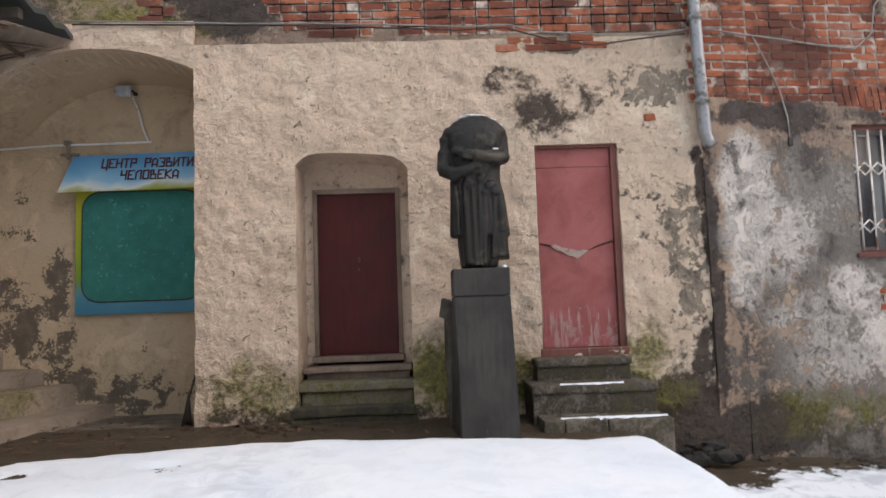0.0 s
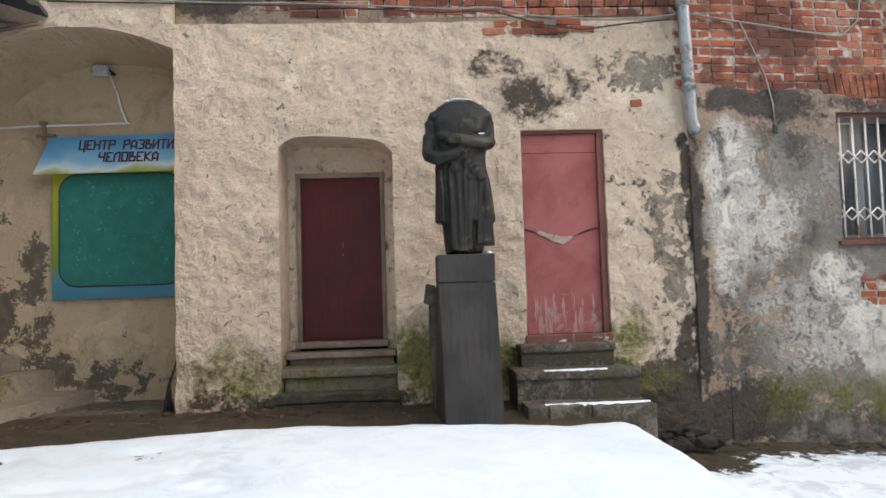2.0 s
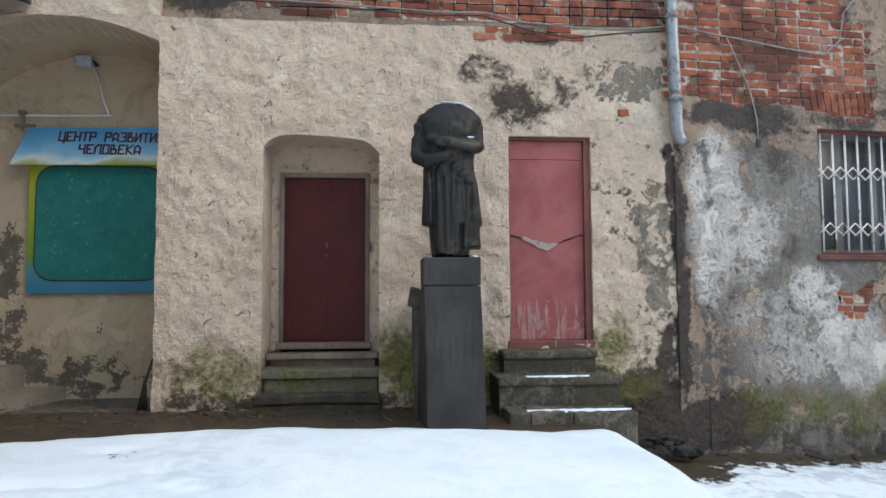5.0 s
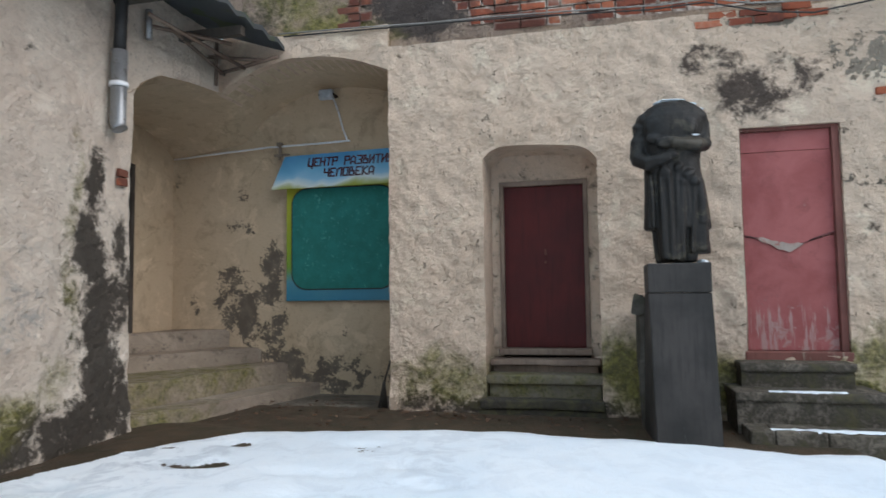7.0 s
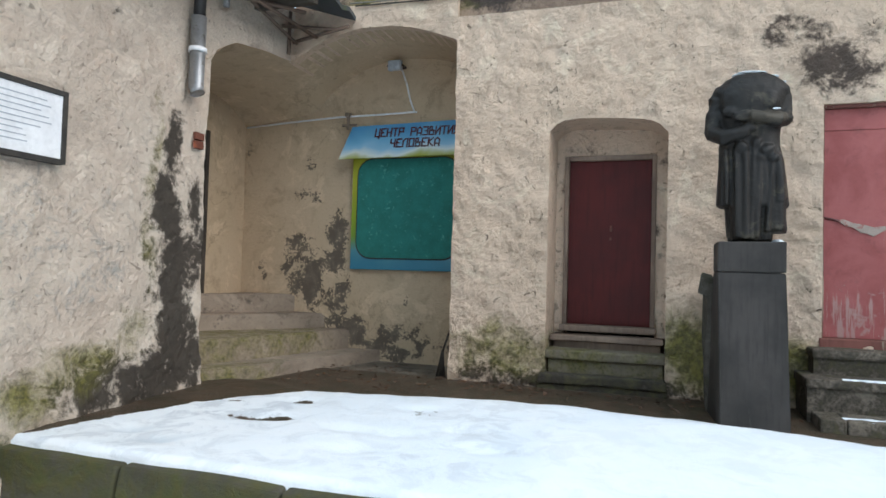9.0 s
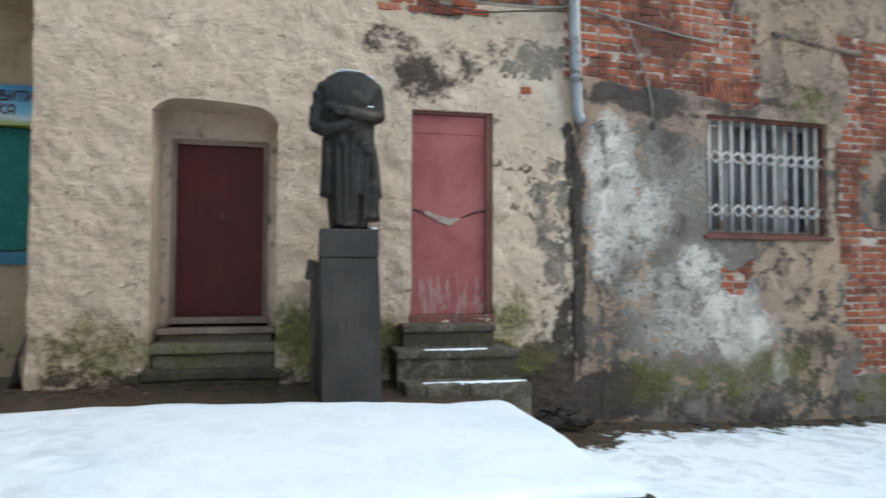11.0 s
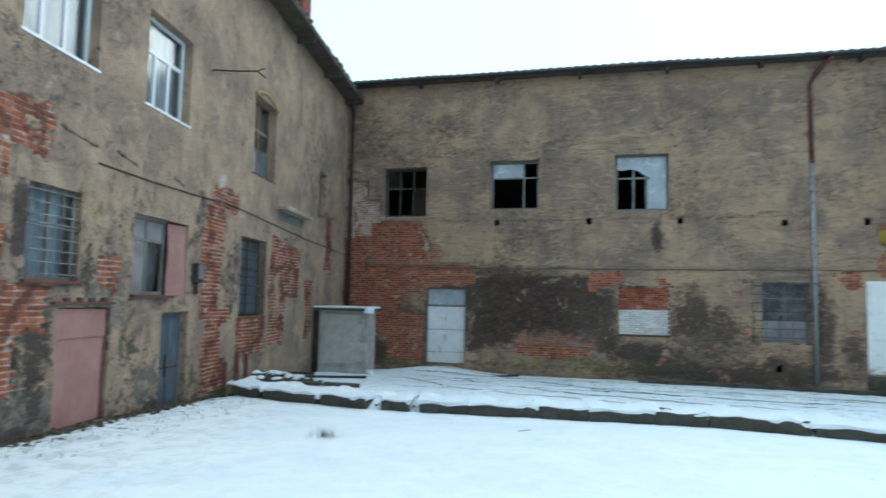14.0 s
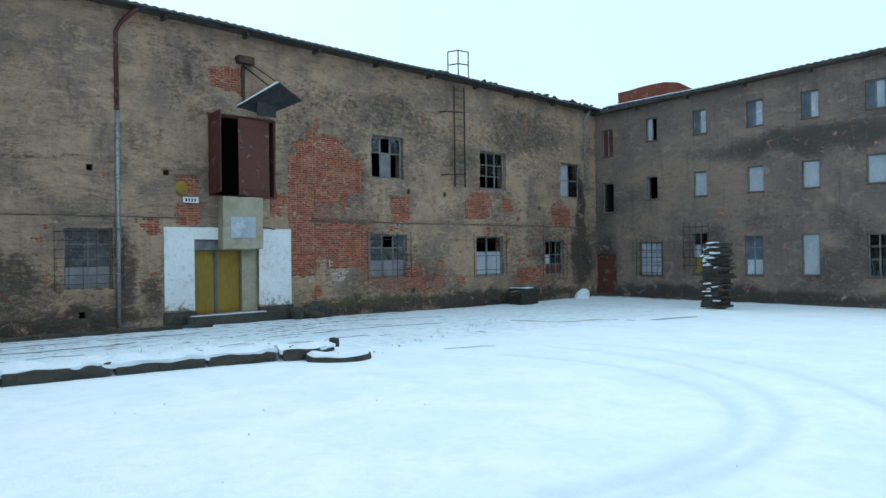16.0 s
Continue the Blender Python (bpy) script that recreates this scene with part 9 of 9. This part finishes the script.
# ---------- bare bricks of the patched walls ----------
def brick_mesh(name, l, h, seed):
    rnd = random.Random(seed)
    bm = box(-l / 2, l / 2, 0, 0.03, -h / 2, h / 2)
    for q in bm.verts:
        if q.co.y < 0.01:
            q.co.x *= 0.965
            q.co.z *= 0.90
            q.co += Vector((rnd.uniform(-0.009, 0.009), rnd.uniform(-0.004, 0.006), rnd.uniform(-0.007, 0.007)))
    bmesh.ops.recalc_face_normals(bm, faces=bm.faces[:])
    me = bpy.data.meshes.new(name)
    bm.to_mesh(me)
    bm.free()
    me.materials.append(M_BRICK)
    return me


BRICKS_LONG = [brick_mesh("brick", 0.243, 0.068, k) for k in range(5)]
BRICKS_HEAD = [brick_mesh("brick", 0.112, 0.068, 20 + k) for k in range(5)]


def mat_brick_far(base, name):
    m = base.copy()
    m.name = name
    n, l = m.node_tree.nodes, m.node_tree.links
    oi = [q for q in n if q.type == "OBJECT_INFO"][0]
    g = n.new("ShaderNodeNewGeometry")
    for link in list(oi.outputs["Random"].links):
        l.new(g.outputs["Random Per Island"], link.to_socket)
    return m


M_BRICK_FAR = mat_brick_far(M_BRICK, "red_brick_joined")
M_CLEAN_FAR = mat_brick_far(M_BRICK_CLEAN, "orange_red_brick_joined")
M_LIMED_FAR = mat_brick_far(M_BRICK_LIMED, "lime_smeared_brick_joined")


def lay_bricks(parent, patch, s0, s1, z0, z1, limit, seed, lim_s, depth=0.026, skip=(), joined=None, bed=None):
    """Courses of bricks wherever patch(s, z) is bare: the nearest as single pieces, the rest joined; mortar lies behind them."""
    rnd = random.Random(seed)
    course, long_, head = 0.087, 0.264, 0.132
    ss, zs = np.arange(s0 - 0.167, s1 + 0.3, 0.066), np.arange(z0 + course / 2, z1 + course, course)
    bare = patch(*np.meshgrid(ss, zs))
    near, vj, fj, vm, fm = 0, [], [], [], []
    r = 0
    z = z0
    while z < z1:
        s = s0 - (0.131 if r % 2 else 0)
        k = 0
        while s < s1:
            w = head if (r % 2 and k % 4 != 3) or k % 5 == 4 else long_
            k += 1
            cs, cz = s + w / 2, z + course / 2
            s += w
            if any(a - 0.05 < cs < b + 0.05 and c - 0.03 < cz < d + 0.03 for a, b, c, d in skip):
                continue
            if bare[min(len(zs) - 1, int((cz - z0) / course)), min(len(ss) - 1, int((cs - s0 + 0.2) / 0.066))] < 0.27:
                continue
            d = -depth + rnd.uniform(-0.007, 0.0)
            b = len(vm)
            vm += [(cs - w / 2 - 0.006, -0.021, cz - course / 2 - 0.006), (cs + w / 2 + 0.006, -0.021, cz - course / 2 - 0.006), (cs + w / 2 + 0.006, -0.021, cz + course / 2 + 0.006), (cs - w / 2 - 0.006, -0.021, cz + course / 2 + 0.006)]
            fm.append((b, b + 1, b + 2, b + 3))
            if rnd.random() < 0.02:
                continue
            me = rnd.choice(BRICKS_LONG if w > 0.2 else BRICKS_HEAD)
            m = pose(cs + rnd.uniform(-0.006, 0.006), d, cz + rnd.uniform(-0.004, 0.004) + 0.008 * math.sin(2.1 * cs + 0.6 * r), rnd.uniform(-4, 4), rnd.uniform(-2.2, 2.2), rnd.uniform(-3, 3))
            if near < limit and cs < lim_s:
                ob = new("brick", me)
                ob.parent = parent
                ob.matrix_basis = m
                near += 1
            else:
                b = len(vj)
                vj += [tuple(m @ v.co) for v in me.vertices]
                fj += [tuple(b + q for q in p.vertices) for p in me.polygons]
        z += course
        r += 1
    mo = mesh_ob("mortar", vm, fm, bed or M_MORTAR)
    mo.parent = parent
    tagged(mo, "pale crumbling lime mortar", kind="stuff")
    if vj:
        jo = mesh_ob("brickwork", vj, fj, joined or M_BRICK_FAR)
        jo.parent = parent
        tagged(jo, "weathered red bricks", kind="stuff")


lay_bricks(wall_r, patch_r, 0.02, 20.8, -0.5, 5.4, 300, 51, 2.7, skip=list(R_WINS.values()))


def patch_up(s, z):
    return blobs(UP_PATCH, s, z, 3) + 0.8 * fbm(s, z, 1.5, 81) + 0.3 * fbm(s, z, 6, 82)


lay_bricks(wall_up, patch_up, -4.0, 2.85, 4.2, 5.3, 200, 52, 9.0)
lay_bricks(wall_b, patch_b, -0.02, 43.0, -0.8, 9.0, 0, 53, 0.0, skip=list(B_WINS.values()) + [(18.6, 23.8, -1.2, 2.6)], joined=M_CLEAN_FAR, bed=M_MORTAR_RED)
lay_bricks(wall_b, patch_b_limed, -0.02, 35.0, -0.8, 6.6, 0, 54, 0.0, skip=list(B_WINS.values()), joined=M_LIMED_FAR)
# a flat brick arch over the barred window
for k in range(12):
    ob = new("brick", BRICKS_LONG[k % 5])
    ob.parent = wall_r
    ob.matrix_basis = pose(1.62 + 0.082 * k, -0.036, 3.47 + 0.01 * math.sin(k), 0, 90 - 10 + 0.9 * k, 0)
# a few bare bricks where the stucco has fallen off
for ps, pz, n in ((1.25, 4.07, 5), (1.75, 4.09, 3), (2.4, 3.32, 1)):
    for k in range(n):
        ob = new("brick", (BRICKS_HEAD if n == 1 else BRICKS_LONG)[k % 5])
        ob.parent = wall_a
        ob.matrix_basis = pose(ps + 0.262 * (k - n / 2) * 0.5, -0.032, pz + 0.078 * (k % 2) - 0.05, 0, 0, 0)
for k in range(2):
    ob = new("brick", BRICKS_HEAD[k])
    ob.parent = wall_l
    ob.matrix_basis = pose(4.93, -0.05, 2.55 + 0.078 * k)
